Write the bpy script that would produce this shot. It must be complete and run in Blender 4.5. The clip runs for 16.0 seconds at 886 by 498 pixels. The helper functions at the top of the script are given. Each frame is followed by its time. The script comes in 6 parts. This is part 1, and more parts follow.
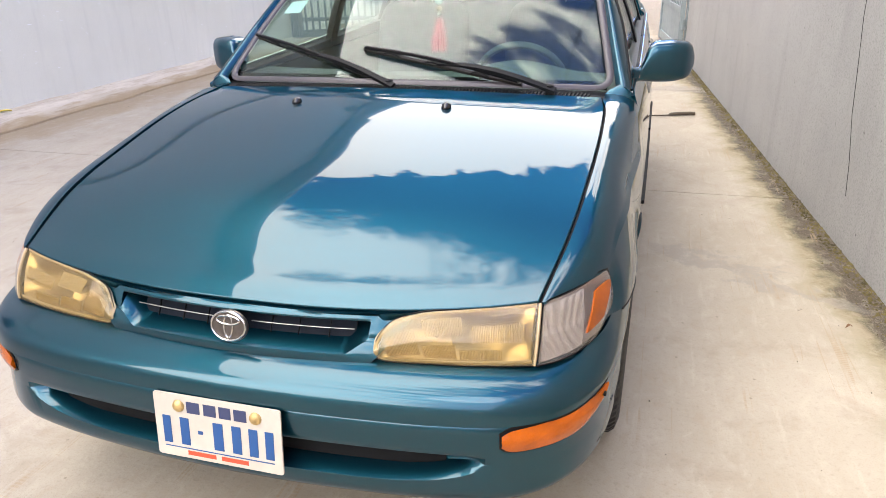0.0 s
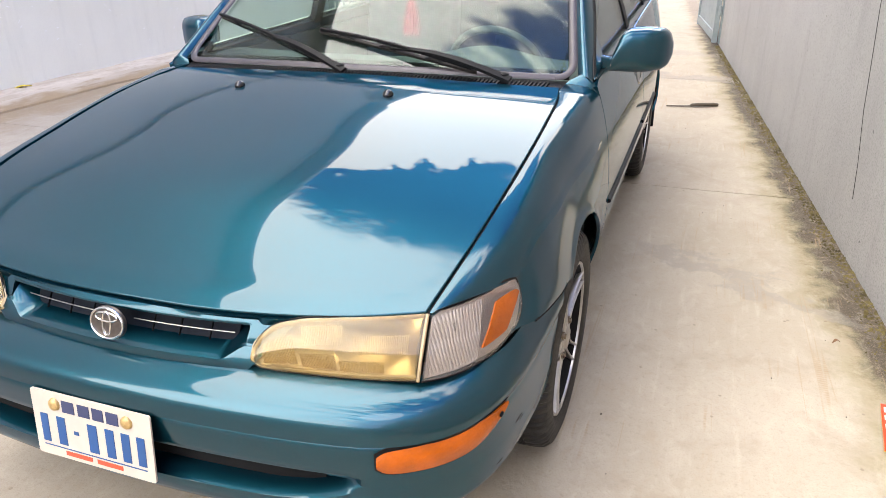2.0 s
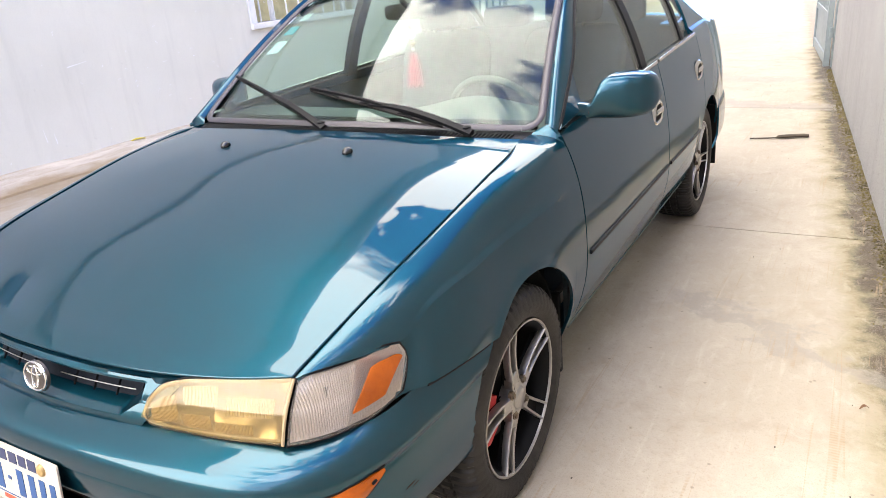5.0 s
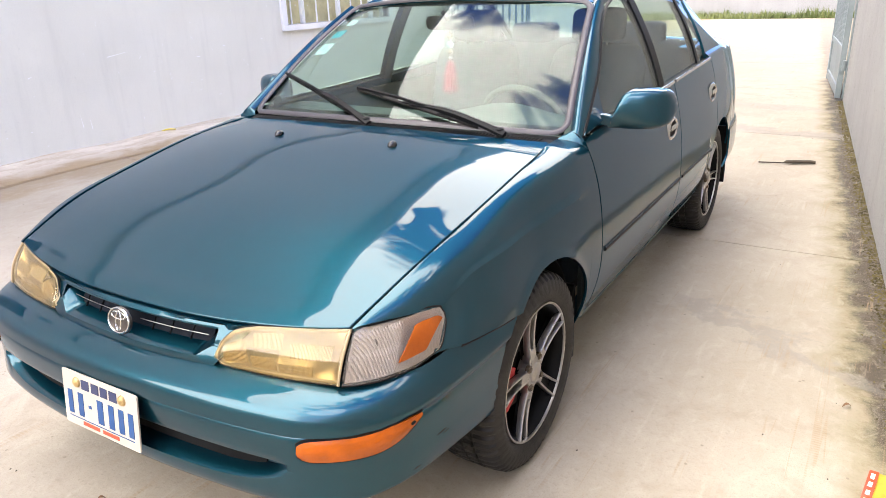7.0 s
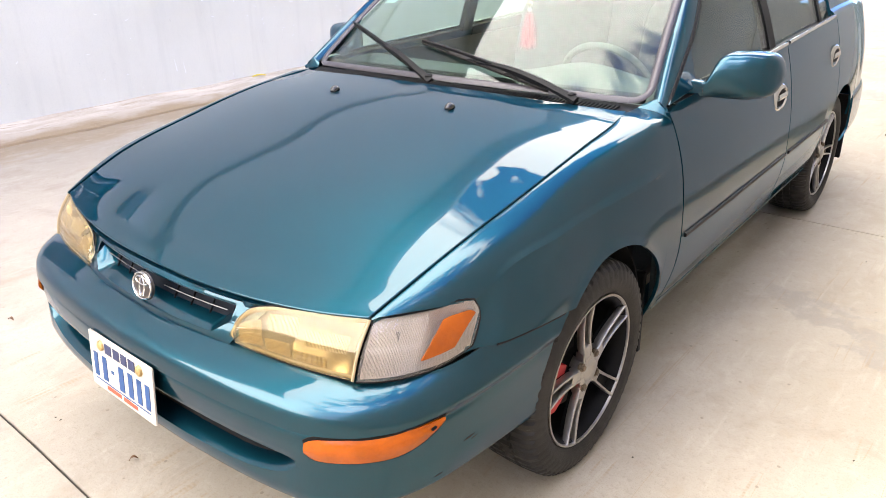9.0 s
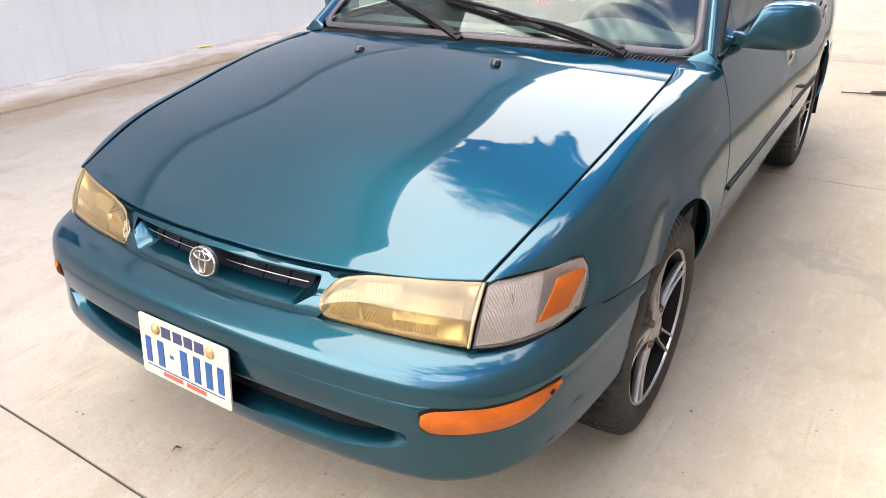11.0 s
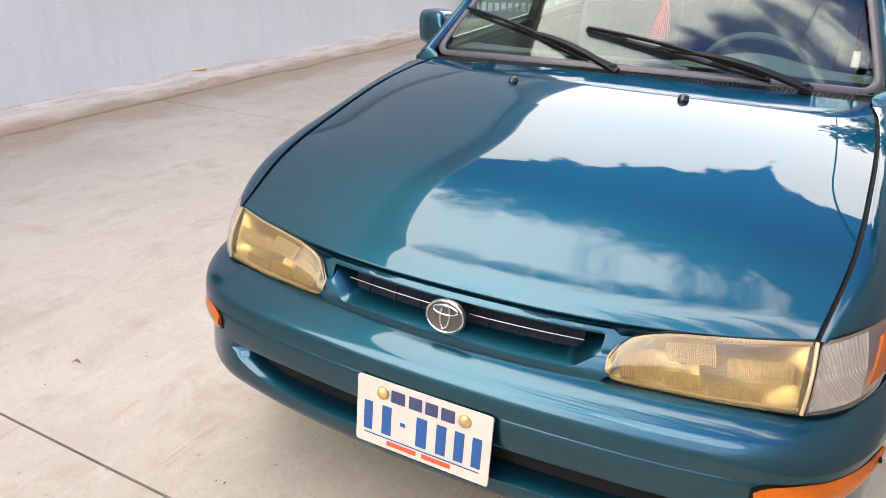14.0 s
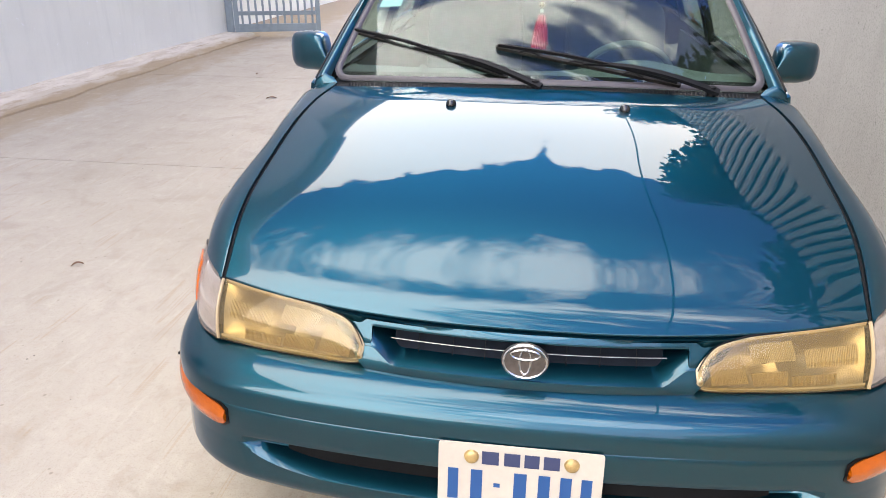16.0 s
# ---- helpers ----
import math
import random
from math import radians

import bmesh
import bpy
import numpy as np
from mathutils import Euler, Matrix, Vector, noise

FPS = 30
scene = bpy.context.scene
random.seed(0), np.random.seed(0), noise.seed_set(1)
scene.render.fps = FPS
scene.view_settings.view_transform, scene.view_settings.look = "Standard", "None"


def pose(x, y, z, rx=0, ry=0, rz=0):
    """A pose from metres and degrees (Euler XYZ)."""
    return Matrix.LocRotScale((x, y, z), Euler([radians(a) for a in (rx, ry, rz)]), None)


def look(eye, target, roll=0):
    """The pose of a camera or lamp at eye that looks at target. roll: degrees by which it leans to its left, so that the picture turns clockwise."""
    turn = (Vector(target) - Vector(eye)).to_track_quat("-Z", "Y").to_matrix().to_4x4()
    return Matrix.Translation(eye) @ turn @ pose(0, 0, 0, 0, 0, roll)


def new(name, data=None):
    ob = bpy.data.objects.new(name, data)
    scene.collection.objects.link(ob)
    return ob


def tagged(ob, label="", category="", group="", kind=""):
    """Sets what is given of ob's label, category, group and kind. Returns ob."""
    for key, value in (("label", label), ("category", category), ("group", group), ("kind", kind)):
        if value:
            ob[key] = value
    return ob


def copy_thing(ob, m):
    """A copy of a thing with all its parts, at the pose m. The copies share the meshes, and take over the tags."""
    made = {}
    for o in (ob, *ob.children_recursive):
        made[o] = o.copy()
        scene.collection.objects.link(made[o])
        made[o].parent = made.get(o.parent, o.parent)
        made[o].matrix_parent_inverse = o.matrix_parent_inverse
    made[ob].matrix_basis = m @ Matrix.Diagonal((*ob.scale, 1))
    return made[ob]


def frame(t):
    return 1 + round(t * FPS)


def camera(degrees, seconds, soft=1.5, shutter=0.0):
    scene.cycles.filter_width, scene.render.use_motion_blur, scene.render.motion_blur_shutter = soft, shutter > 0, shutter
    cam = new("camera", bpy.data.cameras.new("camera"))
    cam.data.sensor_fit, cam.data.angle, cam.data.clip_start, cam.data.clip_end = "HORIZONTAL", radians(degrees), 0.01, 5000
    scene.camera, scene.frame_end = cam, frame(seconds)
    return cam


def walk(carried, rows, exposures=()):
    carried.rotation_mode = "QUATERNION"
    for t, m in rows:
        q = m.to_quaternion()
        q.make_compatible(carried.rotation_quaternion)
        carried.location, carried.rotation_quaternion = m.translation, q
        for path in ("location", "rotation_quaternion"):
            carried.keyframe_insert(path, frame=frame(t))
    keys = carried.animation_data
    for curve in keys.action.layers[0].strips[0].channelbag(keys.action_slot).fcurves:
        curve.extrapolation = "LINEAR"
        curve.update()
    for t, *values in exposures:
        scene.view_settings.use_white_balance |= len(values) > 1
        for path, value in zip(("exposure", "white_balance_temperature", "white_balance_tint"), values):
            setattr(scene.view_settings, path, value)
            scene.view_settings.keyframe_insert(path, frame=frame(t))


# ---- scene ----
# Car frame: x to the car's left side, y back along the car, z up; the badge stands at y = 0.
cam = camera(64.3, 16.0, soft=0.5)
DZ = 0.015
PATH = [
    (0, (0.837, -1.178, 1.392), (0.311, 0.584, 0.606), -1.5),
    (0.5, (0.953, -1.179, 1.379), (0.384, 0.564, 0.581), -1.4),
    (1, (0.993, -1.139, 1.37), (0.442, 0.605, 0.561), -2.0),
    (1.5, (1.045, -1.045, 1.363), (0.473, 0.686, 0.541), -0.8),
    (2, (1.091, -0.963, 1.373), (0.456, 0.745, 0.548), -1.0),
    (2.5, (1.146, -0.913, 1.366), (0.438, 0.773, 0.556), -3.1),
    (3, (1.29, -0.837, 1.375), (0.481, 0.821, 0.602), -3.9),
    (3.5, (1.419, -0.768, 1.393), (0.53, 0.85, 0.623), -5.9),
    (4, (1.504, -0.698, 1.401), (0.535, 0.887, 0.66), -6.5),
    (4.2, (1.523, -0.675, 1.404), (0.533, 0.9, 0.669), -6.7),
    (6.3, (1.546, -0.953, 1.404), (0.585, 0.657, 0.708), -2.1),
    (6.5, (1.574, -0.981, 1.424), (0.596, 0.618, 0.729), -1.8),
    (7, (1.59, -0.976, 1.42), (0.596, 0.615, 0.728), -2.1),
    (7.5, (1.582, -0.856, 1.423), (0.532, 0.677, 0.685), -2.7),
    (8, (1.584, -0.75, 1.42), (0.5, 0.736, 0.636), -3.3),
    (8.5, (1.579, -0.696, 1.423), (0.428, 0.727, 0.617), -3.0),
    (9, (1.569, -0.729, 1.409), (0.388, 0.667, 0.6), -1.7),
    (9.2, (1.56, -0.769, 1.415), (0.375, 0.619, 0.598), -1.2),
    (11.3, (1.175, -0.898, 1.357), (0.192, 0.602, 0.472), -1.4),
    (11.5, (1.129, -0.884, 1.357), (0.155, 0.623, 0.473), -1.1),
    (12, (1.06, -0.912, 1.36), (0.089, 0.604, 0.489), 0.6),
    (12.5, (0.919, -1.023, 1.381), (-0.006, 0.538, 0.54), 1.3),
    (13, (0.791, -1.122, 1.382), (-0.109, 0.468, 0.568), 0.4),
    (13.5, (0.696, -1.14, 1.37), (-0.2, 0.453, 0.561), 0.9),
    (14, (0.585, -1.113, 1.351), (-0.284, 0.493, 0.533), 0.6),
    (14.5, (0.43, -1.068, 1.363), (-0.277, 0.619, 0.554), -0.3),
    (15, (0.313, -1.041, 1.352), (-0.242, 0.704, 0.548), 2.1),
    (15.5, (0.186, -1.087, 1.36), (-0.215, 0.712, 0.585), 1.9),
    (16, (-0.001, -1.183, 1.381), (-0.249, 0.635, 0.585), 0.3),
]
walk(cam, [(t, look(e, g, roll)) for t, e, g, roll in PATH],
     exposures=[(0.0, -0.17, 6810, 10), (2.0, -0.08, 6810, 10), (4.2, 0.13, 6860, 10), (7.0, 0.05, 6860, 10), (9.2, 0.24, 6860, 10), (11.5, -0.04, 6810, 10), (14.0, -0.26, 6760, 10), (16.0, -0.24, 6710, 10)])

# ---- world, sun ----
def math_node(nt, op, a, b=None, c=None):
    n = nt.nodes.new("ShaderNodeMath")
    n.operation = op
    for k, v in enumerate((a, b, c)):
        if v is None:
            continue
        if isinstance(v, (int, float)):
            n.inputs[k].default_value = v
        else:
            nt.links.new(v, n.inputs[k])
    return n.outputs[0]


def mix_color(nt, fac, a, b, blend="MIX"):
    n = nt.nodes.new("ShaderNodeMix")
    n.data_type, n.blend_type = "RGBA", blend
    for sock, v in ((n.inputs[0], fac), (n.inputs[6], a), (n.inputs[7], b)):
        if isinstance(v, (int, float)):
            sock.default_value = v
        elif isinstance(v, tuple):
            sock.default_value = (*v, 1.0) if len(v) == 3 else v
        else:
            nt.links.new(v, sock)
    return n.outputs[2]


def ramp(nt, fac, lo, hi, smooth=True):
    n = nt.nodes.new("ShaderNodeMapRange")
    n.interpolation_type = "SMOOTHSTEP" if smooth else "LINEAR"
    n.inputs[1].default_value, n.inputs[2].default_value = lo, hi
    nt.links.new(fac, n.inputs[0])
    return n.outputs[0]


def noise_tex(nt, vec, scale, detail=4.0, rough=0.55, distort=0.0):
    n = nt.nodes.new("ShaderNodeTexNoise")
    n.inputs["Scale"].default_value = scale
    n.inputs["Detail"].default_value = detail
    n.inputs["Roughness"].default_value = rough
    n.inputs["Distortion"].default_value = distort
    if vec is not None:
        nt.links.new(vec, n.inputs["Vector"])
    return n.outputs["Fac"]


def mapped(nt, vec, scale=(1, 1, 1), loc=(0, 0, 0), rot=(0, 0, 0)):
    n = nt.nodes.new("ShaderNodeMapping")
    n.inputs["Scale"].default_value, n.inputs["Location"].default_value, n.inputs["Rotation"].default_value = scale, loc, rot
    nt.links.new(vec, n.inputs["Vector"])
    return n.outputs["Vector"]


SUN_ELEV, SUN_AZ = 62.0, 166.0
world = bpy.data.worlds.new("world")
scene.world = world
world.use_nodes = True
wt = world.node_tree
wt.nodes.clear()
sky = wt.nodes.new("ShaderNodeTexSky")
sky.sky_type = "NISHITA"
sky.sun_disc = False
sky.dust_density = 0.25
sky.sun_elevation, sky.sun_rotation = radians(SUN_ELEV), radians(SUN_AZ)
tc = wt.nodes.new("ShaderNodeTexCoord")
sep = wt.nodes.new("ShaderNodeSeparateXYZ")
wt.links.new(tc.outputs["Generated"], sep.inputs[0])
zc_ = math_node(wt, "MAXIMUM", math_node(wt, "ADD", sep.outputs["Z"], 0.02), 0.05)
px_ = math_node(wt, "DIVIDE", sep.outputs["X"], zc_)
py_ = math_node(wt, "DIVIDE", sep.outputs["Y"], zc_)
comb = wt.nodes.new("ShaderNodeCombineXYZ")
wt.links.new(px_, comb.inputs[0])
wt.links.new(py_, comb.inputs[1])
flat = comb.outputs[0]
n_big = noise_tex(wt, mapped(wt, flat, (1.0, 1.0, 1.0), (3.1, 0.4, 0)), 3.4, 11.0, 0.62)
turned = mapped(wt, flat, rot=(0, 0, radians(24)))
n_wisp = noise_tex(wt, mapped(wt, turned, (0.9, 2.4, 1.0), (0.3, 1.7, 0)), 2.2, 13.0, 0.68, 0.25)
slant = math_node(wt, "MULTIPLY", math_node(wt, "MINIMUM", px_, 0.0), 0.46)
slant = math_node(wt, "SUBTRACT", slant, math_node(wt, "MULTIPLY", math_node(wt, "MAXIMUM", px_, 0.0), 0.28))
bank_n = math_node(wt, "ADD", math_node(wt, "SUBTRACT", py_, slant), math_node(wt, "MULTIPLY", math_node(wt, "SUBTRACT", n_big, 0.5), 0.20))
# rounded billows along the edge of the bank
for size, high in ((5.0, 0.09), (11.0, 0.09), (26.0, 0.04)):
    cell = wt.nodes.new("ShaderNodeTexVoronoi")
    cell.inputs["Scale"].default_value = size
    wt.links.new(mapped(wt, flat, (1.0, 1.3, 1.0), (0.37 * size, 0.11, 0)), cell.inputs["Vector"])
    bank_n = math_node(wt, "SUBTRACT", bank_n, math_node(wt, "MULTIPLY", math_node(wt, "SUBTRACT", cell.outputs["Distance"], 0.4), high))
bank = math_node(wt, "MULTIPLY", ramp(wt, bank_n, 1.065, 1.09), ramp(wt, math_node(wt, "MULTIPLY", bank_n, -1.0), -2.9, -2.5))
# a feathered veil: solid in the west, thinning out to the east, with a ragged upper edge
top = math_node(wt, "ADD", 0.45, math_node(wt, "MULTIPLY", math_node(wt, "SUBTRACT", 1.0, ramp(wt, px_, -0.78, -0.40)), 0.24))
n_edge = noise_tex(wt, mapped(wt, flat, (1.6, 2.2, 1.0), (4.4, 2.6, 0), (0, 0, 0.25)), 3.2, 12.0, 0.66, 0.25)
inside = math_node(wt, "ADD", math_node(wt, "SUBTRACT", top, py_), math_node(wt, "MULTIPLY", math_node(wt, "SUBTRACT", n_edge, 0.5), 0.62))
inside = ramp(wt, inside, -0.02, 0.13)
north = ramp(wt, py_, 0.08, 0.30)
thin = math_node(wt, "SUBTRACT", 1.0, ramp(wt, math_node(wt, "SUBTRACT", px_, math_node(wt, "MULTIPLY", north, 0.30)), -0.85, 0.25, False))
n_band = noise_tex(wt, mapped(wt, turned, (0.9, 2.9, 1.0), (1.3, 0.2, 0)), 3.2, 14.0, 0.66, 0.35)
streak = math_node(wt, "ADD", math_node(wt, "ADD", math_node(wt, "MULTIPLY", n_band, 0.65), math_node(wt, "MULTIPLY", n_wisp, 0.35)), math_node(wt, "MULTIPLY", math_node(wt, "SUBTRACT", thin, 0.22), 0.30))
wisp = math_node(wt, "MULTIPLY", math_node(wt, "MAXIMUM", math_node(wt, "MULTIPLY", north, 0.16), ramp(wt, streak, 0.455, 0.585)), inside)
# behind the viewer the cloud closes up
bank_s = ramp(wt, math_node(wt, "ADD", math_node(wt, "MULTIPLY", py_, -1.0), math_node(wt, "MULTIPLY", math_node(wt, "SUBTRACT", n_big, 0.5), 0.9)), 0.45, 1.15)
cover = math_node(wt, "MAXIMUM", math_node(wt, "MAXIMUM", bank, math_node(wt, "MULTIPLY", bank_s, 0.42)), math_node(wt, "MULTIPLY", wisp, 0.92))
sky_col = mix_color(wt, 1.0, sky.outputs["Color"], (0.92, 1.05, 1.70), "MULTIPLY")
cloud_col = mix_color(wt, n_wisp, (13.6, 12.9, 12.6), (19.0, 18.0, 17.2))
# the cloud bank glows towards the hidden sun
gx = math_node(wt, "POWER", math_node(wt, "ABSOLUTE", math_node(wt, "SUBTRACT", px_, 0.1)), 2.0)
gy = math_node(wt, "POWER", math_node(wt, "ABSOLUTE", math_node(wt, "SUBTRACT", py_, 1.35)), 2.0)
glow = math_node(wt, "SUBTRACT", 1.0, ramp(wt, math_node(wt, "ADD", gx, gy), 0.1, 2.2))
cloud_col = mix_color(wt, glow, cloud_col, (23.4, 22.2, 21.2))
cloud_col = mix_color(wt, math_node(wt, "MULTIPLY", wisp, ramp(wt, math_node(wt, "MULTIPLY", py_, -1.0), -0.9, -0.7)), cloud_col, (29.4, 28.2, 27.2))
bg = wt.nodes.new("ShaderNodeBackground")
wt.links.new(mix_color(wt, cover, sky_col, cloud_col), bg.inputs["Color"])
bg.inputs["Strength"].default_value = 0.36
wout = wt.nodes.new("ShaderNodeOutputWorld")
wt.links.new(bg.outputs[0], wout.inputs[0])

sun_data = bpy.data.lights.new("sun", "SUN")
sun_data.energy, sun_data.angle, sun_data.color = 0.80, radians(24), (1.0, 0.93, 0.82)
sun = new("sun", sun_data)
sd = Vector((math.sin(radians(SUN_AZ)) * math.cos(radians(SUN_ELEV)), math.cos(radians(SUN_AZ)) * math.cos(radians(SUN_ELEV)), math.sin(radians(SUN_ELEV))))
sun.matrix_world = look(sd * 30, (0, 0, 0))


# ---- materials ----
MATS = {}


def material(name, color, rough=0.5, metal=0.0, vary=0.0, scale=20.0, bump=0.0, bump_scale=120.0, coat=0.0, coat_rough=0.03,
             trans=0.0, ior=1.5, spec=0.5, emit=None, alpha=1.0, rough_vary=0.0, tint=None):
    m = bpy.data.materials.new(name)
    m.use_nodes = True
    nt = m.node_tree
    b = nt.nodes["Principled BSDF"]
    tcn = nt.nodes.new("ShaderNodeTexCoord")
    vec = tcn.outputs["Object"]
    b.inputs["Base Color"].default_value = (*color, 1)
    b.inputs["Roughness"].default_value = rough
    b.inputs["Metallic"].default_value = metal
    b.inputs["IOR"].default_value = ior
    b.inputs["Specular IOR Level"].default_value = spec
    b.inputs["Coat Weight"].default_value = coat
    b.inputs["Coat Roughness"].default_value = coat_rough
    b.inputs["Transmission Weight"].default_value = trans
    b.inputs["Alpha"].default_value = alpha
    if vary:
        n1 = noise_tex(nt, vec, scale, 6.0, 0.6)
        n2 = noise_tex(nt, vec, scale * 0.13, 3.0, 0.5)
        f = math_node(nt, "ADD", math_node(nt, "MULTIPLY", n1, 0.5), math_node(nt, "MULTIPLY", n2, 0.5))
        lo = tuple(c * (1 - vary) for c in color)
        hi = tuple(min(1, c * (1 + vary)) for c in color) if tint is None else tint
        nt.links.new(mix_color(nt, ramp(nt, f, 0.3, 0.7), lo, hi), b.inputs["Base Color"])
        if rough_vary:
            r = math_node(nt, "ADD", math_node(nt, "MULTIPLY", n1, rough_vary), rough - rough_vary / 2)
            nt.links.new(r, b.inputs["Roughness"])
    if bump:
        bn = nt.nodes.new("ShaderNodeBump")
        bn.inputs["Strength"].default_value = bump
        bn.inputs["Distance"].default_value = 0.004
        nt.links.new(noise_tex(nt, vec, bump_scale, 5.0, 0.6), bn.inputs["Height"])
        nt.links.new(bn.outputs[0], b.inputs["Normal"])
    MATS[name] = m
    return m


def paint_material():
    m = material("teal_paint", (0.006, 0.055, 0.075), rough=0.34, metal=0.90, spec=0.0, coat=1.0, coat_rough=0.008)
    nt = m.node_tree
    b = nt.nodes["Principled BSDF"]
    vec = nt.nodes["Texture Coordinate"].outputs["Object"]
    b.inputs["Coat IOR"].default_value = 1.46
    b.inputs["Specular Tint"].default_value = (0.10, 0.45, 0.62, 1)
    v = nt.nodes.new("ShaderNodeTexVoronoi")
    v.inputs["Scale"].default_value = 900
    nt.links.new(vec, v.inputs["Vector"])
    flake = math_node(nt, "MULTIPLY", v.outputs["Distance"], 0.5)
    nt.links.new(mix_color(nt, flake, (0.005, 0.046, 0.068), (0.012, 0.092, 0.136)), b.inputs["Base Color"])
    bn = nt.nodes.new("ShaderNodeBump")
    bn.inputs["Strength"].default_value = 0.02
    bn.inputs["Distance"].default_value = 0.003
    nt.links.new(noise_tex(nt, vec, 7.0, 2.0, 0.5), bn.inputs["Height"])
    nt.links.new(bn.outputs[0], b.inputs["Coat Normal"])
    return m


M_PAINT = paint_material()
M_BLACK = material("black_trim", (0.005, 0.005, 0.0055), rough=0.5, spec=0.18, vary=0.3, scale=60, bump=0.1, bump_scale=400)
M_GLOSSBLACK = material("glossy_black_plastic", (0.008, 0.008, 0.009), rough=0.16, spec=0.5, coat=0.4)
M_DARK = material("dark_underside", (0.006, 0.006, 0.0065), spec=0.2, rough=0.8, vary=0.4, scale=15)
M_RUBBER = material("tyre_rubber", (0.010, 0.0095, 0.009), rough=0.62, spec=0.38, vary=0.35, scale=30, bump=0.3, bump_scale=250, tint=(0.028, 0.024, 0.020))
M_CHROME = material("chrome", (0.60, 0.585, 0.565), rough=0.16, metal=1.0)
M_RIM = material("machined_alloy", (0.42, 0.40, 0.375), rough=0.32, metal=0.9, vary=0.12, scale=40, bump=0.05, bump_scale=300)
M_RIMDARK = material("black_alloy", (0.005, 0.005, 0.0055), spec=0.12, rough=0.5, vary=0.3, scale=25)
M_RED = material("red_caliper", (0.45, 0.015, 0.02), rough=0.45)
M_AMBER = material("amber_plastic", (0.43, 0.088, 0.002), rough=0.22, coat=0.3, vary=0.35, scale=12, spec=0.3, bump=0.4, bump_scale=90)
M_NAVY = material("navy_black_plastic", (0.005, 0.008, 0.014), rough=0.65, spec=0.12, vary=0.3, scale=40)
M_SEAL = material("rubber_seal", (0.050, 0.044, 0.050), spec=0.5, rough=0.38, bump=0.1, bump_scale=200)
M_CLOTH = material("blue_grey_cloth", (0.035, 0.05, 0.08), rough=0.9, vary=0.2, scale=60, bump=0.08, bump_scale=300)
M_DASH = material("grey_green_dash", (0.085, 0.105, 0.098), rough=0.7, vary=0.15, scale=50, bump=0.06, bump_scale=300)
M_PLATE = material("plate_white", (0.50, 0.455, 0.385), rough=0.4, vary=0.08, scale=30)
M_BLUE = material("plate_blue", (0.012, 0.070, 0.22), rough=0.45)
M_PLATERED = material("plate_red", (0.55, 0.07, 0.03), rough=0.5)
M_INK = material("plate_dark_ink", (0.03, 0.04, 0.10), rough=0.5)
M_BRASS = material("brass_bolt", (0.50, 0.35, 0.15), rough=0.4, metal=0.6, vary=0.2, scale=150)
M_BRONZE = material("dull_bronze", (0.16, 0.125, 0.085), rough=0.45, metal=0.7, vary=0.3, scale=120)
M_STEEL = material("grey_painted_steel", (0.22, 0.26, 0.27), rough=0.5, vary=0.15, scale=12, bump=0.1, bump_scale=80)
M_WHITE = material("white_frame", (0.78, 0.78, 0.76), rough=0.45, vary=0.05, scale=6)
M_TASSEL = material("red_tassel", (0.55, 0.02, 0.06), rough=0.7, vary=0.3, scale=300)
M_STICK1 = material("teal_sticker", (0.03, 0.42, 0.50), rough=0.4)
M_STICK2 = material("pale_sticker", (0.55, 0.72, 0.72), rough=0.4)
M_YELLOW = material("yellow_leaf", (0.75, 0.6, 0.05), rough=0.6)
M_WOODY = material("dark_bark", (0.06, 0.045, 0.03), rough=0.9, vary=0.4, scale=30, bump=0.4, bump_scale=80)
M_LEAF = material("leaves", (0.035, 0.065, 0.02), rough=0.7, spec=0.2, vary=0.4, scale=3)
M_GRASS = material("grass", (0.10, 0.16, 0.03), rough=0.8, vary=0.5, scale=1.5, tint=(0.24, 0.26, 0.09))
M_REFLECTOR = material("lamp_reflector", (0.52, 0.48, 0.40), rough=0.30, metal=1.0, bump=0.35, bump_scale=20)
M_REFLECTOR_DULL = material("corner_lamp_reflector", (0.46, 0.435, 0.41), rough=0.28, metal=1.0, bump=0.10, bump_scale=14)
M_TAIL = material("red_tail_lens", (0.35, 0.01, 0.012), rough=0.12, coat=0.5)


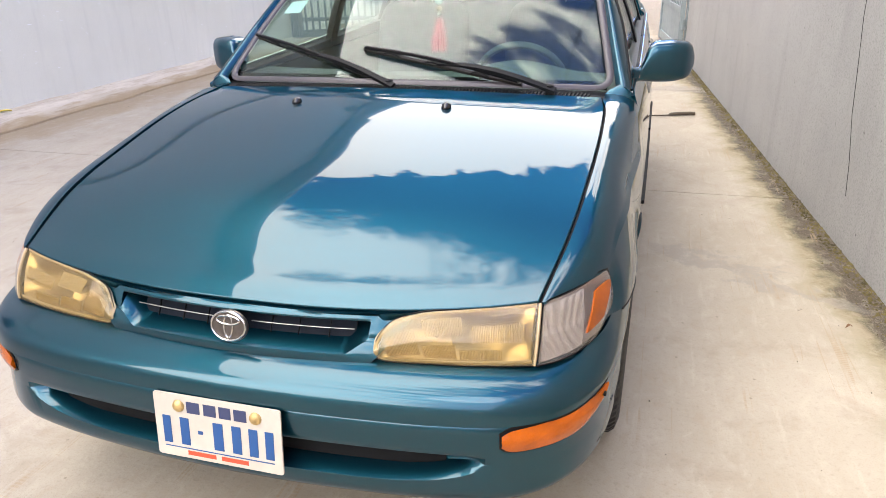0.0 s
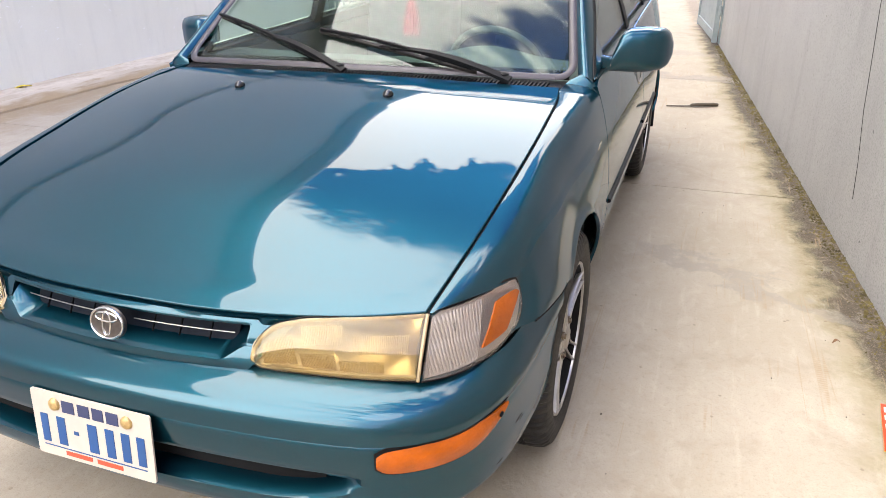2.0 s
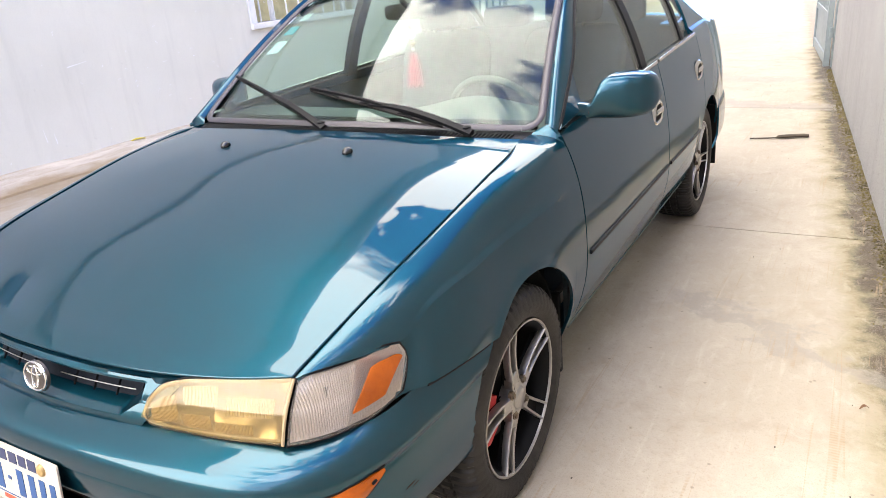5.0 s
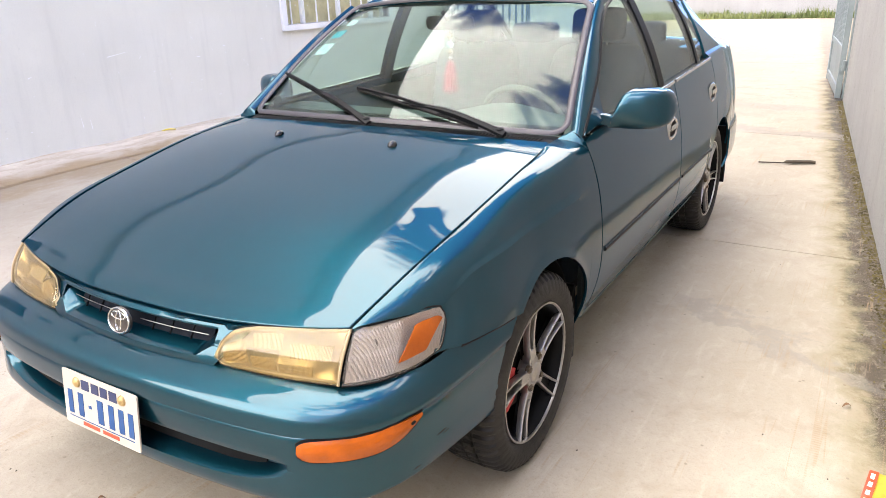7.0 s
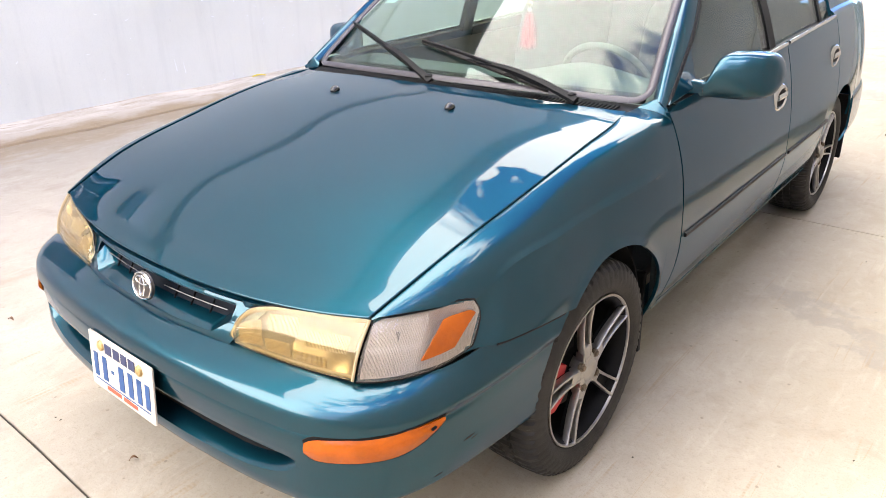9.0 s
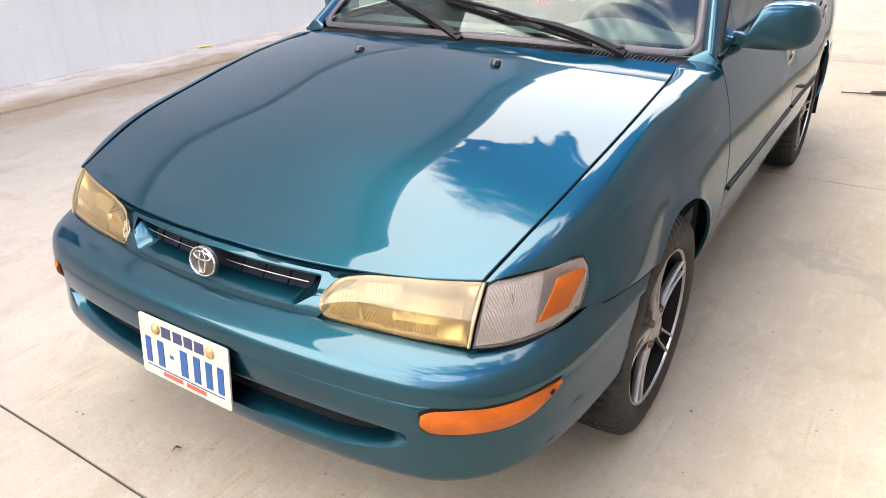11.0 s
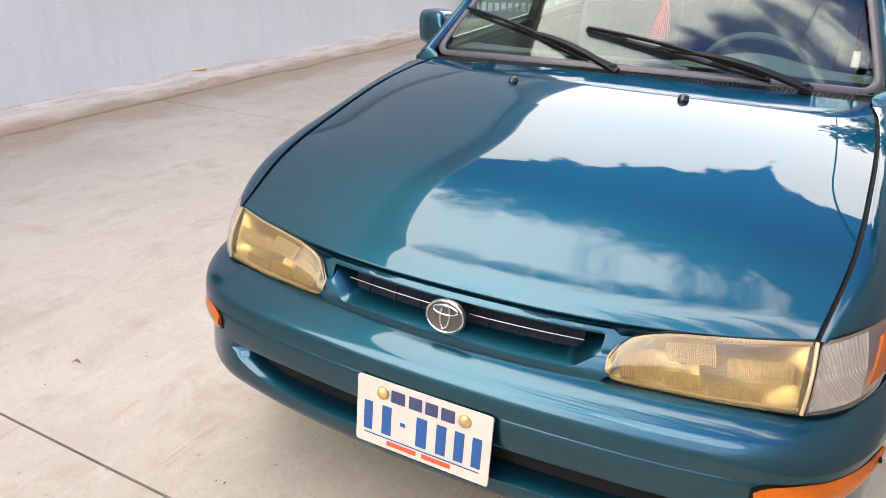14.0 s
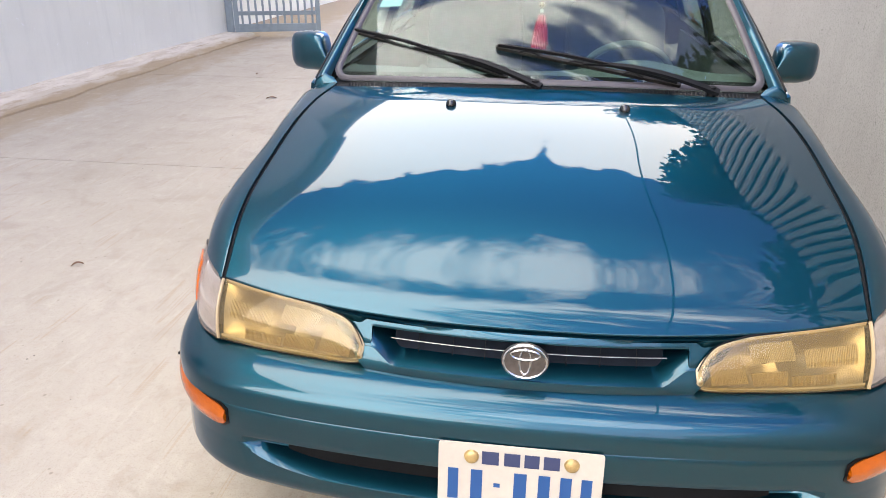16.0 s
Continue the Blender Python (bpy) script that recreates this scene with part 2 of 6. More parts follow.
def glass_material(name, tint, clear, rough=0.0, diffuse=None, flutes=0.0, dirt=0.0, gloss_gain=1.0):
    """A thin pane: mostly clear, with a Fresnel gloss and, where given, a hazy body colour."""
    m = bpy.data.materials.new(name)
    m.use_nodes = True
    nt = m.node_tree
    nt.nodes.clear()
    out = nt.nodes.new("ShaderNodeOutputMaterial")
    tr = nt.nodes.new("ShaderNodeBsdfTransparent")
    tr.inputs[0].default_value = (*tint, 1)
    gl = nt.nodes.new("ShaderNodeBsdfGlossy")
    gl.inputs["Roughness"].default_value = rough
    gl.inputs["Color"].default_value = (1, 1, 1, 1)
    body = tr.outputs[0]
    tcn = nt.nodes.new("ShaderNodeTexCoord")
    vec = tcn.outputs["Object"]
    normal = None
    if flutes:
        w = nt.nodes.new("ShaderNodeTexWave")
        w.inputs["Scale"].default_value = flutes
        w.inputs["Distortion"].default_value = 0.15
        nt.links.new(mapped(nt, vec, (1, 0.35, 0.06)), w.inputs["Vector"])
        bn = nt.nodes.new("ShaderNodeBump")
        bn.inputs["Strength"].default_value = 0.07
        bn.inputs["Distance"].default_value = 0.003
        nt.links.new(w.outputs["Fac"], bn.inputs["Height"])
        normal = bn.outputs[0]
    if diffuse:
        df = nt.nodes.new("ShaderNodeBsdfDiffuse")
        df.inputs[0].default_value = (*diffuse, 1)
        if normal:
            nt.links.new(normal, df.inputs["Normal"])
        mx = nt.nodes.new("ShaderNodeMixShader")
        haze = math_node(nt, "ADD", math_node(nt, "MULTIPLY", noise_tex(nt, vec, 14, 5, 0.6), dirt), clear - dirt / 2)
        if flutes:
            haze = math_node(nt, "ADD", haze, math_node(nt, "MULTIPLY", math_node(nt, "SUBTRACT", w.outputs["Fac"], 0.5), 0.07))
            nt.links.new(normal, gl.inputs["Normal"])
        nt.links.new(haze, mx.inputs[0])
        nt.links.new(df.outputs[0], mx.inputs[1])
        nt.links.new(tr.outputs[0], mx.inputs[2])
        body = mx.outputs[0]
    lw = nt.nodes.new("ShaderNodeLayerWeight")
    lw.inputs["Blend"].default_value = 0.5
    gloss = math_node(nt, "ADD", math_node(nt, "MULTIPLY", math_node(nt, "POWER", lw.outputs["Facing"], 5.0), 0.96 * gloss_gain), 0.04 * gloss_gain)
    mx2 = nt.nodes.new("ShaderNodeMixShader")
    nt.links.new(gloss, mx2.inputs[0])
    nt.links.new(body, mx2.inputs[1])
    nt.links.new(gl.outputs[0], mx2.inputs[2])
    nt.links.new(mx2.outputs[0], out.inputs[0])
    MATS[name] = m
    return m


M_GLASS = glass_material("windscreen_glass", (0.80, 0.88, 0.84), 1.0, gloss_gain=0.80)
M_SIDEGLASS = glass_material("side_glass", (0.86, 0.92, 0.88), 1.0, gloss_gain=0.6)
M_HEADLENS = glass_material("yellowed_lens", (0.90, 0.825, 0.66), 0.90, 0.03, (0.44, 0.34, 0.18), 120.0, 0.22)
M_CORNLENS = glass_material("clear_fluted_lens", (0.95, 0.92, 0.90), 0.93, 0.03, (0.56, 0.50, 0.46), 120.0, 0.12)


def concrete_material():
    m = material("concrete_ground", (0.47, 0.40, 0.32), rough=0.85)
    nt = m.node_tree
    b = nt.nodes["Principled BSDF"]
    g = nt.nodes.new("ShaderNodeNewGeometry")
    vec = g.outputs["Position"]
    big = noise_tex(nt, vec, 0.7, 5, 0.6, 0.4)
    mid = noise_tex(nt, mapped(nt, vec, (1, 1, 1), (7, 2, 0)), 3.5, 8, 0.65, 0.6)
    fine = noise_tex(nt, vec, 60, 4, 0.6)
    streak = noise_tex(nt, mapped(nt, vec, (9.0, 0.7, 1)), 3.0, 5, 0.6)
    c = mix_color(nt, ramp(nt, big, 0.3, 0.7), (0.338, 0.292, 0.226), (0.402, 0.355, 0.284))
    c = mix_color(nt, math_node(nt, "MULTIPLY", ramp(nt, mid, 0.50, 0.68), 0.62), c, (0.30, 0.25, 0.19))
    c = mix_color(nt, math_node(nt, "MULTIPLY", ramp(nt, streak, 0.56, 0.72), 0.22), c, (0.53, 0.475, 0.395))
    c = mix_color(nt, math_node(nt, "MULTIPLY", ramp(nt, fine, 0.54, 0.72), 0.42), c, (0.25, 0.21, 0.16))
    sepn = nt.nodes.new("ShaderNodeSeparateXYZ")
    nt.links.new(vec, sepn.inputs[0])
    # green-brown damp growth along the foot of the boundary wall
    wallx = math_node(nt, "SUBTRACT", math_node(nt, "ADD", sepn.outputs["X"], math_node(nt, "MULTIPLY", sepn.outputs["Y"], 0.09)), 1.99)
    edge = math_node(nt, "ADD", wallx, math_node(nt, "MULTIPLY", math_node(nt, "SUBTRACT", noise_tex(nt, vec, 3.0, 9, 0.68), 0.5), 0.46))
    c = mix_color(nt, math_node(nt, "MULTIPLY", ramp(nt, edge, -0.31, -0.10), 0.80), c, (0.195, 0.162, 0.068))
    c = mix_color(nt, math_node(nt, "MULTIPLY", ramp(nt, edge, -0.19, -0.08), 0.94), c, (0.045, 0.034, 0.022))
    # slabs beyond the gate line browned and darkened in colour to offset strong sky light
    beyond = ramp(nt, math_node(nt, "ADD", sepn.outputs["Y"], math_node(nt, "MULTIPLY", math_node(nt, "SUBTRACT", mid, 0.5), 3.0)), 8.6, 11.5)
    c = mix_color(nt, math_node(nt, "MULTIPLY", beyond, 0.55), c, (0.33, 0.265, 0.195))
    wob = noise_tex(nt, vec, 3.0, 6, 0.65)
    # grey silt tracks left by run-off across the bays
    for slope, y0, w, x0, x1, depth in ((-0.55, 2.72, 0.10, 0.80, 1.85, 0.55), (-0.20, 6.72, 0.16, 0.2, 1.7, 0.6), (-0.15, 8.15, 0.22, -0.2, 1.4, 0.35)):
        line = math_node(nt, "SUBTRACT", sepn.outputs["Y"], math_node(nt, "ADD", math_node(nt, "MULTIPLY", sepn.outputs["X"], slope), y0))
        line = math_node(nt, "ABSOLUTE", math_node(nt, "ADD", line, math_node(nt, "MULTIPLY", math_node(nt, "SUBTRACT", wob, 0.5), 0.9)))
        near = math_node(nt, "SUBTRACT", 1.0, ramp(nt, line, w * 0.35, w))
        span = math_node(nt, "MULTIPLY", ramp(nt, sepn.outputs["X"], x0, x0 + 0.25), math_node(nt, "SUBTRACT", 1.0, ramp(nt, sepn.outputs["X"], x1 - 0.2, x1)))
        c = mix_color(nt, math_node(nt, "MULTIPLY", math_node(nt, "MULTIPLY", near, span), depth), c, (0.25, 0.225, 0.195))
    # rows of small tread marks and scattered specks
    rut = noise_tex(nt, mapped(nt, vec, (11.0, 0.22, 1.0), (0, 0, 0), (0, 0, 0.06)), 1.5, 2, 0.5)
    rut = math_node(nt, "SUBTRACT", 1.0, ramp(nt, math_node(nt, "ABSOLUTE", math_node(nt, "SUBTRACT", rut, 0.5)), 0.003, 0.016))
    lanes = ramp(nt, noise_tex(nt, mapped(nt, vec, (2.2, 1.3, 1.0), (5, 1, 0)), 1.7, 3, 0.6), 0.52, 0.60)
    beat = math_node(nt, "ADD", math_node(nt, "MULTIPLY", math_node(nt, "SINE", math_node(nt, "MULTIPLY", sepn.outputs["Y"], 480.0)), 0.35), 0.65)
    spot = math_node(nt, "MULTIPLY", math_node(nt, "MULTIPLY", rut, lanes), beat)
    c = mix_color(nt, math_node(nt, "MULTIPLY", spot, 0.6), c, (0.30, 0.20, 0.11))
    # brown wash along the house kerb
    wash = ramp(nt, math_node(nt, "ADD", sepn.outputs["X"], math_node(nt, "MULTIPLY", math_node(nt, "SUBTRACT", noise_tex(nt, mapped(nt, vec, (1.6, 0.6, 1)), 2.4, 8, 0.7), 0.5), 1.3)), -3.85, -4.35)
    c = mix_color(nt, math_node(nt, "MULTIPLY", wash, 0.85), c, (0.285, 0.21, 0.125))
    grit = nt.nodes.new("ShaderNodeTexVoronoi")
    grit.inputs["Scale"].default_value = 11.0
    nt.links.new(vec, grit.inputs["Vector"])
    c = mix_color(nt, math_node(nt, "MULTIPLY", math_node(nt, "SUBTRACT", 1.0, ramp(nt, grit.outputs["Distance"], 0.045, 0.075)), 0.55), c, (0.16, 0.12, 0.08))
    scr = noise_tex(nt, mapped(nt, vec, (2.2, 30.0, 1.0), (0, 0, 0), (0, 0, 0.4)), 2.0, 6, 0.7)
    c = mix_color(nt, math_node(nt, "MULTIPLY", ramp(nt, scr, 0.63, 0.72), 0.38), c, (0.30, 0.25, 0.19))
    blot = noise_tex(nt, mapped(nt, vec, (1.6, 1, 1), (3, 9, 0)), 9.0, 9, 0.72, 0.8)
    c = mix_color(nt, math_node(nt, "MULTIPLY", ramp(nt, blot, 0.50, 0.68), 0.22), c, (0.51, 0.455, 0.37))
    c = mix_color(nt, math_node(nt, "MULTIPLY", ramp(nt, blot, 0.47, 0.36), 0.32), c, (0.34, 0.27, 0.195))
    grain = noise_tex(nt, vec, 210, 3, 0.7)
    c = mix_color(nt, math_node(nt, "MULTIPLY", ramp(nt, grain, 0.53, 0.66), 0.62), c, (0.29, 0.235, 0.175))
    nt.links.new(c, b.inputs["Base Color"])
    bn = nt.nodes.new("ShaderNodeBump")
    bn.inputs["Strength"].default_value = 0.8
    bn.inputs["Distance"].default_value = 0.004
    nt.links.new(math_node(nt, "ADD", math_node(nt, "MULTIPLY", fine, 0.5), mid), bn.inputs["Height"])
    nt.links.new(bn.outputs[0], b.inputs["Normal"])
    return m


def plaster_material(name, c1, c2, speck, stain, pits=0.8):
    m = material(name, c1, rough=0.9)
    nt = m.node_tree
    b = nt.nodes["Principled BSDF"]
    vec = nt.nodes.new("ShaderNodeNewGeometry").outputs["Position"]
    big = noise_tex(nt, vec, 0.9, 5, 0.6)
    drip = noise_tex(nt, mapped(nt, vec, (3, 3, 0.25)), 2.5, 6, 0.6)
    fine = noise_tex(nt, vec, 110, 3, 0.7)
    pit = noise_tex(nt, vec, 26, 2, 0.5)
    c = mix_color(nt, ramp(nt, big, 0.3, 0.7), c1, c2)
    c = mix_color(nt, math_node(nt, "MULTIPLY", ramp(nt, drip, 0.5, 0.72), stain), c, tuple(v * 0.62 for v in c1))
    c = mix_color(nt, math_node(nt, "MULTIPLY", ramp(nt, fine, 0.45, 0.7), speck), c, tuple(v * 0.6 for v in c1))
    c = mix_color(nt, math_node(nt, "MULTIPLY", ramp(nt, pit, 0.72, 0.76), pits), c, tuple(v * 0.35 for v in c1))
    nt.links.new(c, b.inputs["Base Color"])
    bn = nt.nodes.new("ShaderNodeBump")
    bn.inputs["Strength"].default_value = 0.4
    bn.inputs["Distance"].default_value = 0.004
    nt.links.new(math_node(nt, "ADD", fine, math_node(nt, "MULTIPLY", pit, 0.6)), bn.inputs["Height"])
    nt.links.new(bn.outputs[0], b.inputs["Normal"])
    return m


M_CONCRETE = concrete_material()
M_WALLR = plaster_material("grey_cement_render", (0.305, 0.298, 0.292), (0.365, 0.356, 0.347), 0.65, 0.22)
M_WALLL = plaster_material("pale_painted_render", (0.675, 0.662, 0.580), (0.735, 0.720, 0.634), 0.14, 0.14, 0.14)
M_KERB = material("mortar_fillet", (0.60, 0.53, 0.43), rough=0.9)


def kerb_stains(m):
    nt = m.node_tree
    b = nt.nodes["Principled BSDF"]
    vec = nt.nodes.new("ShaderNodeNewGeometry").outputs["Position"]
    sp = nt.nodes.new("ShaderNodeSeparateXYZ")
    nt.links.new(vec, sp.inputs[0])
    n1, n2 = noise_tex(nt, mapped(nt, vec, (2.5, 0.7, 1)), 3.0, 7, 0.65), noise_tex(nt, vec, 30, 5, 0.6)
    c = mix_color(nt, ramp(nt, n1, 0.35, 0.65), (0.45, 0.38, 0.29), (0.61, 0.545, 0.445))
    foot = ramp(nt, math_node(nt, "ADD", sp.outputs["X"], math_node(nt, "MULTIPLY", math_node(nt, "SUBTRACT", n1, 0.5), 0.5)), -4.68, -4.52)
    c = mix_color(nt, math_node(nt, "MULTIPLY", foot, 0.95), c, (0.31, 0.225, 0.13))
    vein = noise_tex(nt, mapped(nt, vec, (7.0, 0.8, 3)), 2.2, 8, 0.7)
    c = mix_color(nt, math_node(nt, "MULTIPLY", ramp(nt, vein, 0.56, 0.66), 0.7), c, (0.27, 0.195, 0.115))
    c = mix_color(nt, math_node(nt, "MULTIPLY", ramp(nt, n2, 0.58, 0.7), 0.35), c, (0.34, 0.28, 0.20))
    nt.links.new(c, b.inputs["Base Color"])
    bn = nt.nodes.new("ShaderNodeBump")
    bn.inputs["Strength"].default_value, bn.inputs["Distance"].default_value = 0.6, 0.01
    nt.links.new(math_node(nt, "ADD", n1, n2), bn.inputs["Height"])
    nt.links.new(bn.outputs[0], b.inputs["Normal"])


kerb_stains(M_KERB)
M_MOSS = material("damp_moss", (0.06, 0.045, 0.02), rough=0.95, vary=0.6, scale=40, tint=(0.16, 0.13, 0.04))


# ---- mesh helpers ----
def spline(*pts):
    """A smooth curve through (x, value) pairs; values may be tuples."""
    xs = np.array([p[0] for p in pts], float)
    ys = np.array([np.atleast_1d(np.array(p[1:] if len(p) > 2 else p[1], float)) for p in pts])
    d = np.diff(ys, axis=0) / np.diff(xs)[:, None]
    t = np.empty_like(ys)
    t[0], t[-1] = d[0], d[-1]
    for k in range(1, len(xs) - 1):
        h0, h1 = xs[k] - xs[k - 1], xs[k + 1] - xs[k]
        t[k] = (d[k - 1] * h1 + d[k] * h0) / (h0 + h1)

    def f(x):
        k = min(max(int(np.searchsorted(xs, x)) - 1, 0), len(xs) - 2)
        h = xs[k + 1] - xs[k]
        s = (x - xs[k]) / h
        if s < 0:
            v = ys[0] + t[0] * (x - xs[0])
        elif s > 1:
            v = ys[-1] + t[-1] * (x - xs[-1])
        else:
            v = (ys[k] * (2 * s ** 3 - 3 * s ** 2 + 1) + t[k] * h * (s ** 3 - 2 * s ** 2 + s)
                 + ys[k + 1] * (3 * s ** 2 - 2 * s ** 3) + t[k + 1] * h * (s ** 3 - s ** 2))
        return float(v[0]) if v.size == 1 else v
    return f


def smooth(a, b, x):
    s = min(max((x - a) / (b - a), 0.0), 1.0)
    return s * s * (3 - 2 * s)


def lerp(a, b, s):
    return a + (b - a) * s


def link_mesh(name, verts, faces, mat, parent=None, label="", shade=True, bevel=0.0, recalc=True):
    me = bpy.data.meshes.new(name)
    me.from_pydata([tuple(map(float, v)) for v in verts], [], faces)
    if recalc:
        bm = bmesh.new()
        bm.from_mesh(me)
        bmesh.ops.recalc_face_normals(bm, faces=bm.faces)
        bm.to_mesh(me)
        bm.free()
    me.materials.append(mat)
    if shade:
        me.shade_smooth()
        me.set_sharp_from_angle(angle=radians(38))
    ob = new(name, me)
    if parent is not None:
        ob.parent = parent
    if label:
        tagged(ob, label)
    if bevel:
        md = ob.modifiers.new("bevel", "BEVEL")
        md.width, md.segments, md.limit_method, md.angle_limit = bevel, 2, "ANGLE", radians(50)
    return ob


def grid_points(P, nu, nv):
    return np.array([[P(i / nu, j / nv) for j in range(nv + 1)] for i in range(nu + 1)], float)


def shell_mesh(pts, th, inside):
    """A panel of thickness th from a grid of points; the inner skin lies on the side of the point 'inside'."""
    nu, nv = pts.shape[0] - 1, pts.shape[1] - 1
    du, dv = np.gradient(pts, axis=0), np.gradient(pts, axis=1)
    n = np.cross(du, dv)
    ln = np.linalg.norm(n, axis=2, keepdims=True)
    n = n / np.maximum(ln, 1e-9)
    if ((pts - np.array(inside)) * n).sum() < 0:
        n = -n
    inner = pts - n * th
    verts = list(pts.reshape(-1, 3)) + list(inner.reshape(-1, 3))
    off = (nu + 1) * (nv + 1)
    idx = lambda i, j: i * (nv + 1) + j
    faces = []
    for i in range(nu):
        for j in range(nv):
            q = (idx(i, j), idx(i + 1, j), idx(i + 1, j + 1), idx(i, j + 1))
            faces.append(q)
            faces.append(tuple(off + k for k in reversed(q)))
    ring = [idx(i, 0) for i in range(nu)] + [idx(nu, j) for j in range(nv)] + [idx(i, nv) for i in range(nu, 0, -1)] + [idx(0, j) for j in range(nv, 0, -1)]
    for a, b in zip(ring, ring[1:] + ring[:1]):
        faces.append((b, a, off + a, off + b))
    return verts, faces


def panel(name, P, nu, nv, mat, parent, th=0.012, inside=(0, 2.0, 0.5), label="", bevel=0.0, side=1):
    pts = grid_points(P, nu, nv) if callable(P) else np.array(P, float)
    if side < 0:
        pts = pts * np.array([-1, 1, 1.0])
        inside = (-inside[0], inside[1], inside[2])
    verts, faces = shell_mesh(pts, th, inside)
    return link_mesh(name, verts, faces, mat, parent, label, bevel=bevel)


def sweep_mesh(path, section, up=(0, 0, 1), scale=None):
    """A closed tube: section is a list of (side, up) offsets carried along the path."""
    path = [np.array(p, float) for p in path]
    n, m = len(path), len(section)
    verts, faces = [], []
    for k, p in enumerate(path):
        t = path[min(k + 1, n - 1)] - path[max(k - 1, 0)]
        t = t / np.linalg.norm(t)
        s = np.cross(t, np.array(up, float))
        s = s / np.linalg.norm(s)
        w = np.cross(s, t)
        f = scale(k / (n - 1)) if scale else 1.0
        for a, b in section:
            verts.append(p + s * a * f + w * b * f)
    for k in range(n - 1):
        for j in range(m):
            j2 = (j + 1) % m
            faces.append((k * m + j, k * m + j2, (k + 1) * m + j2, (k + 1) * m + j))
    faces.append(tuple(range(m)))
    faces.append(tuple((n - 1) * m + j for j in range(m)))
    return verts, faces


def ring_section(r1, r2=None, n=10):
    r2 = r1 if r2 is None else r2
    return [(r1 * math.cos(2 * math.pi * k / n), r2 * math.sin(2 * math.pi * k / n)) for k in range(n)]


def sweep(name, path, section, mat, parent, up=(0, 0, 1), label="", scale=None, bevel=0.0, side=1):
    verts, faces = sweep_mesh(path, section, up, scale)
    if side < 0:
        verts = [np.array((-v[0], v[1], v[2])) for v in verts]
    return link_mesh(name, verts, faces, mat, parent, label, bevel=bevel)


def box_mesh(x0, x1, y0, y1, z0, z1):
    v = [(x, y, z) for z in (z0, z1) for y in (y0, y1) for x in (x0, x1)]
    f = [(0, 2, 3, 1), (4, 5, 7, 6), (0, 1, 5, 4), (2, 6, 7, 3), (0, 4, 6, 2), (1, 3, 7, 5)]
    return v, f


def box(name, x0, x1, y0, y1, z0, z1, mat, parent=None, label="", bevel=0.0):
    v, f = box_mesh(x0, x1, y0, y1, z0, z1)
    return link_mesh(name, v, f, mat, parent, label, shade=False, bevel=bevel, recalc=True)


def join_meshes(meshes):
    verts, faces = [], []
    for v, f in meshes:
        o = len(verts)
        verts += [tuple(p) for p in v]
        faces += [tuple(i + o for i in q) for q in f]
    return verts, faces


def lathe_mesh(profile, n=48, axis="x", closed=False, a0=0.0, a1=2 * math.pi):
    """Turn (along, radius) pairs round an axis."""
    verts, faces = [], []
    m = len(profile)
    for k in range(n):
        a = a0 + (a1 - a0) * k / n
        for h, r in profile:
            c, s = r * math.cos(a), r * math.sin(a)
            verts.append((h, c, s) if axis == "x" else (c, h, s) if axis == "y" else (c, s, h))
    for k in range(n):
        k2 = (k + 1) % n
        for j in range(m if closed else m - 1):
            j2 = (j + 1) % m
            faces.append((k * m + j, k * m + j2, k2 * m + j2, k2 * m + j))
    return verts, faces


def empty(name, label="", category="", group="", kind="", at=(0, 0, 0)):
    ob = new(name)
    ob.empty_display_size = 0.1
    ob.location = at
    return tagged(ob, label, category, group, kind)


# ---- ground, walls, yard ----
WALL_A, WALL_B = 2.00, 0.09          # right boundary wall: x = WALL_A - WALL_B * y
LEFT_X = -4.93
YARD_END = 28.0


def wall_x(y):
    return WALL_A - WALL_B * y


JOINTS = (-3.6, -0.21, 3.1, 6.42, 9.6, 12.9, 16.2, 19.5, 22.8)


def build_ground():
    base = box("ground", -400, 400, -400, 400, -0.6, -0.03, M_CONCRETE)
    tagged(base, "flat pale earth ground round the yard", "ground", kind="structure")
    cuts = (-12.0,) + JOINTS + (YARD_END,)
    root = empty("driveway", "pale beige concrete driveway cast in bays with dark joints", "driveway", kind="structure")
    for y0, y1 in zip(cuts, cuts[1:]):
        g = 0.0042
        x0, x1 = LEFT_X - 0.1, 3.2
        nx, ny = 24, 10
        verts, faces = [], []
        for j in range(ny + 1):
            for i in range(nx + 1):
                x, y = lerp(x0, x1, i / nx), lerp(y0 + g, y1 - g, j / ny)
                e = 0.003 * noise.noise((x * 3, y * 3, 0)) if 0 < j < ny else 0.008 * noise.noise((x * 9, y, 3))
                verts.append((x, y + (e if j in (0, ny) else 0), 0.0))
        top = len(verts)
        verts += [(v[0], v[1], -0.05) for v in verts[:top]]
        for j in range(ny):
            for i in range(nx):
                a = j * (nx + 1) + i
                faces.append((a, a + 1, a + nx + 2, a + nx + 1))
        ring = list(range(nx + 1)) + [j * (nx + 1) + nx for j in range(1, ny + 1)] + [ny * (nx + 1) + i for i in range(nx - 1, -1, -1)] + [j * (nx + 1) for j in range(ny - 1, 0, -1)]
        for a, b in zip(ring, ring[1:] + ring[:1]):
            faces.append((a, top + a, top + b, b))
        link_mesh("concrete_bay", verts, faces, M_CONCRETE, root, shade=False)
    box("joint_fill", LEFT_X - 0.1, 3.2, -12, YARD_END, -0.028, -0.010, material("joint_grime", (0.06, 0.048, 0.036), rough=0.95, vary=0.5, scale=14), root)


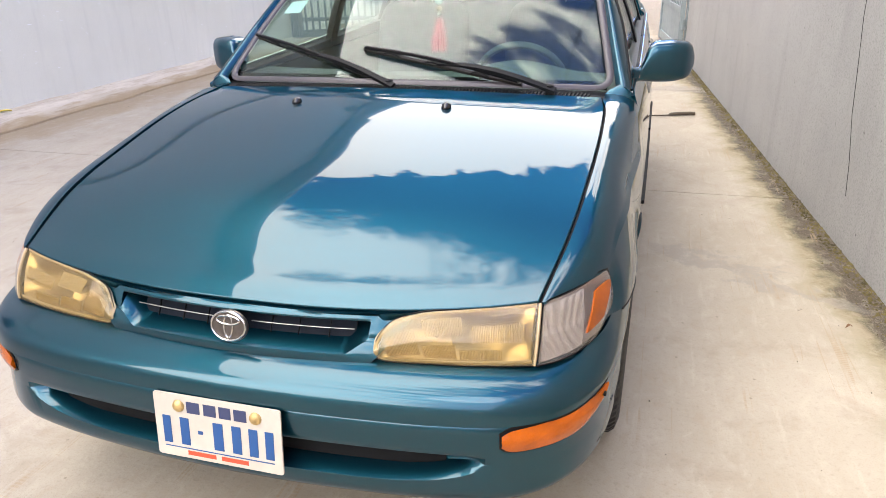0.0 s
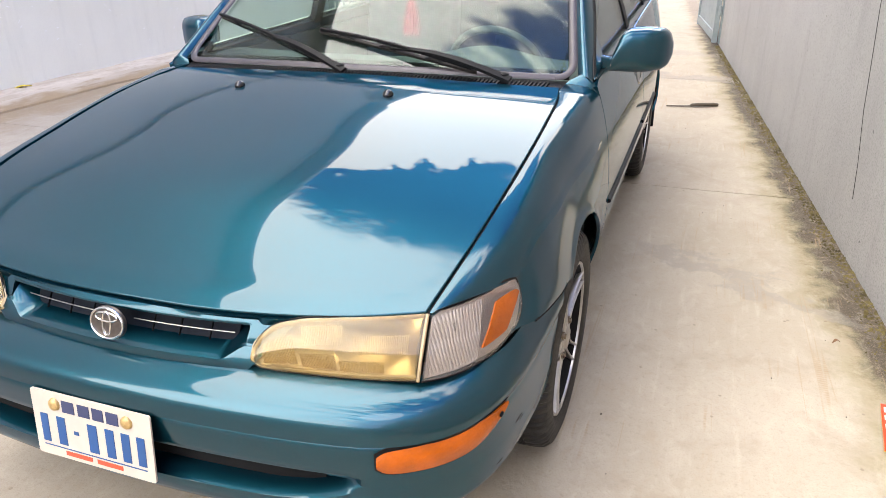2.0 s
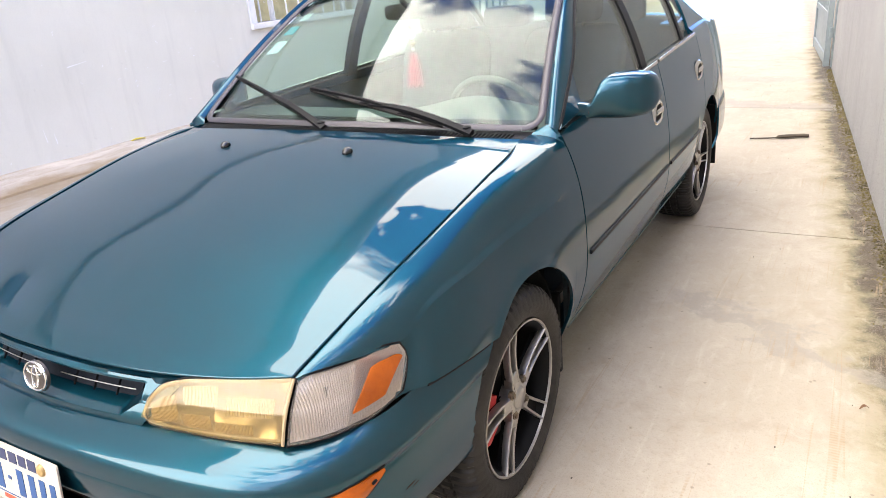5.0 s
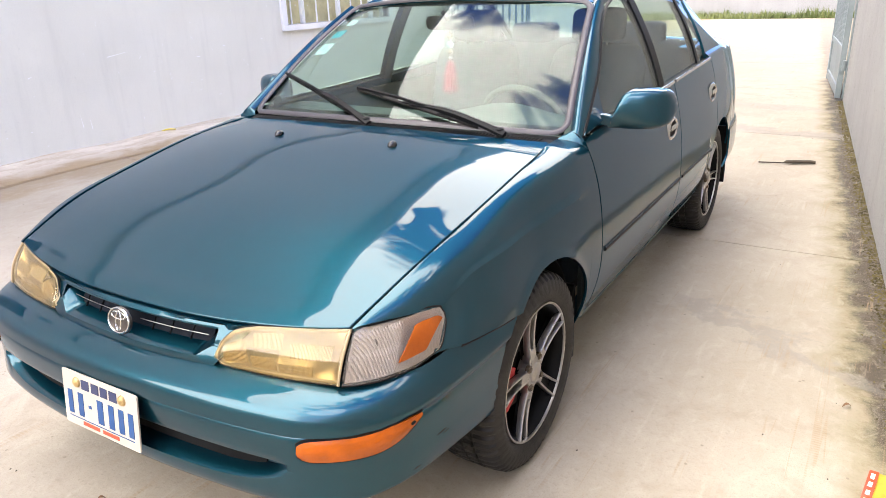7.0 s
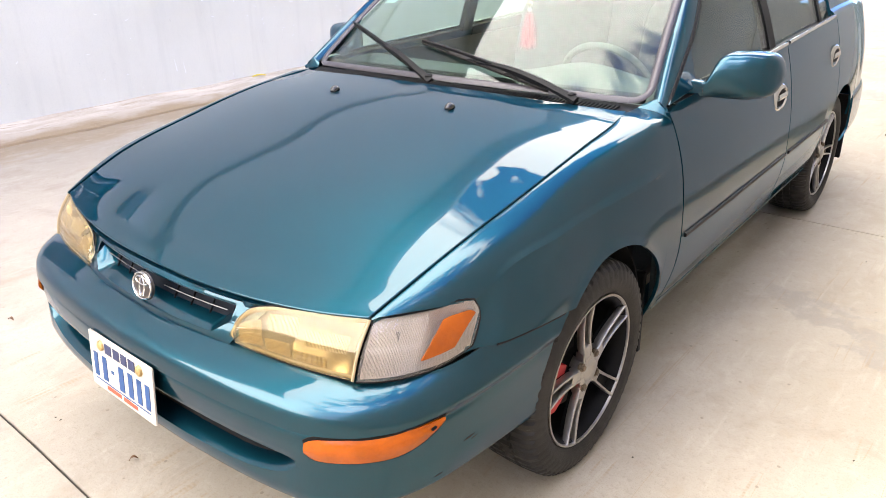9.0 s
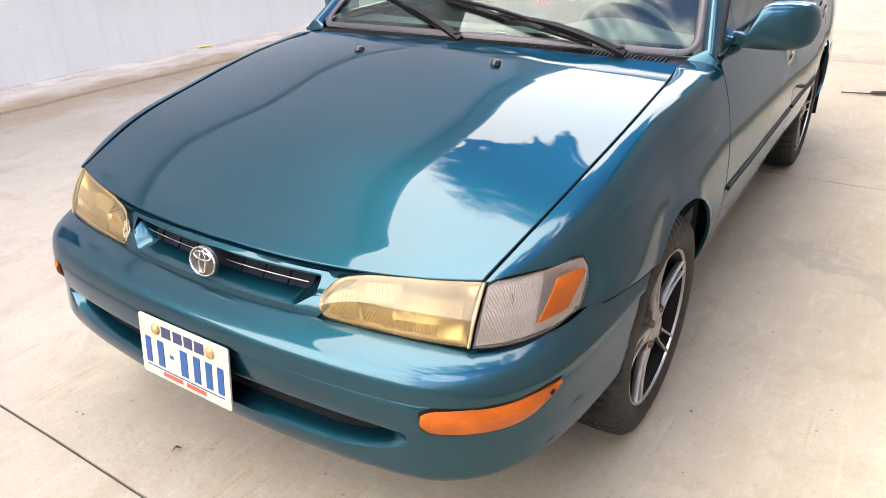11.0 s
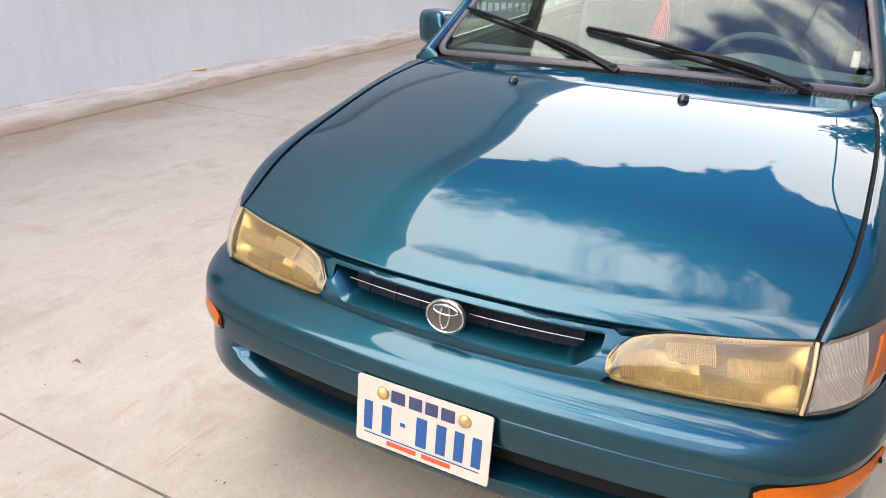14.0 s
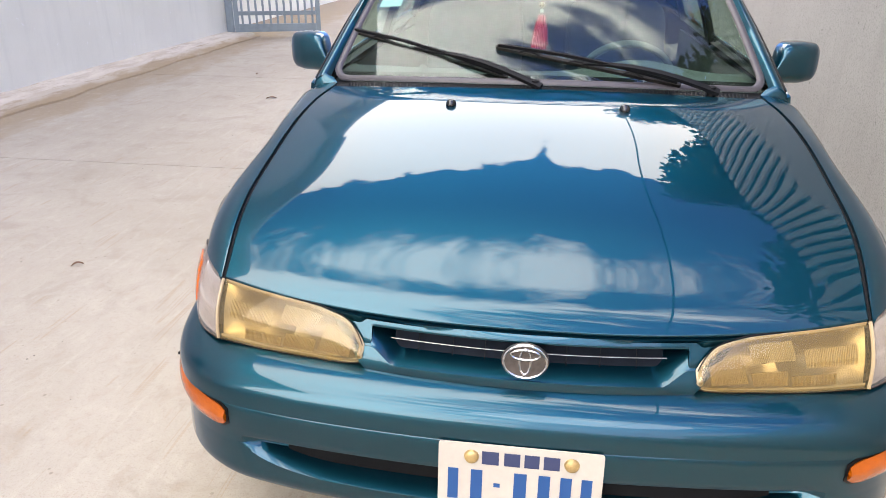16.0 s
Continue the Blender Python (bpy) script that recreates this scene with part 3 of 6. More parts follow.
def build_walls():
    # right boundary wall, slightly skew to the car
    y0, y1, h = -6.2, 8.9, RIGHT_H
    v = [(wall_x(y0), y0, -0.05), (wall_x(y1), y1, -0.05), (wall_x(y1) + 0.16, y1, -0.05), (wall_x(y0) + 0.16, y0, -0.05)]
    v += [(a, b, h) for a, b, c in v]
    f = [(0, 1, 2, 3), (4, 7, 6, 5), (0, 4, 5, 1), (1, 5, 6, 2), (2, 6, 7, 3), (3, 7, 4, 0)]
    tagged(link_mesh("wall_east", v, f, M_WALLR, None, shade=False), "rough grey cement-rendered boundary wall, unpainted", "wall", kind="structure")
    # left building wall with a window opening
    wy0, wy1, wz0, wz1 = 5.95, 8.15, 1.06, 2.3
    x0, x1, top = LEFT_X - 0.2, LEFT_X, LEFT_H
    ya, yb = LEFT_Y0, 10.0
    sy0, sy1, sz0, sz1 = -0.15, 0.85, 1.3, 2.85
    pieces = [box_mesh(x0, x1, ya, sy0, 0, top), box_mesh(x0, x1, sy1, wy0, 0, top), box_mesh(x0, x1, sy0, sy1, 0, sz0), box_mesh(x0, x1, sy0, sy1, sz1, top), box_mesh(x0, x1, wy1, yb, 0, top), box_mesh(x0, x1, wy0, wy1, 0, wz0), box_mesh(x0, x1, wy0, wy1, wz1, top)]
    vv, ff = join_meshes(pieces)
    tagged(link_mesh("wall_west", vv, ff, M_WALLL, None, shade=False), "smooth pale grey painted house wall with scuffs", "wall", kind="structure")
    win = empty("window_1", "white framed window with cream bars and curtains behind", "window", kind="structure", at=(0, 0, 0))
    for nm, b in (("window_sill", (LEFT_X - 0.12, LEFT_X + 0.05, wy0 - 0.1, wy1 + 0.1, wz0 - 0.07, wz0)), ("window_frame", (LEFT_X - 0.12, LEFT_X + 0.03, wy0 - 0.1, wy0, wz0, wz1)),
                  ("window_frame", (LEFT_X - 0.12, LEFT_X + 0.03, wy1, wy1 + 0.1, wz0, wz1)), ("window_head", (LEFT_X - 0.12, LEFT_X + 0.03, wy0 - 0.1, wy1 + 0.1, wz1, wz1 + 0.1))):
        box(nm, *b, M_WHITE, win, bevel=0.006)
    box("curtain", LEFT_X - 0.19, LEFT_X - 0.17, wy0, wy1, wz0, wz1, material("cream_curtain", (0.5, 0.45, 0.25), rough=0.9, vary=0.3, scale=8), win)
    for k in range(3):
        y = lerp(wy0, wy1, (k + 0.5) / 3)
        box("mullion", LEFT_X - 0.09, LEFT_X - 0.05, y - 0.02, y + 0.02, wz0, wz1, M_WHITE, win)
    for k in range(9):
        y = lerp(wy0, wy1, (k + 0.5) / 9)
        box("bar", LEFT_X - 0.035, LEFT_X - 0.02, y - 0.008, y + 0.008, wz0, wz1, M_WHITE, win)
    # narrow barred window and a small box lamp beside the bonnet
    w2 = empty("window_2", "narrow white framed window behind a pale security grille", "window", kind="structure")
    box("window_sill", LEFT_X - 0.12, LEFT_X + 0.06, sy0 - 0.1, sy1 + 0.1, sz0 - 0.07, sz0, M_WHITE, w2, bevel=0.006)
    box("window_head", LEFT_X - 0.12, LEFT_X + 0.04, sy0 - 0.1, sy1 + 0.1, sz1, sz1 + 0.1, M_WHITE, w2, bevel=0.006)
    for a, b in ((sy0 - 0.1, sy0), (sy1, sy1 + 0.1)):
        box("window_frame", LEFT_X - 0.12, LEFT_X + 0.04, a, b, sz0, sz1, M_WHITE, w2, bevel=0.006)
    box("pane", LEFT_X - 0.12, LEFT_X - 0.11, sy0, sy1, sz0, sz1, material("dark_window_glass", (0.03, 0.05, 0.045), rough=0.06, spec=0.6), w2)
    for k in range(8):
        y = lerp(sy0, sy1, (k + 0.5) / 8)
        box("bar", LEFT_X - 0.04, LEFT_X - 0.026, y - 0.007, y + 0.007, sz0, sz1, M_WHITE, w2)
    for z in (1.75, 2.25, 2.40):
        box("rail", LEFT_X - 0.045, LEFT_X - 0.03, sy0, sy1, z - 0.012, z + 0.012, M_WHITE, w2)
    lamp = empty("wall_lamp", "small white box lamp fixed to the house wall, unlit", "lamp", at=(LEFT_X, 0.68, 3.16))
    box("body", 0.0, 0.12, -0.09, 0.09, 0.12, 0.28, M_WHITE, lamp, bevel=0.01)
    box("lens", 0.01, 0.10, -0.075, 0.075, 0.0, 0.12, material("grey_lamp_glass", (0.25, 0.27, 0.28), rough=0.2), lamp, bevel=0.01)
    tagged(box("ledge", LEFT_X - 0.01, LEFT_X + 0.10, ya, yb, 3.84, 3.95, M_WALLL), "projecting rendered ledge on the house wall", "ledge", kind="structure")
    # next house beyond the gate
    nb = empty("neighbour_house", "pale rendered house beyond the gate", "house", at=(0, 0, -0.03))
    box("wall", LEFT_X - 4.0, LEFT_X - 0.55, 10.05, 19.0, 0, LEFT_H - 0.1, M_WALLL, nb)
    box("roof_slab", LEFT_X - 4.2, LEFT_X + EAVE, 10.02, 19.3, LEFT_H - 0.1, LEFT_H + 0.12, M_WALLL, nb, bevel=0.02)
    # lower boundary wall in line with the house
    tagged(box("wall_south_west", LEFT_X - 0.18, LEFT_X - 0.003, -12.0, ya - 0.002, 0, 2.6, M_WALLL), "pale painted boundary wall in line with the house", "wall", kind="structure")
    # added wall out of view behind the camera, cuts light on the front ground
    tagged(box("unseen_wall_south", LEFT_X - 0.18, wall_x(-6.2) + 0.3, -6.4, -6.2, 0, 2.2, M_WALLL), "plain pale wall added out of view to close the drive and cut light", "wall", kind="structure")
    # eaves of the house
    roof = empty("eaves", "dark underside of the house eaves with a pale gutter", "roof", kind="structure")
    box("soffit", LEFT_X - 0.2, LEFT_X + EAVE, ya - 0.3, yb, LEFT_H, LEFT_H + 0.12, M_WALLL, roof)
    box("gutter", LEFT_X + EAVE, LEFT_X + EAVE + 0.12, ya - 0.3, yb, LEFT_H + 0.02, LEFT_H + 0.14, M_WHITE, roof, bevel=0.02)
    # mortar fillet along the foot of the house
    n = 120
    secs = []
    for k in range(n + 1):
        y = lerp(-9.0, 10.0, k / n)
        w = 0.44 + 0.07 * noise.noise((0, y * 1.3, 1)) + 0.03 * noise.noise((0, y * 6, 2))
        hh = 0.080 + 0.014 * noise.noise((3, y * 1.7, 1))
        secs.append([(LEFT_X - 0.02, y, -0.02), (LEFT_X - 0.02, y, hh + 0.02), (LEFT_X + w * 0.42, y, hh), (LEFT_X + w * 0.68, y, hh * 0.78), (LEFT_X + w * 0.86, y, hh * 0.42), (LEFT_X + w * 0.97, y, 0.018), (LEFT_X + w, y, -0.02)])
    vv = [p for s in secs for p in s]
    m = 7
    ff = [(k * m + j, (k + 1) * m + j, (k + 1) * m + (j + 1) % m, k * m + (j + 1) % m) for k in range(n) for j in range(m)]
    ff += [tuple(range(m)), tuple(n * m + j for j in range(m))]
    tagged(link_mesh("kerb", vv, ff, M_KERB, None), "uneven sloping mortar kerb along the house wall", "kerb", kind="structure")


RIGHT_H, LEFT_H, EAVE, LEFT_Y0 = 2.45, 7.7, 0.35, -4.5


def build_gates():
    # left leaf, half across the drive
    g = empty("metal_gate", "grey painted steel gate leaf with upright bars, ajar", "gate", "gate leaves", at=(-4.9, 9.78, 0.0))
    g.rotation_euler = (0, 0, radians(19))
    W, H = 1.42, 1.75

    def bar(nm, x0, x1, z0, z1, d=0.04):
        return box(nm, x0, x1, -d / 2, d / 2, z0, z1, M_STEEL, g, bevel=0.004)
    bar("gate_post", -0.03, 0.08, 0.0, H + 0.1, 0.09)
    bar("stile", 0.09, 0.16, 0.08, H)
    bar("stile", W - 0.07, W, 0.08, H)
    for z0, z1 in ((0.08, 0.20), (0.33, 0.39), (H - 0.08, H)):
        bar("rail", 0.16, W - 0.07, z0, z1)
    n = 11
    for k in range(n):
        x = lerp(0.16, W - 0.07, (k + 0.5) / n)
        bar("bar", x - 0.017, x + 0.017, 0.20, H - 0.08, 0.025)
    # right leaf, folded back along the wall
    g2 = empty("metal_gate", "grey blue steel gate leaf folded open beside the wall", "gate", "gate leaves", at=(1.15, 8.75, 0.0))
    g2.rotation_euler = (0, 0, radians(97))
    for nm, b in (("stile", (0, 0.07, -0.03, 0.03, 0.03, 2.0)), ("stile", (1.9, 1.97, -0.03, 0.03, 0.03, 2.0)), ("rail", (0.07, 1.9, -0.025, 0.025, 0.05, 0.16)),
                  ("rail", (0.07, 1.9, -0.025, 0.025, 0.55, 0.62)), ("rail", (0.07, 1.9, -0.025, 0.025, 1.9, 2.0)), ("sheet", (0.07, 1.9, -0.006, 0.006, 0.16, 0.55)),
                  ("post", (-0.02, 0.05, -0.11, -0.045, 0.02, 2.1))):
        box(nm, *b, M_STEEL, g2, bevel=0.004)
    for k in range(13):
        x = lerp(0.07, 1.9, (k + 0.5) / 13)
        box("bar", x - 0.02, x + 0.02, -0.012, 0.012, 0.62, 1.9, M_STEEL, g2)
    for z in (0.35, 1.5):
        v, f = lathe_mesh([(z, 0.0), (z, 0.022), (z + 0.12, 0.022), (z + 0.12, 0.0)], 12, "z")
        h = link_mesh("hinge", [(a - 0.02, b - 0.02, c) for a, b, c in v], f, M_STEEL, g2)


def build_yard():
    rng = random.Random(5)
    w = box("wall_north", -30, 12, YARD_END + 1.6, YARD_END + 1.8, -0.1, 1.6, M_WALLR)
    tagged(w, "far grey block wall beyond the lane", "wall", kind="structure")
    # verge of weeds before the far wall
    verts, faces = [], []
    for k in range(7000):
        x, y = rng.uniform(-14, 6), YARD_END + rng.uniform(0.0, 1.6)
        a, w2 = rng.uniform(0, 6.28), rng.uniform(0.01, 0.04)
        patch = 0.5 + 0.5 * noise.noise((x * 0.9, y * 0.9, 2)) + 0.3 * noise.noise((x * 3, y * 3, 7))
        h = 0.06 + 0.6 * max(patch, 0.0) ** 1.8 * rng.uniform(0.4, 1.0)
        dx, dy = math.cos(a), math.sin(a)
        o = len(verts)
        verts += [(x - dy * w2, y + dx * w2, -0.03), (x + dy * w2, y - dx * w2, -0.03), (x + dx * h * 0.4, y + dy * h * 0.4, h)]
        faces.append((o, o + 1, o + 2))
    tagged(link_mesh("weeds", verts, faces, M_GRASS, None, recalc=False), "strip of rough green weeds along the far wall", "weeds", kind="stuff")


def build_fence():
    f = empty("slat_fence", "grey corrugated slat fence on top of the boundary wall", "fence")
    y = -6.0
    while y < 8.8:
        x = wall_x(y) + 0.08
        box("slat", x - 0.012, x + 0.012, y - 0.045, y + 0.045, RIGHT_H - 0.02, 3.52, M_STEEL, f)
        y += 0.16
    for z in (2.62, 3.38):
        sweep("rail", [(wall_x(yy) + 0.115, yy, z) for yy in (-6.05, 8.85)], [(-0.02, -0.02), (0.02, -0.02), (0.02, 0.02), (-0.02, 0.02)], M_STEEL, f)


def build_tree(x, y, h, seed):
    rng = random.Random(seed)
    t = empty("tree", "leafy dark green tree behind the boundary wall", "tree", "trees behind the wall", at=(x, y, -0.03))
    th = h * 0.40
    sweep("trunk", [(0.12 * math.sin(k * 1.3 + seed), 0.12 * math.cos(k * 1.7 + seed), th * k / 6) for k in range(7)], ring_section(0.16, 0.16, 10), M_WOODY, t, up=(0, 1, 0), scale=lambda s: 1.2 - 0.65 * s)
    tips = []
    for k in range(13):
        a, r, zz = 2 * math.pi * k / 13 + rng.uniform(-0.3, 0.3), rng.uniform(1.0, 2.1), rng.uniform(0.36, 0.97) * h
        tip = np.array((r * math.cos(a), r * math.sin(a), zz))
        base = np.array((0.05, 0.05, th * rng.uniform(0.75, 1.0)))
        midp = lerp(base, tip, 0.5) + np.array((0, 0, 0.25))
        sweep("limb", [base, midp, tip], ring_section(0.05, 0.05, 7), M_WOODY, t, up=(0.3, 0.9, 0), scale=lambda s: 1.1 - 0.8 * s)
        tips += [tip, midp, lerp(midp, tip, 0.5)]
    g = np.random.default_rng(seed)
    n = 34000
    c = np.array(tips)[g.integers(0, len(tips), n)] + (lambda o: o / np.linalg.norm(o, axis=1)[:, None] * g.uniform(0, 1, (n, 1)) ** 0.45)(g.normal(0, 1, (n, 3))) * (0.80, 0.80, 0.70)
    d = g.normal(0, 1, (n, 3)) * (1, 1, 0.6) - (0, 0, 0.3)
    d /= np.linalg.norm(d, axis=1)[:, None]
    s = np.cross(d, g.normal(0, 1, (n, 3)))
    s /= np.linalg.norm(s, axis=1)[:, None]
    L, w = g.uniform(0.10, 0.22, (n, 1)), g.uniform(0.035, 0.07, (n, 1))
    verts = np.stack([c, c + d * L * 0.5 + s * w, c + d * L, c + d * L * 0.5 - s * w], 1).reshape(-1, 3).tolist()
    faces = [(4 * k, 4 * k + 1, 4 * k + 2, 4 * k + 3) for k in range(n)]
    link_mesh("crown", verts, faces, M_LEAF, t, "dense dark green foliage", recalc=False)


def build_cable():
    pts = [(1.6, -8 + 1.6 * k, 6.3 + 0.0035 * (-8 + 1.6 * k - 10) ** 2) for k in range(26)]
    tagged(sweep("overhead_cable", pts, ring_section(0.014, 0.014, 6), M_DARK, None), "thin black cable strung high over the drive", "cable", kind="structure")


build_cable()
build_fence()
for k, (tx, ty, th) in enumerate(((4.5, 2.1, 6.2), (4.6, 4.1, 6.9), (4.5, 6.0, 7.8), (4.3, 8.4, 8.4), (4.1, 10.9, 8.6), (3.9, 13.6, 8.4), (5.9, 0.4, 6.6), (5.9, 5.0, 8.4), (5.8, 9.6, 9.4))):
    build_tree(tx, ty, th, 11 + k)
build_ground()
build_walls()
build_gates()
build_yard()


# ---- small things on the ground ----
def build_litter():
    st = sweep("stick", [(0.823, 5.150, 0.010), (0.914, 5.160, 0.012), (1.005, 5.190, 0.011), (1.026, 5.200, 0.018), (1.107, 5.230, 0.020), (1.188, 5.270, 0.018), (1.224, 5.280, 0.014)], ring_section(0.02, 0.011, 8), M_WOODY, None, scale=lambda s: 0.45 if s < 0.36 else 1.3 - 0.5 * abs(s - 0.7))
    tagged(st, "dark weathered stick lying on the concrete", "stick")
    # bright wrapper by the wall foot
    w = empty("food_wrapper", "red bordered yellow plastic wrapper lying flat by the wall", "wrapper", at=(1.735, 1.185, 0.003))
    w.rotation_euler = (0, 0, radians(-97))

    def sheet(nm, x0, x1, y0, y1, h, mat):
        n = 8
        pts = np.array([[(lerp(x0, x1, i / n), lerp(y0, y1, j / n), h + 0.004 * (1 + noise.noise((lerp(x0, x1, i / n) * 22, lerp(y0, y1, j / n) * 22, 5)))) for j in range(n + 1)] for i in range(n + 1)], float)
        return panel(nm, pts, 0, 0, mat, w, 0.0015, (0, 0, -5))
    red = material("red_print", (0.72, 0.06, 0.015), rough=0.35, vary=0.15, scale=40)
    yel = material("yellow_green_print", (0.42, 0.36, 0.03), rough=0.35, vary=0.35, scale=14, tint=(0.66, 0.50, 0.02))
    sheet("wrapper_sheet", 0.0, 0.24, 0.0, 0.155, 0.0, yel)
    sheet("border", 0.0, 0.24, 0.0, 0.026, 0.003, red)
    for k in range(5):
        sheet("print_mark", 0.02 + 0.044 * k, 0.045 + 0.044 * k, 0.007, 0.018, 0.0055, M_WHITE)
    # yellow leaf on the mortar kerb
    def leaf(x, y, z, L, wd, rot, mat, label):
        pts = np.array([[(L * (i / 8 - 0.5), wd * math.sin(math.pi * min(max(i / 8, 0.03), 0.97)) ** 0.8 * j, 0.25 * L * abs(j) * 0.25 + 0.012 * math.sin(3 * i / 8)) for j in (-1, -0.5, 0, 0.5, 1)] for i in range(9)], float)
        ob = panel("leaf", pts, 0, 0, mat, None, 0.001, (0, 0, -5))
        ob.location, ob.rotation_euler = (x, y, z), (0, 0, radians(rot))
        return tagged(ob, label, "leaf")
    leaf(-4.87, 3.91, 0.094, 0.15, 0.028, 70, M_YELLOW, "fallen yellow leaf on the mortar kerb")
    dry = material("dry_leaf", (0.16, 0.08, 0.035), rough=0.8, vary=0.3, scale=60)
    for x, y, L, r in ((-2.56, 5.32, 0.10, 10), (-2.08, 1.524, 0.055, 40), (-1.472, 0.077, 0.032, 15), (-0.24, -0.052, 0.026, 60), (1.654, 1.54, 0.03, 30), (-3.2, 6.6, 0.07, 80)):
        leaf(x, y, 0.004, L, L * 0.2, r, dry, "small dry brown leaf on the concrete")
    # grit and crumbs of moss along the wall foot
    rng = random.Random(9)
    verts, faces = [], []
    for k in range(3600):
        y = rng.uniform(-1.5, 8.7)
        d = abs(rng.gauss(0, 0.045)) + 0.002
        x = wall_x(y) - d
        s = rng.uniform(0.003, 0.011) * (1.0 if d < 0.06 else 0.6)
        o = len(verts)
        a = rng.uniform(0, 6.28)
        for q in range(4):
            t = a + q * math.pi / 2
            verts.append((x + s * math.cos(t) * rng.uniform(0.6, 1.2), y + s * math.sin(t) * rng.uniform(0.6, 1.2), 0.0))
        verts.append((x, y, s * rng.uniform(0.5, 1.1)))
        faces += [(o, o + 1, o + 4), (o + 1, o + 2, o + 4), (o + 2, o + 3, o + 4), (o + 3, o, o + 4)]
    tagged(link_mesh("grit", verts, faces, M_MOSS, None, recalc=False), "dark grit and moss crumbs along the wall foot", "grit", kind="stuff")
    verts, faces = [], []
    for k in range(420):
        x, y = rng.uniform(-4.2, 1.7), rng.uniform(-1.5, 9.0)
        if abs(x) < 0.9 and 0 < y < 4:
            continue
        s, a, o = rng.uniform(0.0012, 0.0034), rng.uniform(0, 6.28), len(verts)
        for q in range(4):
            t = a + q * math.pi / 2
            verts.append((x + s * math.cos(t), y + s * math.sin(t) * 1.6, 0.0))
        verts.append((x, y, s))
        faces += [(o, o + 1, o + 4), (o + 1, o + 2, o + 4), (o + 2, o + 3, o + 4), (o + 3, o, o + 4)]
    tagged(link_mesh("pebbles", verts, faces, M_WOODY, None, recalc=False), "tiny stones and crumbs scattered on the drive", "pebbles", kind="stuff")
    # pale scratches on the house wall
    chalk = material("pale_scratch", (0.86, 0.86, 0.86), rough=0.9)
    verts, faces = [], []
    marks = [(3.5, 0.92, 0.22, 8), (3.09, 0.30, 0.10, 95), (4.5, 0.81, 0.05, 0), (3.0, 0.34, 0.12, 95), (2.6, 0.8, 0.04, 20), (4.1, 0.62, 0.03, 40)]
    marks += [(rng.uniform(1.5, 8.5), rng.uniform(0.15, 1.3), rng.uniform(0.01, 0.04), rng.uniform(-40, 60)) for k in range(70)]
    for y, z, L, r in marks:
        c, s, h = math.cos(radians(r)), math.sin(radians(r)), 0.0035
        o = len(verts)
        for a, b2 in ((-0.5, -1), (0.5, -0.3), (0.5, 0.3), (-0.5, 1)):
            verts.append((LEFT_X + 0.0015, y + L * a * c - b2 * h * s, z + L * a * s + b2 * h * c))
        faces.append((o, o + 1, o + 2, o + 3))
    tagged(link_mesh("wall_scratches", verts, faces, chalk, None, shade=False, recalc=False), "pale scratches and chips on the house wall", "scratches", kind="stuff")
    sweep("wall_crack", [(wall_x(y) - 0.0005, y, z) for y, z in ((2.70, 1.9), (2.69, 1.4), (2.66, 1.05), (2.60, 0.8), (2.56, 0.62), (2.47, 0.40), (2.43, 0.25))], ring_section(0.0016, 0.0016, 4), M_DARK, None, up=(1, 0, 0))
    tagged(bpy.data.objects["wall_crack"], "hairline crack in the cement wall", "crack", kind="structure")


build_litter()


# ---- the car ----
car = empty("car", "dark teal four-door saloon car parked on the concrete drive", "car", at=(0, 0.004, DZ))
RAKE = radians(0.5)                  # the tail sits a little high
car.rotation_euler = (RAKE, 0, 0)
HUB_Y, HUB_Z, WHEELBASE, TYRE_R = 0.769, 0.298, 2.525, 0.313
ARCH_F, ARCH_R, ARCH_Z, ARCH_RAD = 0.825, 3.30, 0.285, 0.345

# plan outline of the body side, and belt line
side_w = spline((0.10, 0.655), (0.155, 0.70), (0.225, 0.748), (0.31, 0.781), (0.45, 0.806), (0.80, 0.823), (1.2, 0.829), (2.4, 0.833), (3.2, 0.830), (3.7, 0.806), (4.0, 0.765), (4.14, 0.70))
belt_z = spline((1.0, 0.925), (1.2, 0.932), (2.13, 0.956), (3.1, 0.985), (3.5, 0.992), (4.1, 0.965))
hood_front_y = spline((0.0, 0.026), (0.2, 0.031), (0.4, 0.052), (0.55, 0.082), (0.66, 0.116))
hood_rear_y = spline((0.0, 1.062), (0.3, 1.072), (0.5, 1.095), (0.62, 1.125), (0.69, 1.15))
hood_edge_x = spline((0.0, 0.657), (0.18, 0.690), (0.45, 0.709), (0.72, 0.714), (0.9, 0.706), (1.0, 0.692))
hood_mid_z = spline((0.0, 0.672), (0.03, 0.690), (0.09, 0.713), (0.3, 0.797), (0.6, 0.874), (0.85, 0.923), (1.0, 0.941))
hood_edge_z = spline((0.0, 0.700), (0.04, 0.716), (0.18, 0.769), (0.47, 0.836), (0.73, 0.884), (1.0, 0.914))


def hood_point(u, v):
    x = u * hood_edge_x(v)
    a = abs(x)
    y = lerp(hood_front_y(a), hood_rear_y(a), v)
    m, e = hood_mid_z(v), hood_edge_z(v)
    return (x, y, m - (m - e) * abs(u) ** 2.3)


def side_x(y, z):
    w = side_w(y)
    w += 0.024 * smooth(0.72, 0.57, z) * smooth(0.80, 0.36, y)
    if z >= 0.56:
        return w + 0.012 - 0.41 * (z - 0.56) ** 2
    return w + 0.012 + 0.06 * (0.56 - z) - 0.90 * (0.56 - z) ** 2


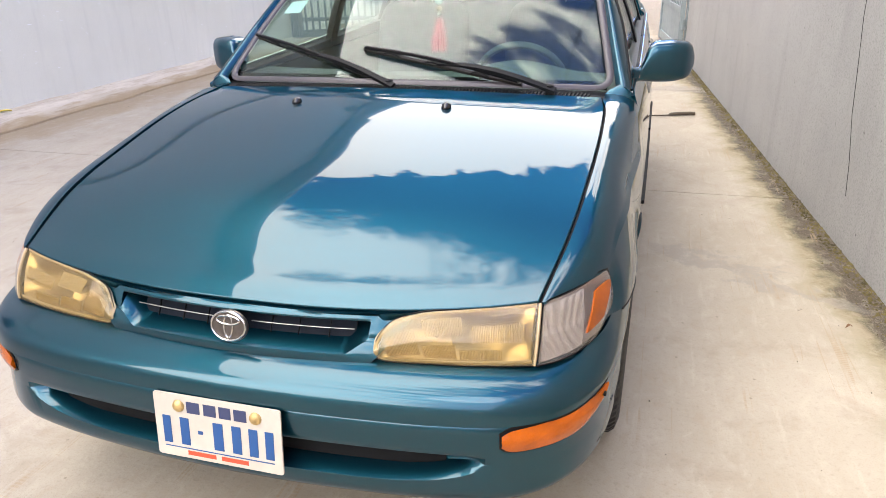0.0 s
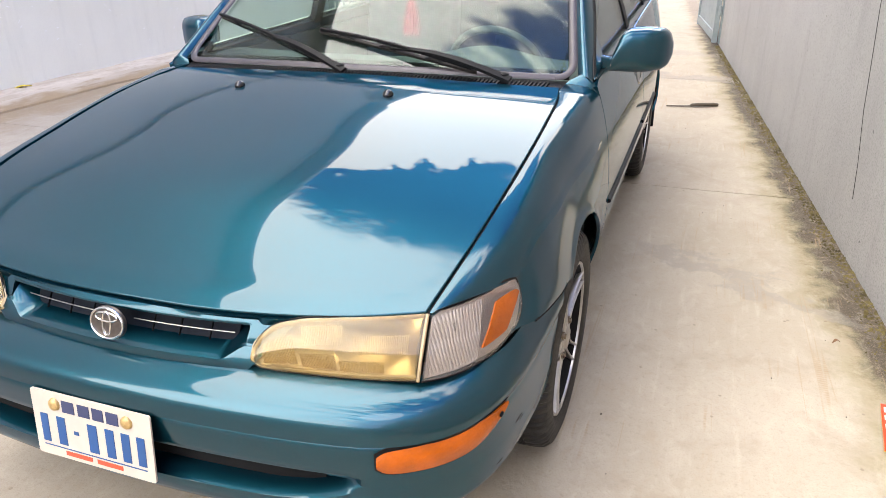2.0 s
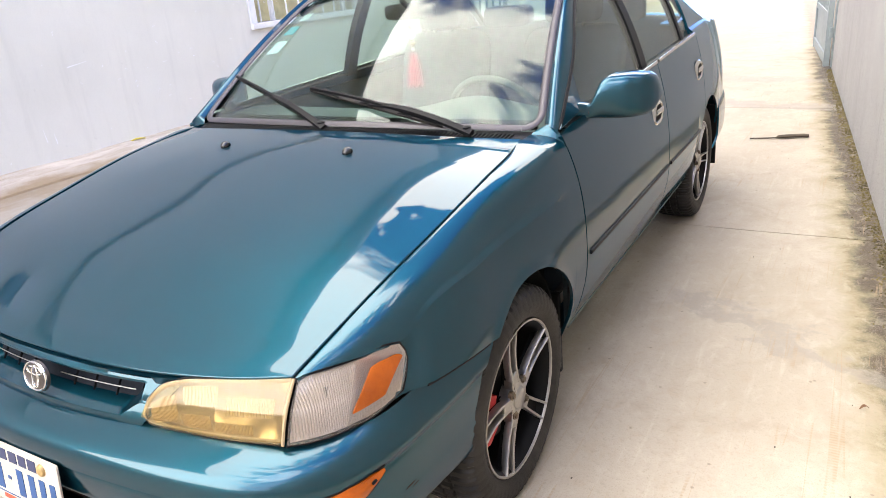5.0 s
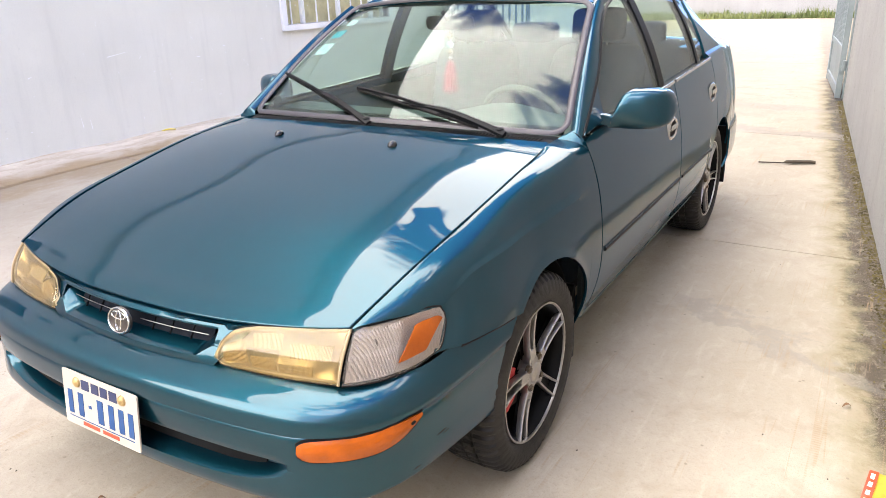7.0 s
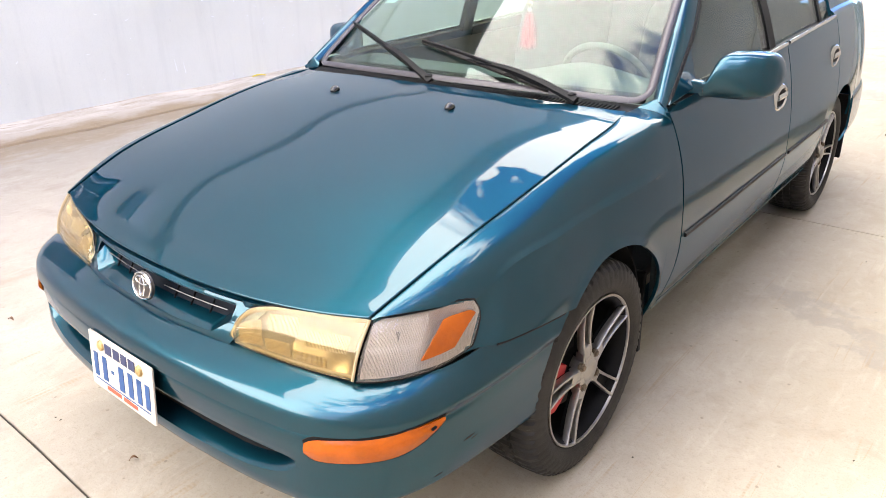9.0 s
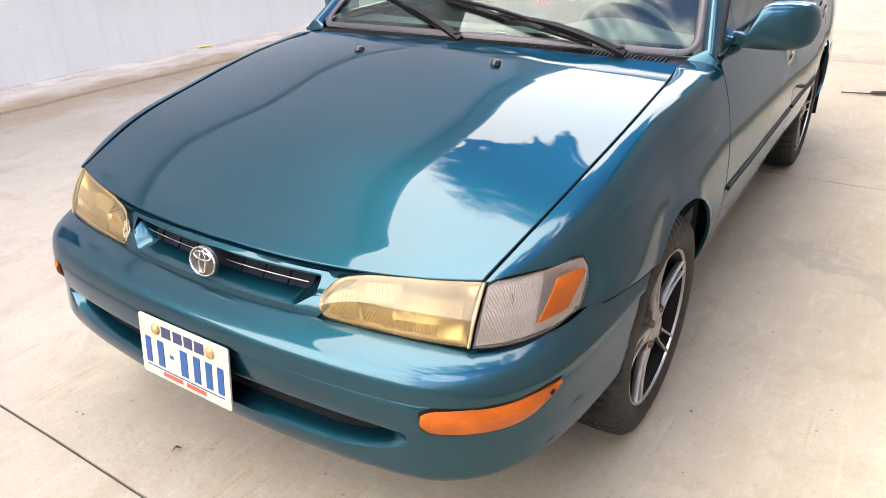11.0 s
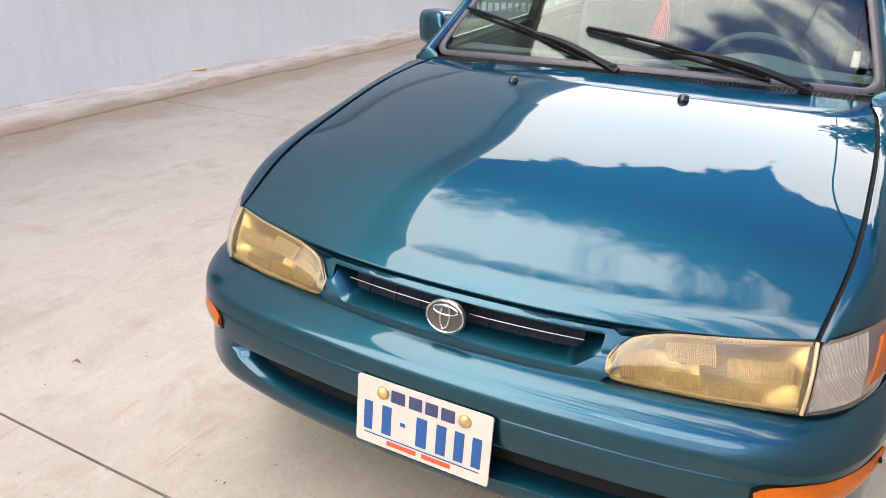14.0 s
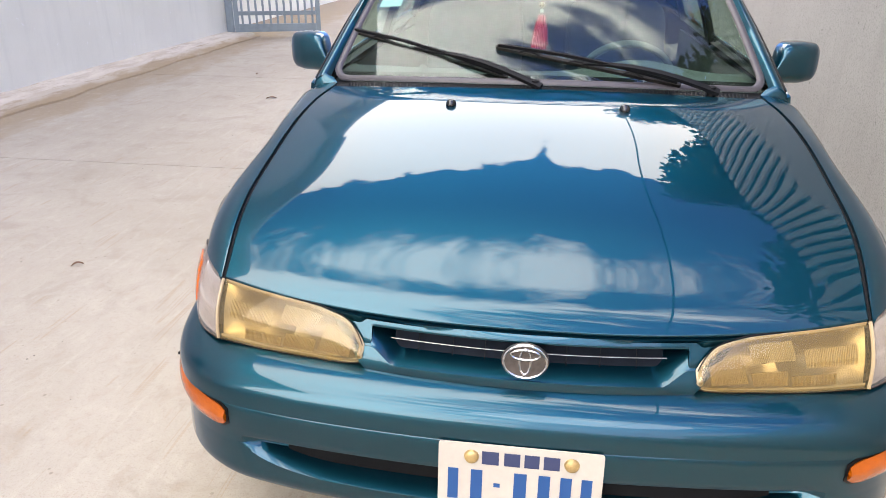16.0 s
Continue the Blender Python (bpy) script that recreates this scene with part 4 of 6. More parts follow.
def build_hood():
    def P(a, b):
        s = 2 * a - 1
        u = math.copysign(1 - (1 - abs(s)) ** 1.0, s)
        v = b ** 1.25
        return hood_point(u * 0.9955, lerp(0.003, 0.997, v))
    panel("bonnet", P, 48, 44, M_PAINT, car, 0.02, (0, 0.7, 0.2), "glossy teal metallic bonnet", bevel=0.003)
    for g in (1, -1):
        # dark strip laid in the bonnet gap to stand for its shade
        sweep("bonnet_gap_shade", [(hood_edge_x(v) + 0.0005, lerp(hood_front_y(hood_edge_x(v)), hood_rear_y(hood_edge_x(v)), v), hood_edge_z(v) - 0.010) for v in np.linspace(0.0, 0.97, 40)], ring_section(0.007, 0.004, 8), M_DARK, car, label="dark strip standing in for the shade in the bonnet gap", side=g)
    for x in (-0.262, 0.242):
        v = 0.833
        px, py, pz = hood_point(x / hood_edge_x(v), v)
        prof = [(0.0, 0.0), (0.0, 0.015), (0.006, 0.016), (0.014, 0.013), (0.019, 0.006), (0.020, 0.0)]
        vv, ff = lathe_mesh(prof, 14, "z")
        vv = [(px + p[0], py + p[1] * 1.15 - 0.2 * p[2], pz - 0.003 + p[2] + p[1] * 0.18) for p in vv]
        link_mesh("washer_nozzle", vv, ff, M_GLOSSBLACK, car, "black washer nozzle")


# bumper plan curve, right half, as y over arc length
B_PLAN = [(0.0, -0.105), (0.2, -0.100), (0.4, -0.085), (0.53, -0.067), (0.613, -0.048), (0.680, -0.014), (0.727, 0.026), (0.767, 0.082), (0.795, 0.150), (0.812, 0.235), (0.822, 0.34), (0.827, 0.45), (0.831, 0.64)]


def arc_table(pts, n=400):
    fx = spline(*[(k, p[0]) for k, p in enumerate(pts)])
    fy = spline(*[(k, p[1]) for k, p in enumerate(pts)])
    P = np.array([(fx(s), fy(s)) for s in np.linspace(0, len(pts) - 1, n)])
    L = np.concatenate([[0], np.cumsum(np.linalg.norm(np.diff(P, axis=0), axis=1))])
    return P, L


B_P, B_L = arc_table(B_PLAN)


def bumper_plan(a):
    """Position and outward normal at the arc length a from the middle (a may be negative)."""
    s = abs(a)
    x, y = np.interp(s, B_L, B_P[:, 0]), np.interp(s, B_L, B_P[:, 1])
    e = 0.012
    x1, y1 = np.interp(s + e, B_L, B_P[:, 0]), np.interp(s + e, B_L, B_P[:, 1])
    x0, y0 = np.interp(max(s - e, 0), B_L, B_P[:, 0]), np.interp(max(s - e, 0), B_L, B_P[:, 1])
    t = np.array([x1 - x0, y1 - y0])
    t /= np.linalg.norm(t)
    n = np.array([t[1], -t[0]])
    g = 1 if a >= 0 else -1
    return np.array([g * x, y]), np.array([g * n[0], n[1]])


b_inset = spline((0.240, 0.080), (0.254, 0.040), (0.272, 0.016), (0.296, 0.004), (0.325, 0.000), (0.340, 0.000), (0.36, 0.003), (0.42, 0.006), (0.47, 0.005), (0.487, 0.007), (0.4925, 0.010), (0.497, 0.0), (0.506, 0.0), (0.524, 0.003), (0.543, 0.011), (0.557, 0.027), (0.567, 0.049), (0.573, 0.072), (0.579, 0.100))
A_FRONT = float(np.interp(0.60, B_P[:, 0], B_L))
A_SIDE = float(np.interp(0.28, B_P[:, 1], B_L))


side_inset = spline((0.240, 0.060), (0.27, 0.022), (0.30, 0.008), (0.34, 0.002), (0.42, 0.000), (0.48, -0.001), (0.502, -0.001), (0.508, -0.0055), (0.516, -0.0065), (0.535, -0.001), (0.555, 0.006), (0.575, 0.015), (0.60, 0.028))
seam_z = spline((-0.2, 0.579), (0.10, 0.579), (0.205, 0.585), (0.30, 0.593), (0.40, 0.586), (0.50, 0.574), (0.60, 0.560), (0.9, 0.55))


def bumper_point(a, z, extra=0.0):
    """Skin of the bumper: arc length a, height z, pushed in by extra."""
    p, n = bumper_plan(a)
    k = smooth(A_FRONT + 0.08, A_SIDE + 0.02, abs(a))
    d = lerp(b_inset(min(z, 0.579)), side_inset(z), k) + extra
    q = p - n * d
    return (q[0], q[1], z)


def bumper_end(z):
    c = ARCH_F - math.sqrt(max(ARCH_RAD ** 2 - (z - ARCH_Z) ** 2, 0.01)) - 0.004
    return float(np.interp(c, B_P[:, 1], B_L))


IN_HALF = float(np.interp(0.575, B_P[:, 0], B_L))


def intake(a):
    """Top and bottom height and depth of the air intake at arc length a."""
    s = abs(a) / IN_HALF
    if s >= 1:
        return 0.416, 0.400, 0.0
    k = (1 - s ** 6) ** 0.7
    return lerp(0.416, 0.422, k), lerp(0.400, 0.352, k), 0.07 * k


foot_z = spline((-0.11, 0.268), (-0.05, 0.280), (0.05, 0.302), (0.15, 0.318), (0.25, 0.322), (0.36, 0.306), (0.46, 0.286), (0.8, 0.28))


def build_bumper():
    rows_top = [0.579, 0.576, 0.572, 0.567, 0.561, 0.555, 0.548, 0.540, 0.530, 0.520, 0.511, 0.504, 0.4985, 0.4965, 0.494, 0.4915, 0.487, 0.475, 0.462, 0.45, 0.437]
    rows_low = [0.340, 0.325, 0.308, 0.292, 0.276, 0.262, 0.250, 0.241]
    na = 150
    cols = []
    for i in range(na + 1):
        s = 2 * i / na - 1
        col = []
        zt, zb, dep = intake(s * 0.0)
        aa = lambda z: s * bumper_end(z)
        for z in rows_top:
            yy = float(np.interp(abs(aa(z)), B_L, B_P[:, 1]))
            lift = seam_z(yy) - 0.0015 - 0.579 if yy > 0.1 else 0.0
            col.append(bumper_point(aa(z), z + lift * smooth(0.50, 0.579, z)))
        a = aa(0.41)
        zt, zb, dep = intake(a)
        on = min(dep / 0.02, 1.0)
        col.append(bumper_point(a, zt + 0.004))
        col.append(bumper_point(a, zt, 0.002 * on))
        col.append(bumper_point(a, zt - 0.001, dep + 0.003 * on))
        col.append(bumper_point(a, lerp(zt, zb, 0.6), dep * 0.95 + 0.003 * on))
        col.append(bumper_point(a, zb + 0.010 * on, dep * 0.85 + 0.003 * on))
        col.append(bumper_point(a, zb + 0.004 * on, dep * 0.30 + 0.003 * on))
        col.append(bumper_point(a, zb - 0.006, 0.0))
        for z in rows_low:
            yy = float(np.interp(abs(aa(z)), B_L, B_P[:, 1]))
            low = foot_z(yy)
            q = bumper_point(aa(z), z)
            col.append((q[0], q[1], lerp(0.340, low, (0.340 - z) / 0.099)))
        cols.append(col)
    pts = np.array(cols, float)
    panel("front_bumper", pts, 0, 0, M_PAINT, car, 0.006, (0, 0.5, 0.42), "teal front bumper with a slot air intake")
    # dark mesh deep in the intake
    pts = np.array([[bumper_point(a, z, 0.040) for z in (0.418, 0.400, 0.380, 0.362)] for a in np.linspace(-IN_HALF * 0.86, IN_HALF * 0.86, 40)], float)
    panel("intake_grille", pts, 0, 0, M_DARK, car, 0.004, (0, 0.5, 0.42), "black grille in the bumper intake")
    # chin below
    pts = np.array([[(lambda p, n: (p[0] - n[0] * d, p[1] - n[1] * d, z))(*bumper_plan(a)) for d, z in ((0.070, 0.272), (0.11, 0.248), (0.17, 0.228), (0.30, 0.215))] for a in np.linspace(-B_L[-1] * 0.52, B_L[-1] * 0.52, 60)], float)
    panel("chin", pts, 0, 0, M_DARK, car, 0.008, (0, 0.8, 0.5), "dark plastic chin under the bumper")
    for g in (1, -1):
        def lens(grow, lift):
            a0, a1 = np.interp(0.612, B_P[:, 0], B_L), np.interp(0.168, B_P[:, 1], B_L)
            a0, a1 = a0 - grow, a1 + grow
            def P(u, v):
                k = max(1 - 2 * u, 0.0) ** 12
                rise = max((u - 0.50) / 0.50, 0.0) ** 2.2
                zt = lerp(0.486, 0.497, u) - 0.012 * k + grow
                zb = lerp(0.432, 0.437, u) + 0.014 * k + 0.050 * rise - grow
                return bumper_point(lerp(a0, a1, u), lerp(zb, zt, v), -lift - 0.006 * math.sin(math.pi * min(max(v, 0), 1)) * (lift > 0.002))
            return P
        ind = panel("indicator_lamp", lens(0.0, 0.0045), 28, 8, M_AMBER, car, 0.012, (0, 0.6, 0.45), "orange bumper indicator lens", side=g)
        panel("indicator_bezel", lens(0.0045, 0.0015), 28, 6, M_BLACK, ind, 0.010, (0, 0.6, 0.45), "black lamp surround", side=g)
        tip = lens(0.0, 0.0045)(0.90, 0.62)
        vv, ff = lathe_mesh([(-0.002, 0.0), (-0.002, 0.0026), (0.0, 0.0034), (0.010, 0.0034)], 12, "y")
        link_mesh("lens_screw", [(g * (tip[0] + p[0]) + g * 0.001, tip[1] + p[1] - 0.005, tip[2] + p[2]) for p in vv], ff, M_RIMDARK, ind, "small dark lens screw")
        # dark rubbed marks on the corner of the bumper
        for y, z, L, h in ((0.235, 0.405, 0.034, 0.004), (0.250, 0.398, 0.020, 0.002), (0.150, 0.352, 0.022, 0.002)):
            a = float(np.interp(y, B_P[:, 1], B_L))
            mark = np.array([[bumper_point(a + L * (i / 8 - 0.5), z + 0.10 * L * (i / 8 - 0.5) + h * math.sin(math.pi * i / 8) * (j - 0.5) + 0.0003 * j, -0.0006) for j in (0, 1)] for i in range(9)], float)
            if g > 0:
                panel("scuff_mark", mark, 0, 0, M_BLACK, car, 0.0012, (0, 0.6, 0.42), "dark rubbed mark on the bumper corner")


# header panel with the grille slot between the lamps
head_y = spline((0.574, -0.029), (0.59, -0.026), (0.61, -0.014), (0.63, -0.001), (0.65, 0.012), (0.666, 0.022))


def header_point(x, z, push=0.0):
    a = abs(x)
    y = head_y(z) + 0.030 * (a / 0.33) ** 2 * (0.9 if a < 0.33 else 0.9 + (a - 0.33))
    return (x, y + push, z)


def build_header():
    na = 120
    cols = []
    for i in range(na + 1):
        s = 2 * i / na - 1
        xt, xb = s * 0.415, s * 0.319
        zt = hood_point(min(abs(xt) / 0.66, 1), 0)[2] - 0.006
        k = 0.0
        xm = s * 0.35
        k = smooth(0.300, 0.272, abs(xm))
        s_t, s_b, dep = lerp(0.622, 0.652, k), lerp(0.618, 0.592, k), 0.055 * smooth(0.298, 0.258, abs(xm))
        X = lambda z: lerp(xb, xt, max(0, (z - 0.574) / (zt - 0.574)))
        hy = hood_front_y(abs(xt)) - 0.002
        col = [(xt, hy + 0.025, zt - 0.004), (xt, hy, zt)]
        for q in (0.35, 0.7):
            z = lerp(zt, s_t, q)
            col.append(header_point(X(z), z))
        col.append(header_point(X(s_t), s_t + 0.003))
        col.append(header_point(X(s_t), s_t, 0.002))
        col.append(header_point(X(s_t), s_t + 0.002 * k, dep + 0.002))
        col.append(header_point(X(s_b), lerp(s_b, s_t, 0.25), dep + 0.002))
        col.append(header_point(X(s_b), s_b + 0.004 * k, dep * 0.25 + 0.001))
        col.append(header_point(X(s_b), s_b, 0.0))
        for q in (0.3, 0.65, 1.0):
            z = lerp(s_b, 0.5745, q)
            col.append(header_point(X(z), z))
        col.append((xb, header_point(xb, 0.5745)[1] + 0.03, 0.5735))
        cols.append(col)
    panel("grille_surround", np.array(cols, float), 0, 0, M_PAINT, car, 0.005, (0, 0.6, 0.6), "teal panel round the narrow grille slot")
    gr = panel("grille", np.array([[header_point(x, z, 0.046) for z in (0.604, 0.628, 0.6515)] for x in np.linspace(-0.268, 0.268, 40)], float), 0, 0, M_NAVY, car, 0.006, (0, 0.6, 0.6), "black plastic grille with a thin bright line")
    for g in (1, -1):
        sweep("slat", [header_point(g * x, 0.6295, 0.020) for x in np.linspace(0.035, 0.272, 16)], ring_section(0.0014, 0.0009, 8), M_RIM, gr)
    for x in (-0.215, -0.145, -0.08, 0.08, 0.145, 0.215):
        sweep("rib", [header_point(x, z, 0.030) for z in (0.608, 0.630, 0.650)], ring_section(0.0008, 0.003, 6), M_DARK, gr, up=(0, 1, 0))
    # oval badge of plain rings on a dark ground
    bd = empty("badge")
    bd.parent = car
    bd.location, bd.rotation_euler = (0.0, -0.018, 0.632), (radians(-14), 0, 0)
    oval = lambda rx, rz, n=48, cx=0, cz=0: [(cx + rx * math.cos(2 * math.pi * k / n), cz + rz * math.sin(2 * math.pi * k / n)) for k in range(n)]

    def oval_ring(nm, rx, rz, w, cx=0.0, cz=0.0, y=0.0, mat=M_CHROME):
        pr = [(-w, 0.0), (-w * 0.7, -0.0035), (0.0, -0.0050), (w * 0.7, -0.0035), (w, 0.0), (0, 0.003)]
        vv, ff = [], []
        n, m = 48, len(pr)
        for k in range(n):
            a = 2 * math.pi * k / n
            for d, h in pr:
                vv.append((cx + (rx + d) * math.cos(a), y + h, cz + (rz + d) * math.sin(a)))
        for k in range(n):
            for j in range(m):
                ff.append((k * m + j, k * m + (j + 1) % m, ((k + 1) % n) * m + (j + 1) % m, ((k + 1) % n) * m + j))
        return link_mesh(nm, vv, ff, mat, bd)
    pts = oval(0.046, 0.036)
    vv = [(x, 0.006, z) for x, z in pts] + [(x * 0.98, -0.001, z * 0.98) for x, z in pts] + [(0, 0.006, 0), (0, -0.001, 0)]
    n = len(pts)
    ff = [(k, (k + 1) % n, n + (k + 1) % n, n + k) for k in range(n)] + [(n + k, n + (k + 1) % n, 2 * n + 1) for k in range(n)] + [((k + 1) % n, k, 2 * n) for k in range(n)]
    link_mesh("backing", vv, ff, material("bronzed_badge_ground", (0.10, 0.085, 0.075), rough=0.35, metal=0.7, vary=0.3, scale=80), bd, "dark bronzed badge ground")
    oval_ring("outer_ring", 0.0415, 0.0322, 0.0032)
    oval_ring("wide_ring", 0.0275, 0.0095, 0.0030, 0, 0.0135)
    oval_ring("tall_ring", 0.0105, 0.0250, 0.0028)


# ---- lamps ----
hl_top = spline((0.0, 0.3265, 0.010, 0.613), (0.08, 0.336, 0.020, 0.634), (0.22, 0.366, 0.040, 0.662), (0.36, 0.415, 0.053, 0.678), (0.55, 0.485, 0.069, 0.686), (0.8, 0.580, 0.094, 0.693), (1.0, 0.657, 0.120, 0.699))
hl_bot = spline((0.0, 0.3265, 0.006, 0.590), (0.05, 0.338, 0.004, 0.583), (0.14, 0.366, 0.005, 0.580), (0.3, 0.43, 0.012, 0.580), (0.7, 0.56, 0.033, 0.580), (1.0, 0.657, 0.057, 0.581))
co_top = spline((0.0, 0.663, 0.121, 0.699), (0.3, 0.700, 0.162, 0.702), (0.65, 0.746, 0.233, 0.705), (0.82, 0.767, 0.272, 0.708), (0.93, 0.783, 0.304, 0.698), (1.0, 0.790, 0.311, 0.668))
co_bot = spline((0.0, 0.663, 0.058, 0.581), (0.3, 0.705, 0.090, 0.582), (0.6, 0.745, 0.142, 0.584), (0.85, 0.776, 0.214, 0.590), (1.0, 0.790, 0.280, 0.604))


def lamp_point(top, bot, u, v, push=0.0, bulge=0.012):
    a, b = np.array(bot(u)), np.array(top(u))
    p = lerp(a, b, v)
    out = np.array([0.25 + 0.6 * (top is co_top) * u, -1.0, 0.15])
    out /= np.linalg.norm(out)
    return tuple(p + out * (bulge * math.sin(math.pi * v) - push))


material("cream_lens_edge", (0.40, 0.34, 0.22), rough=0.4, vary=0.15, scale=30)
material("lens_prism", (0.58, 0.48, 0.28), rough=0.15, trans=0.35, coat=0.3)
material("clear_prism", (0.78, 0.74, 0.68), rough=0.12, trans=0.6, coat=0.3)


def build_lamps():
    for g in (1, -1):
        ins = (0.45, 0.6, 0.6)
        root = panel("headlamp", lambda u, v: lamp_point(hl_top, hl_bot, lerp(0.004, 0.996, u), lerp(0.02, 0.985, v)), 30, 12, M_HEADLENS, car, 0.004, ins, "yellowed fluted headlamp lens", side=g)
        panel("reflector", lambda u, v: lamp_point(hl_top, hl_bot, lerp(0.03, 0.98, u), lerp(0.04, 0.96, v), 0.012 + 0.062 * math.sin(math.pi * v) * math.sin(math.pi * u) ** 0.5 * (0.45 + 0.55 * abs(math.sin(2 * math.pi * u)))), 40, 16, M_REFLECTOR, root, 0.004, (0.5, -0.4, 0.64), "silvered lamp bowl", side=g)
        path = [lamp_point(hl_top, hl_bot, u, 0.0, 0.004) for u in np.linspace(1, 0, 20)] + [lamp_point(hl_top, hl_bot, u, 1.0, 0.004) for u in np.linspace(0.02, 1, 26)]
        sweep("seal", path, ring_section(0.0022, 0.0022, 6), M_BLACK, root, up=(0.2, 1, 0), label="black lamp seal", side=g)
        rim = [lamp_point(hl_top, hl_bot, u, 0.06, 0.0055) for u in np.linspace(0.985, 0.03, 20)] + [lamp_point(hl_top, hl_bot, 0.02, v, 0.0055) for v in (0.2, 0.5, 0.8)] + [lamp_point(hl_top, hl_bot, u, 0.94, 0.0055) for u in np.linspace(0.03, 0.985, 26)]
        sweep("lens_edge", rim, ring_section(0.0055, 0.0015, 6), MATS["cream_lens_edge"], root, up=(0.2, 1, 0.1), label="milky cream edge of the lens", side=g)
        co = panel("corner_lamp", lambda u, v: lamp_point(co_top, co_bot, lerp(0.012, 0.995, u), lerp(0.02, 0.985, v)), 24, 12, M_CORNLENS, car, 0.004, (0.3, 0.6, 0.6), "clear ribbed corner lamp lens", side=g)
        panel("reflector", lambda u, v: lamp_point(co_top, co_bot, lerp(0.02, 0.97, u), lerp(0.04, 0.96, v), 0.010 + 0.03 * math.sin(math.pi * u) * math.sin(math.pi * v)), 16, 10, M_REFLECTOR_DULL, co, 0.004, (0.9, -0.3, 0.64), "silvered lamp bowl", side=g)
        am = lambda u, v: lamp_point(co_top, co_bot, lerp(0.715, 0.950, u) - 0.085 * (1 - v), lerp(0.24 + 0.03 * u, 0.80 + 0.05 * u, v), -0.002)
        panel("amber_reflector", am, 12, 10, M_AMBER, co, 0.005, (0.3, 0.6, 0.6), "orange reflector in the corner lamp", side=g)
        path = [lamp_point(co_top, co_bot, u, 0.0, 0.003) for u in np.linspace(0, 1, 16)] + [lamp_point(co_top, co_bot, 1.0, v, 0.003) for v in (0.3, 0.6, 0.9)] + [lamp_point(co_top, co_bot, u, 1.0, 0.003) for u in np.linspace(0.97, 0, 18)]
        sweep("seal", path, ring_section(0.0022, 0.0022, 6), M_BLACK, co, up=(0.5, 0.8, 0), label="black lamp seal", side=g)
        sweep("divider", [lamp_point(hl_top, hl_bot, 1.0, v, -0.001) for v in np.linspace(0.02, 0.98, 8)], ring_section(0.0035, 0.0035, 6), material("tan_lens_rib", (0.4, 0.3, 0.17), rough=0.4) if g > 0 else MATS["tan_lens_rib"], co, up=(0, 1, 0), side=g)
        # bulb cap and the thick prism bands of the lens
        bx, by, bz = lamp_point(hl_top, hl_bot, 0.44, 0.60, 0.034)
        vv, ff = lathe_mesh([(-0.022, 0.0), (-0.020, 0.010), (-0.010, 0.018), (0.004, 0.021), (0.02, 0.021), (0.022, 0.0)], 20, "y")
        link_mesh("bulb", [(g * (a + bx), b2 + by, c + bz) for a, b2, c in vv], ff, M_CHROME, root, "bright bulb cap")
        for u0, u1, v0, v1, nb in ((0.12, 0.30, 0.20, 0.74, 22), (0.33, 0.52, 0.14, 0.40, 22), (0.36, 0.58, 0.56, 0.86, 24), (0.55, 0.80, 0.12, 0.30, 28), (0.64, 0.92, 0.42, 0.70, 30)):
            vv, ff = [], []
            for k in range(nb):
                u = lerp(u0, u1, k / (nb - 1))
                v2, f2 = sweep_mesh([lamp_point(hl_top, hl_bot, u, lerp(v0, v1, t), 0.0052) for t in (0, 0.5, 1)], ring_section(0.0014, 0.0014, 5), (0, 1, 0))
                o = len(vv)
                vv += [(g * q[0], q[1], q[2]) for q in v2]
                ff += [tuple(i + o for i in q) for q in f2]
            link_mesh("prism_band", vv, ff, MATS["lens_prism"], root, "fine moulded lens flutes")
        vv, ff = [], []
        for k in range(36):
            u = lerp(0.05, 0.60, k / 35)
            v2, f2 = sweep_mesh([lamp_point(co_top, co_bot, u - 0.03 * t, lerp(0.08, 0.92, t), 0.0045) for t in (0, 0.5, 1)], ring_section(0.0009, 0.0009, 5), (0, 1, 0))
            o = len(vv)
            vv += [(g * q[0], q[1], q[2]) for q in v2]
            ff += [tuple(i + o for i in q) for q in f2]
        link_mesh("lens_ribs", vv, ff, MATS["clear_prism"], co, "fine vertical lens ribs")
        # dark box behind both lamps
        box("lamp_housing", min(g * 0.36, g * 0.70), max(g * 0.36, g * 0.70), 0.15, 0.4, 0.56, 0.665, M_DARK, root)


build_hood()
build_bumper()
build_header()
build_lamps()


# ---- wings, doors, sills ----
door_edge = spline((0.25, 1.262), (0.36, 1.268), (0.5, 1.268), (0.65, 1.262), (0.78, 1.247), (0.86, 1.226), (0.925, 1.198), (0.95, 1.184))


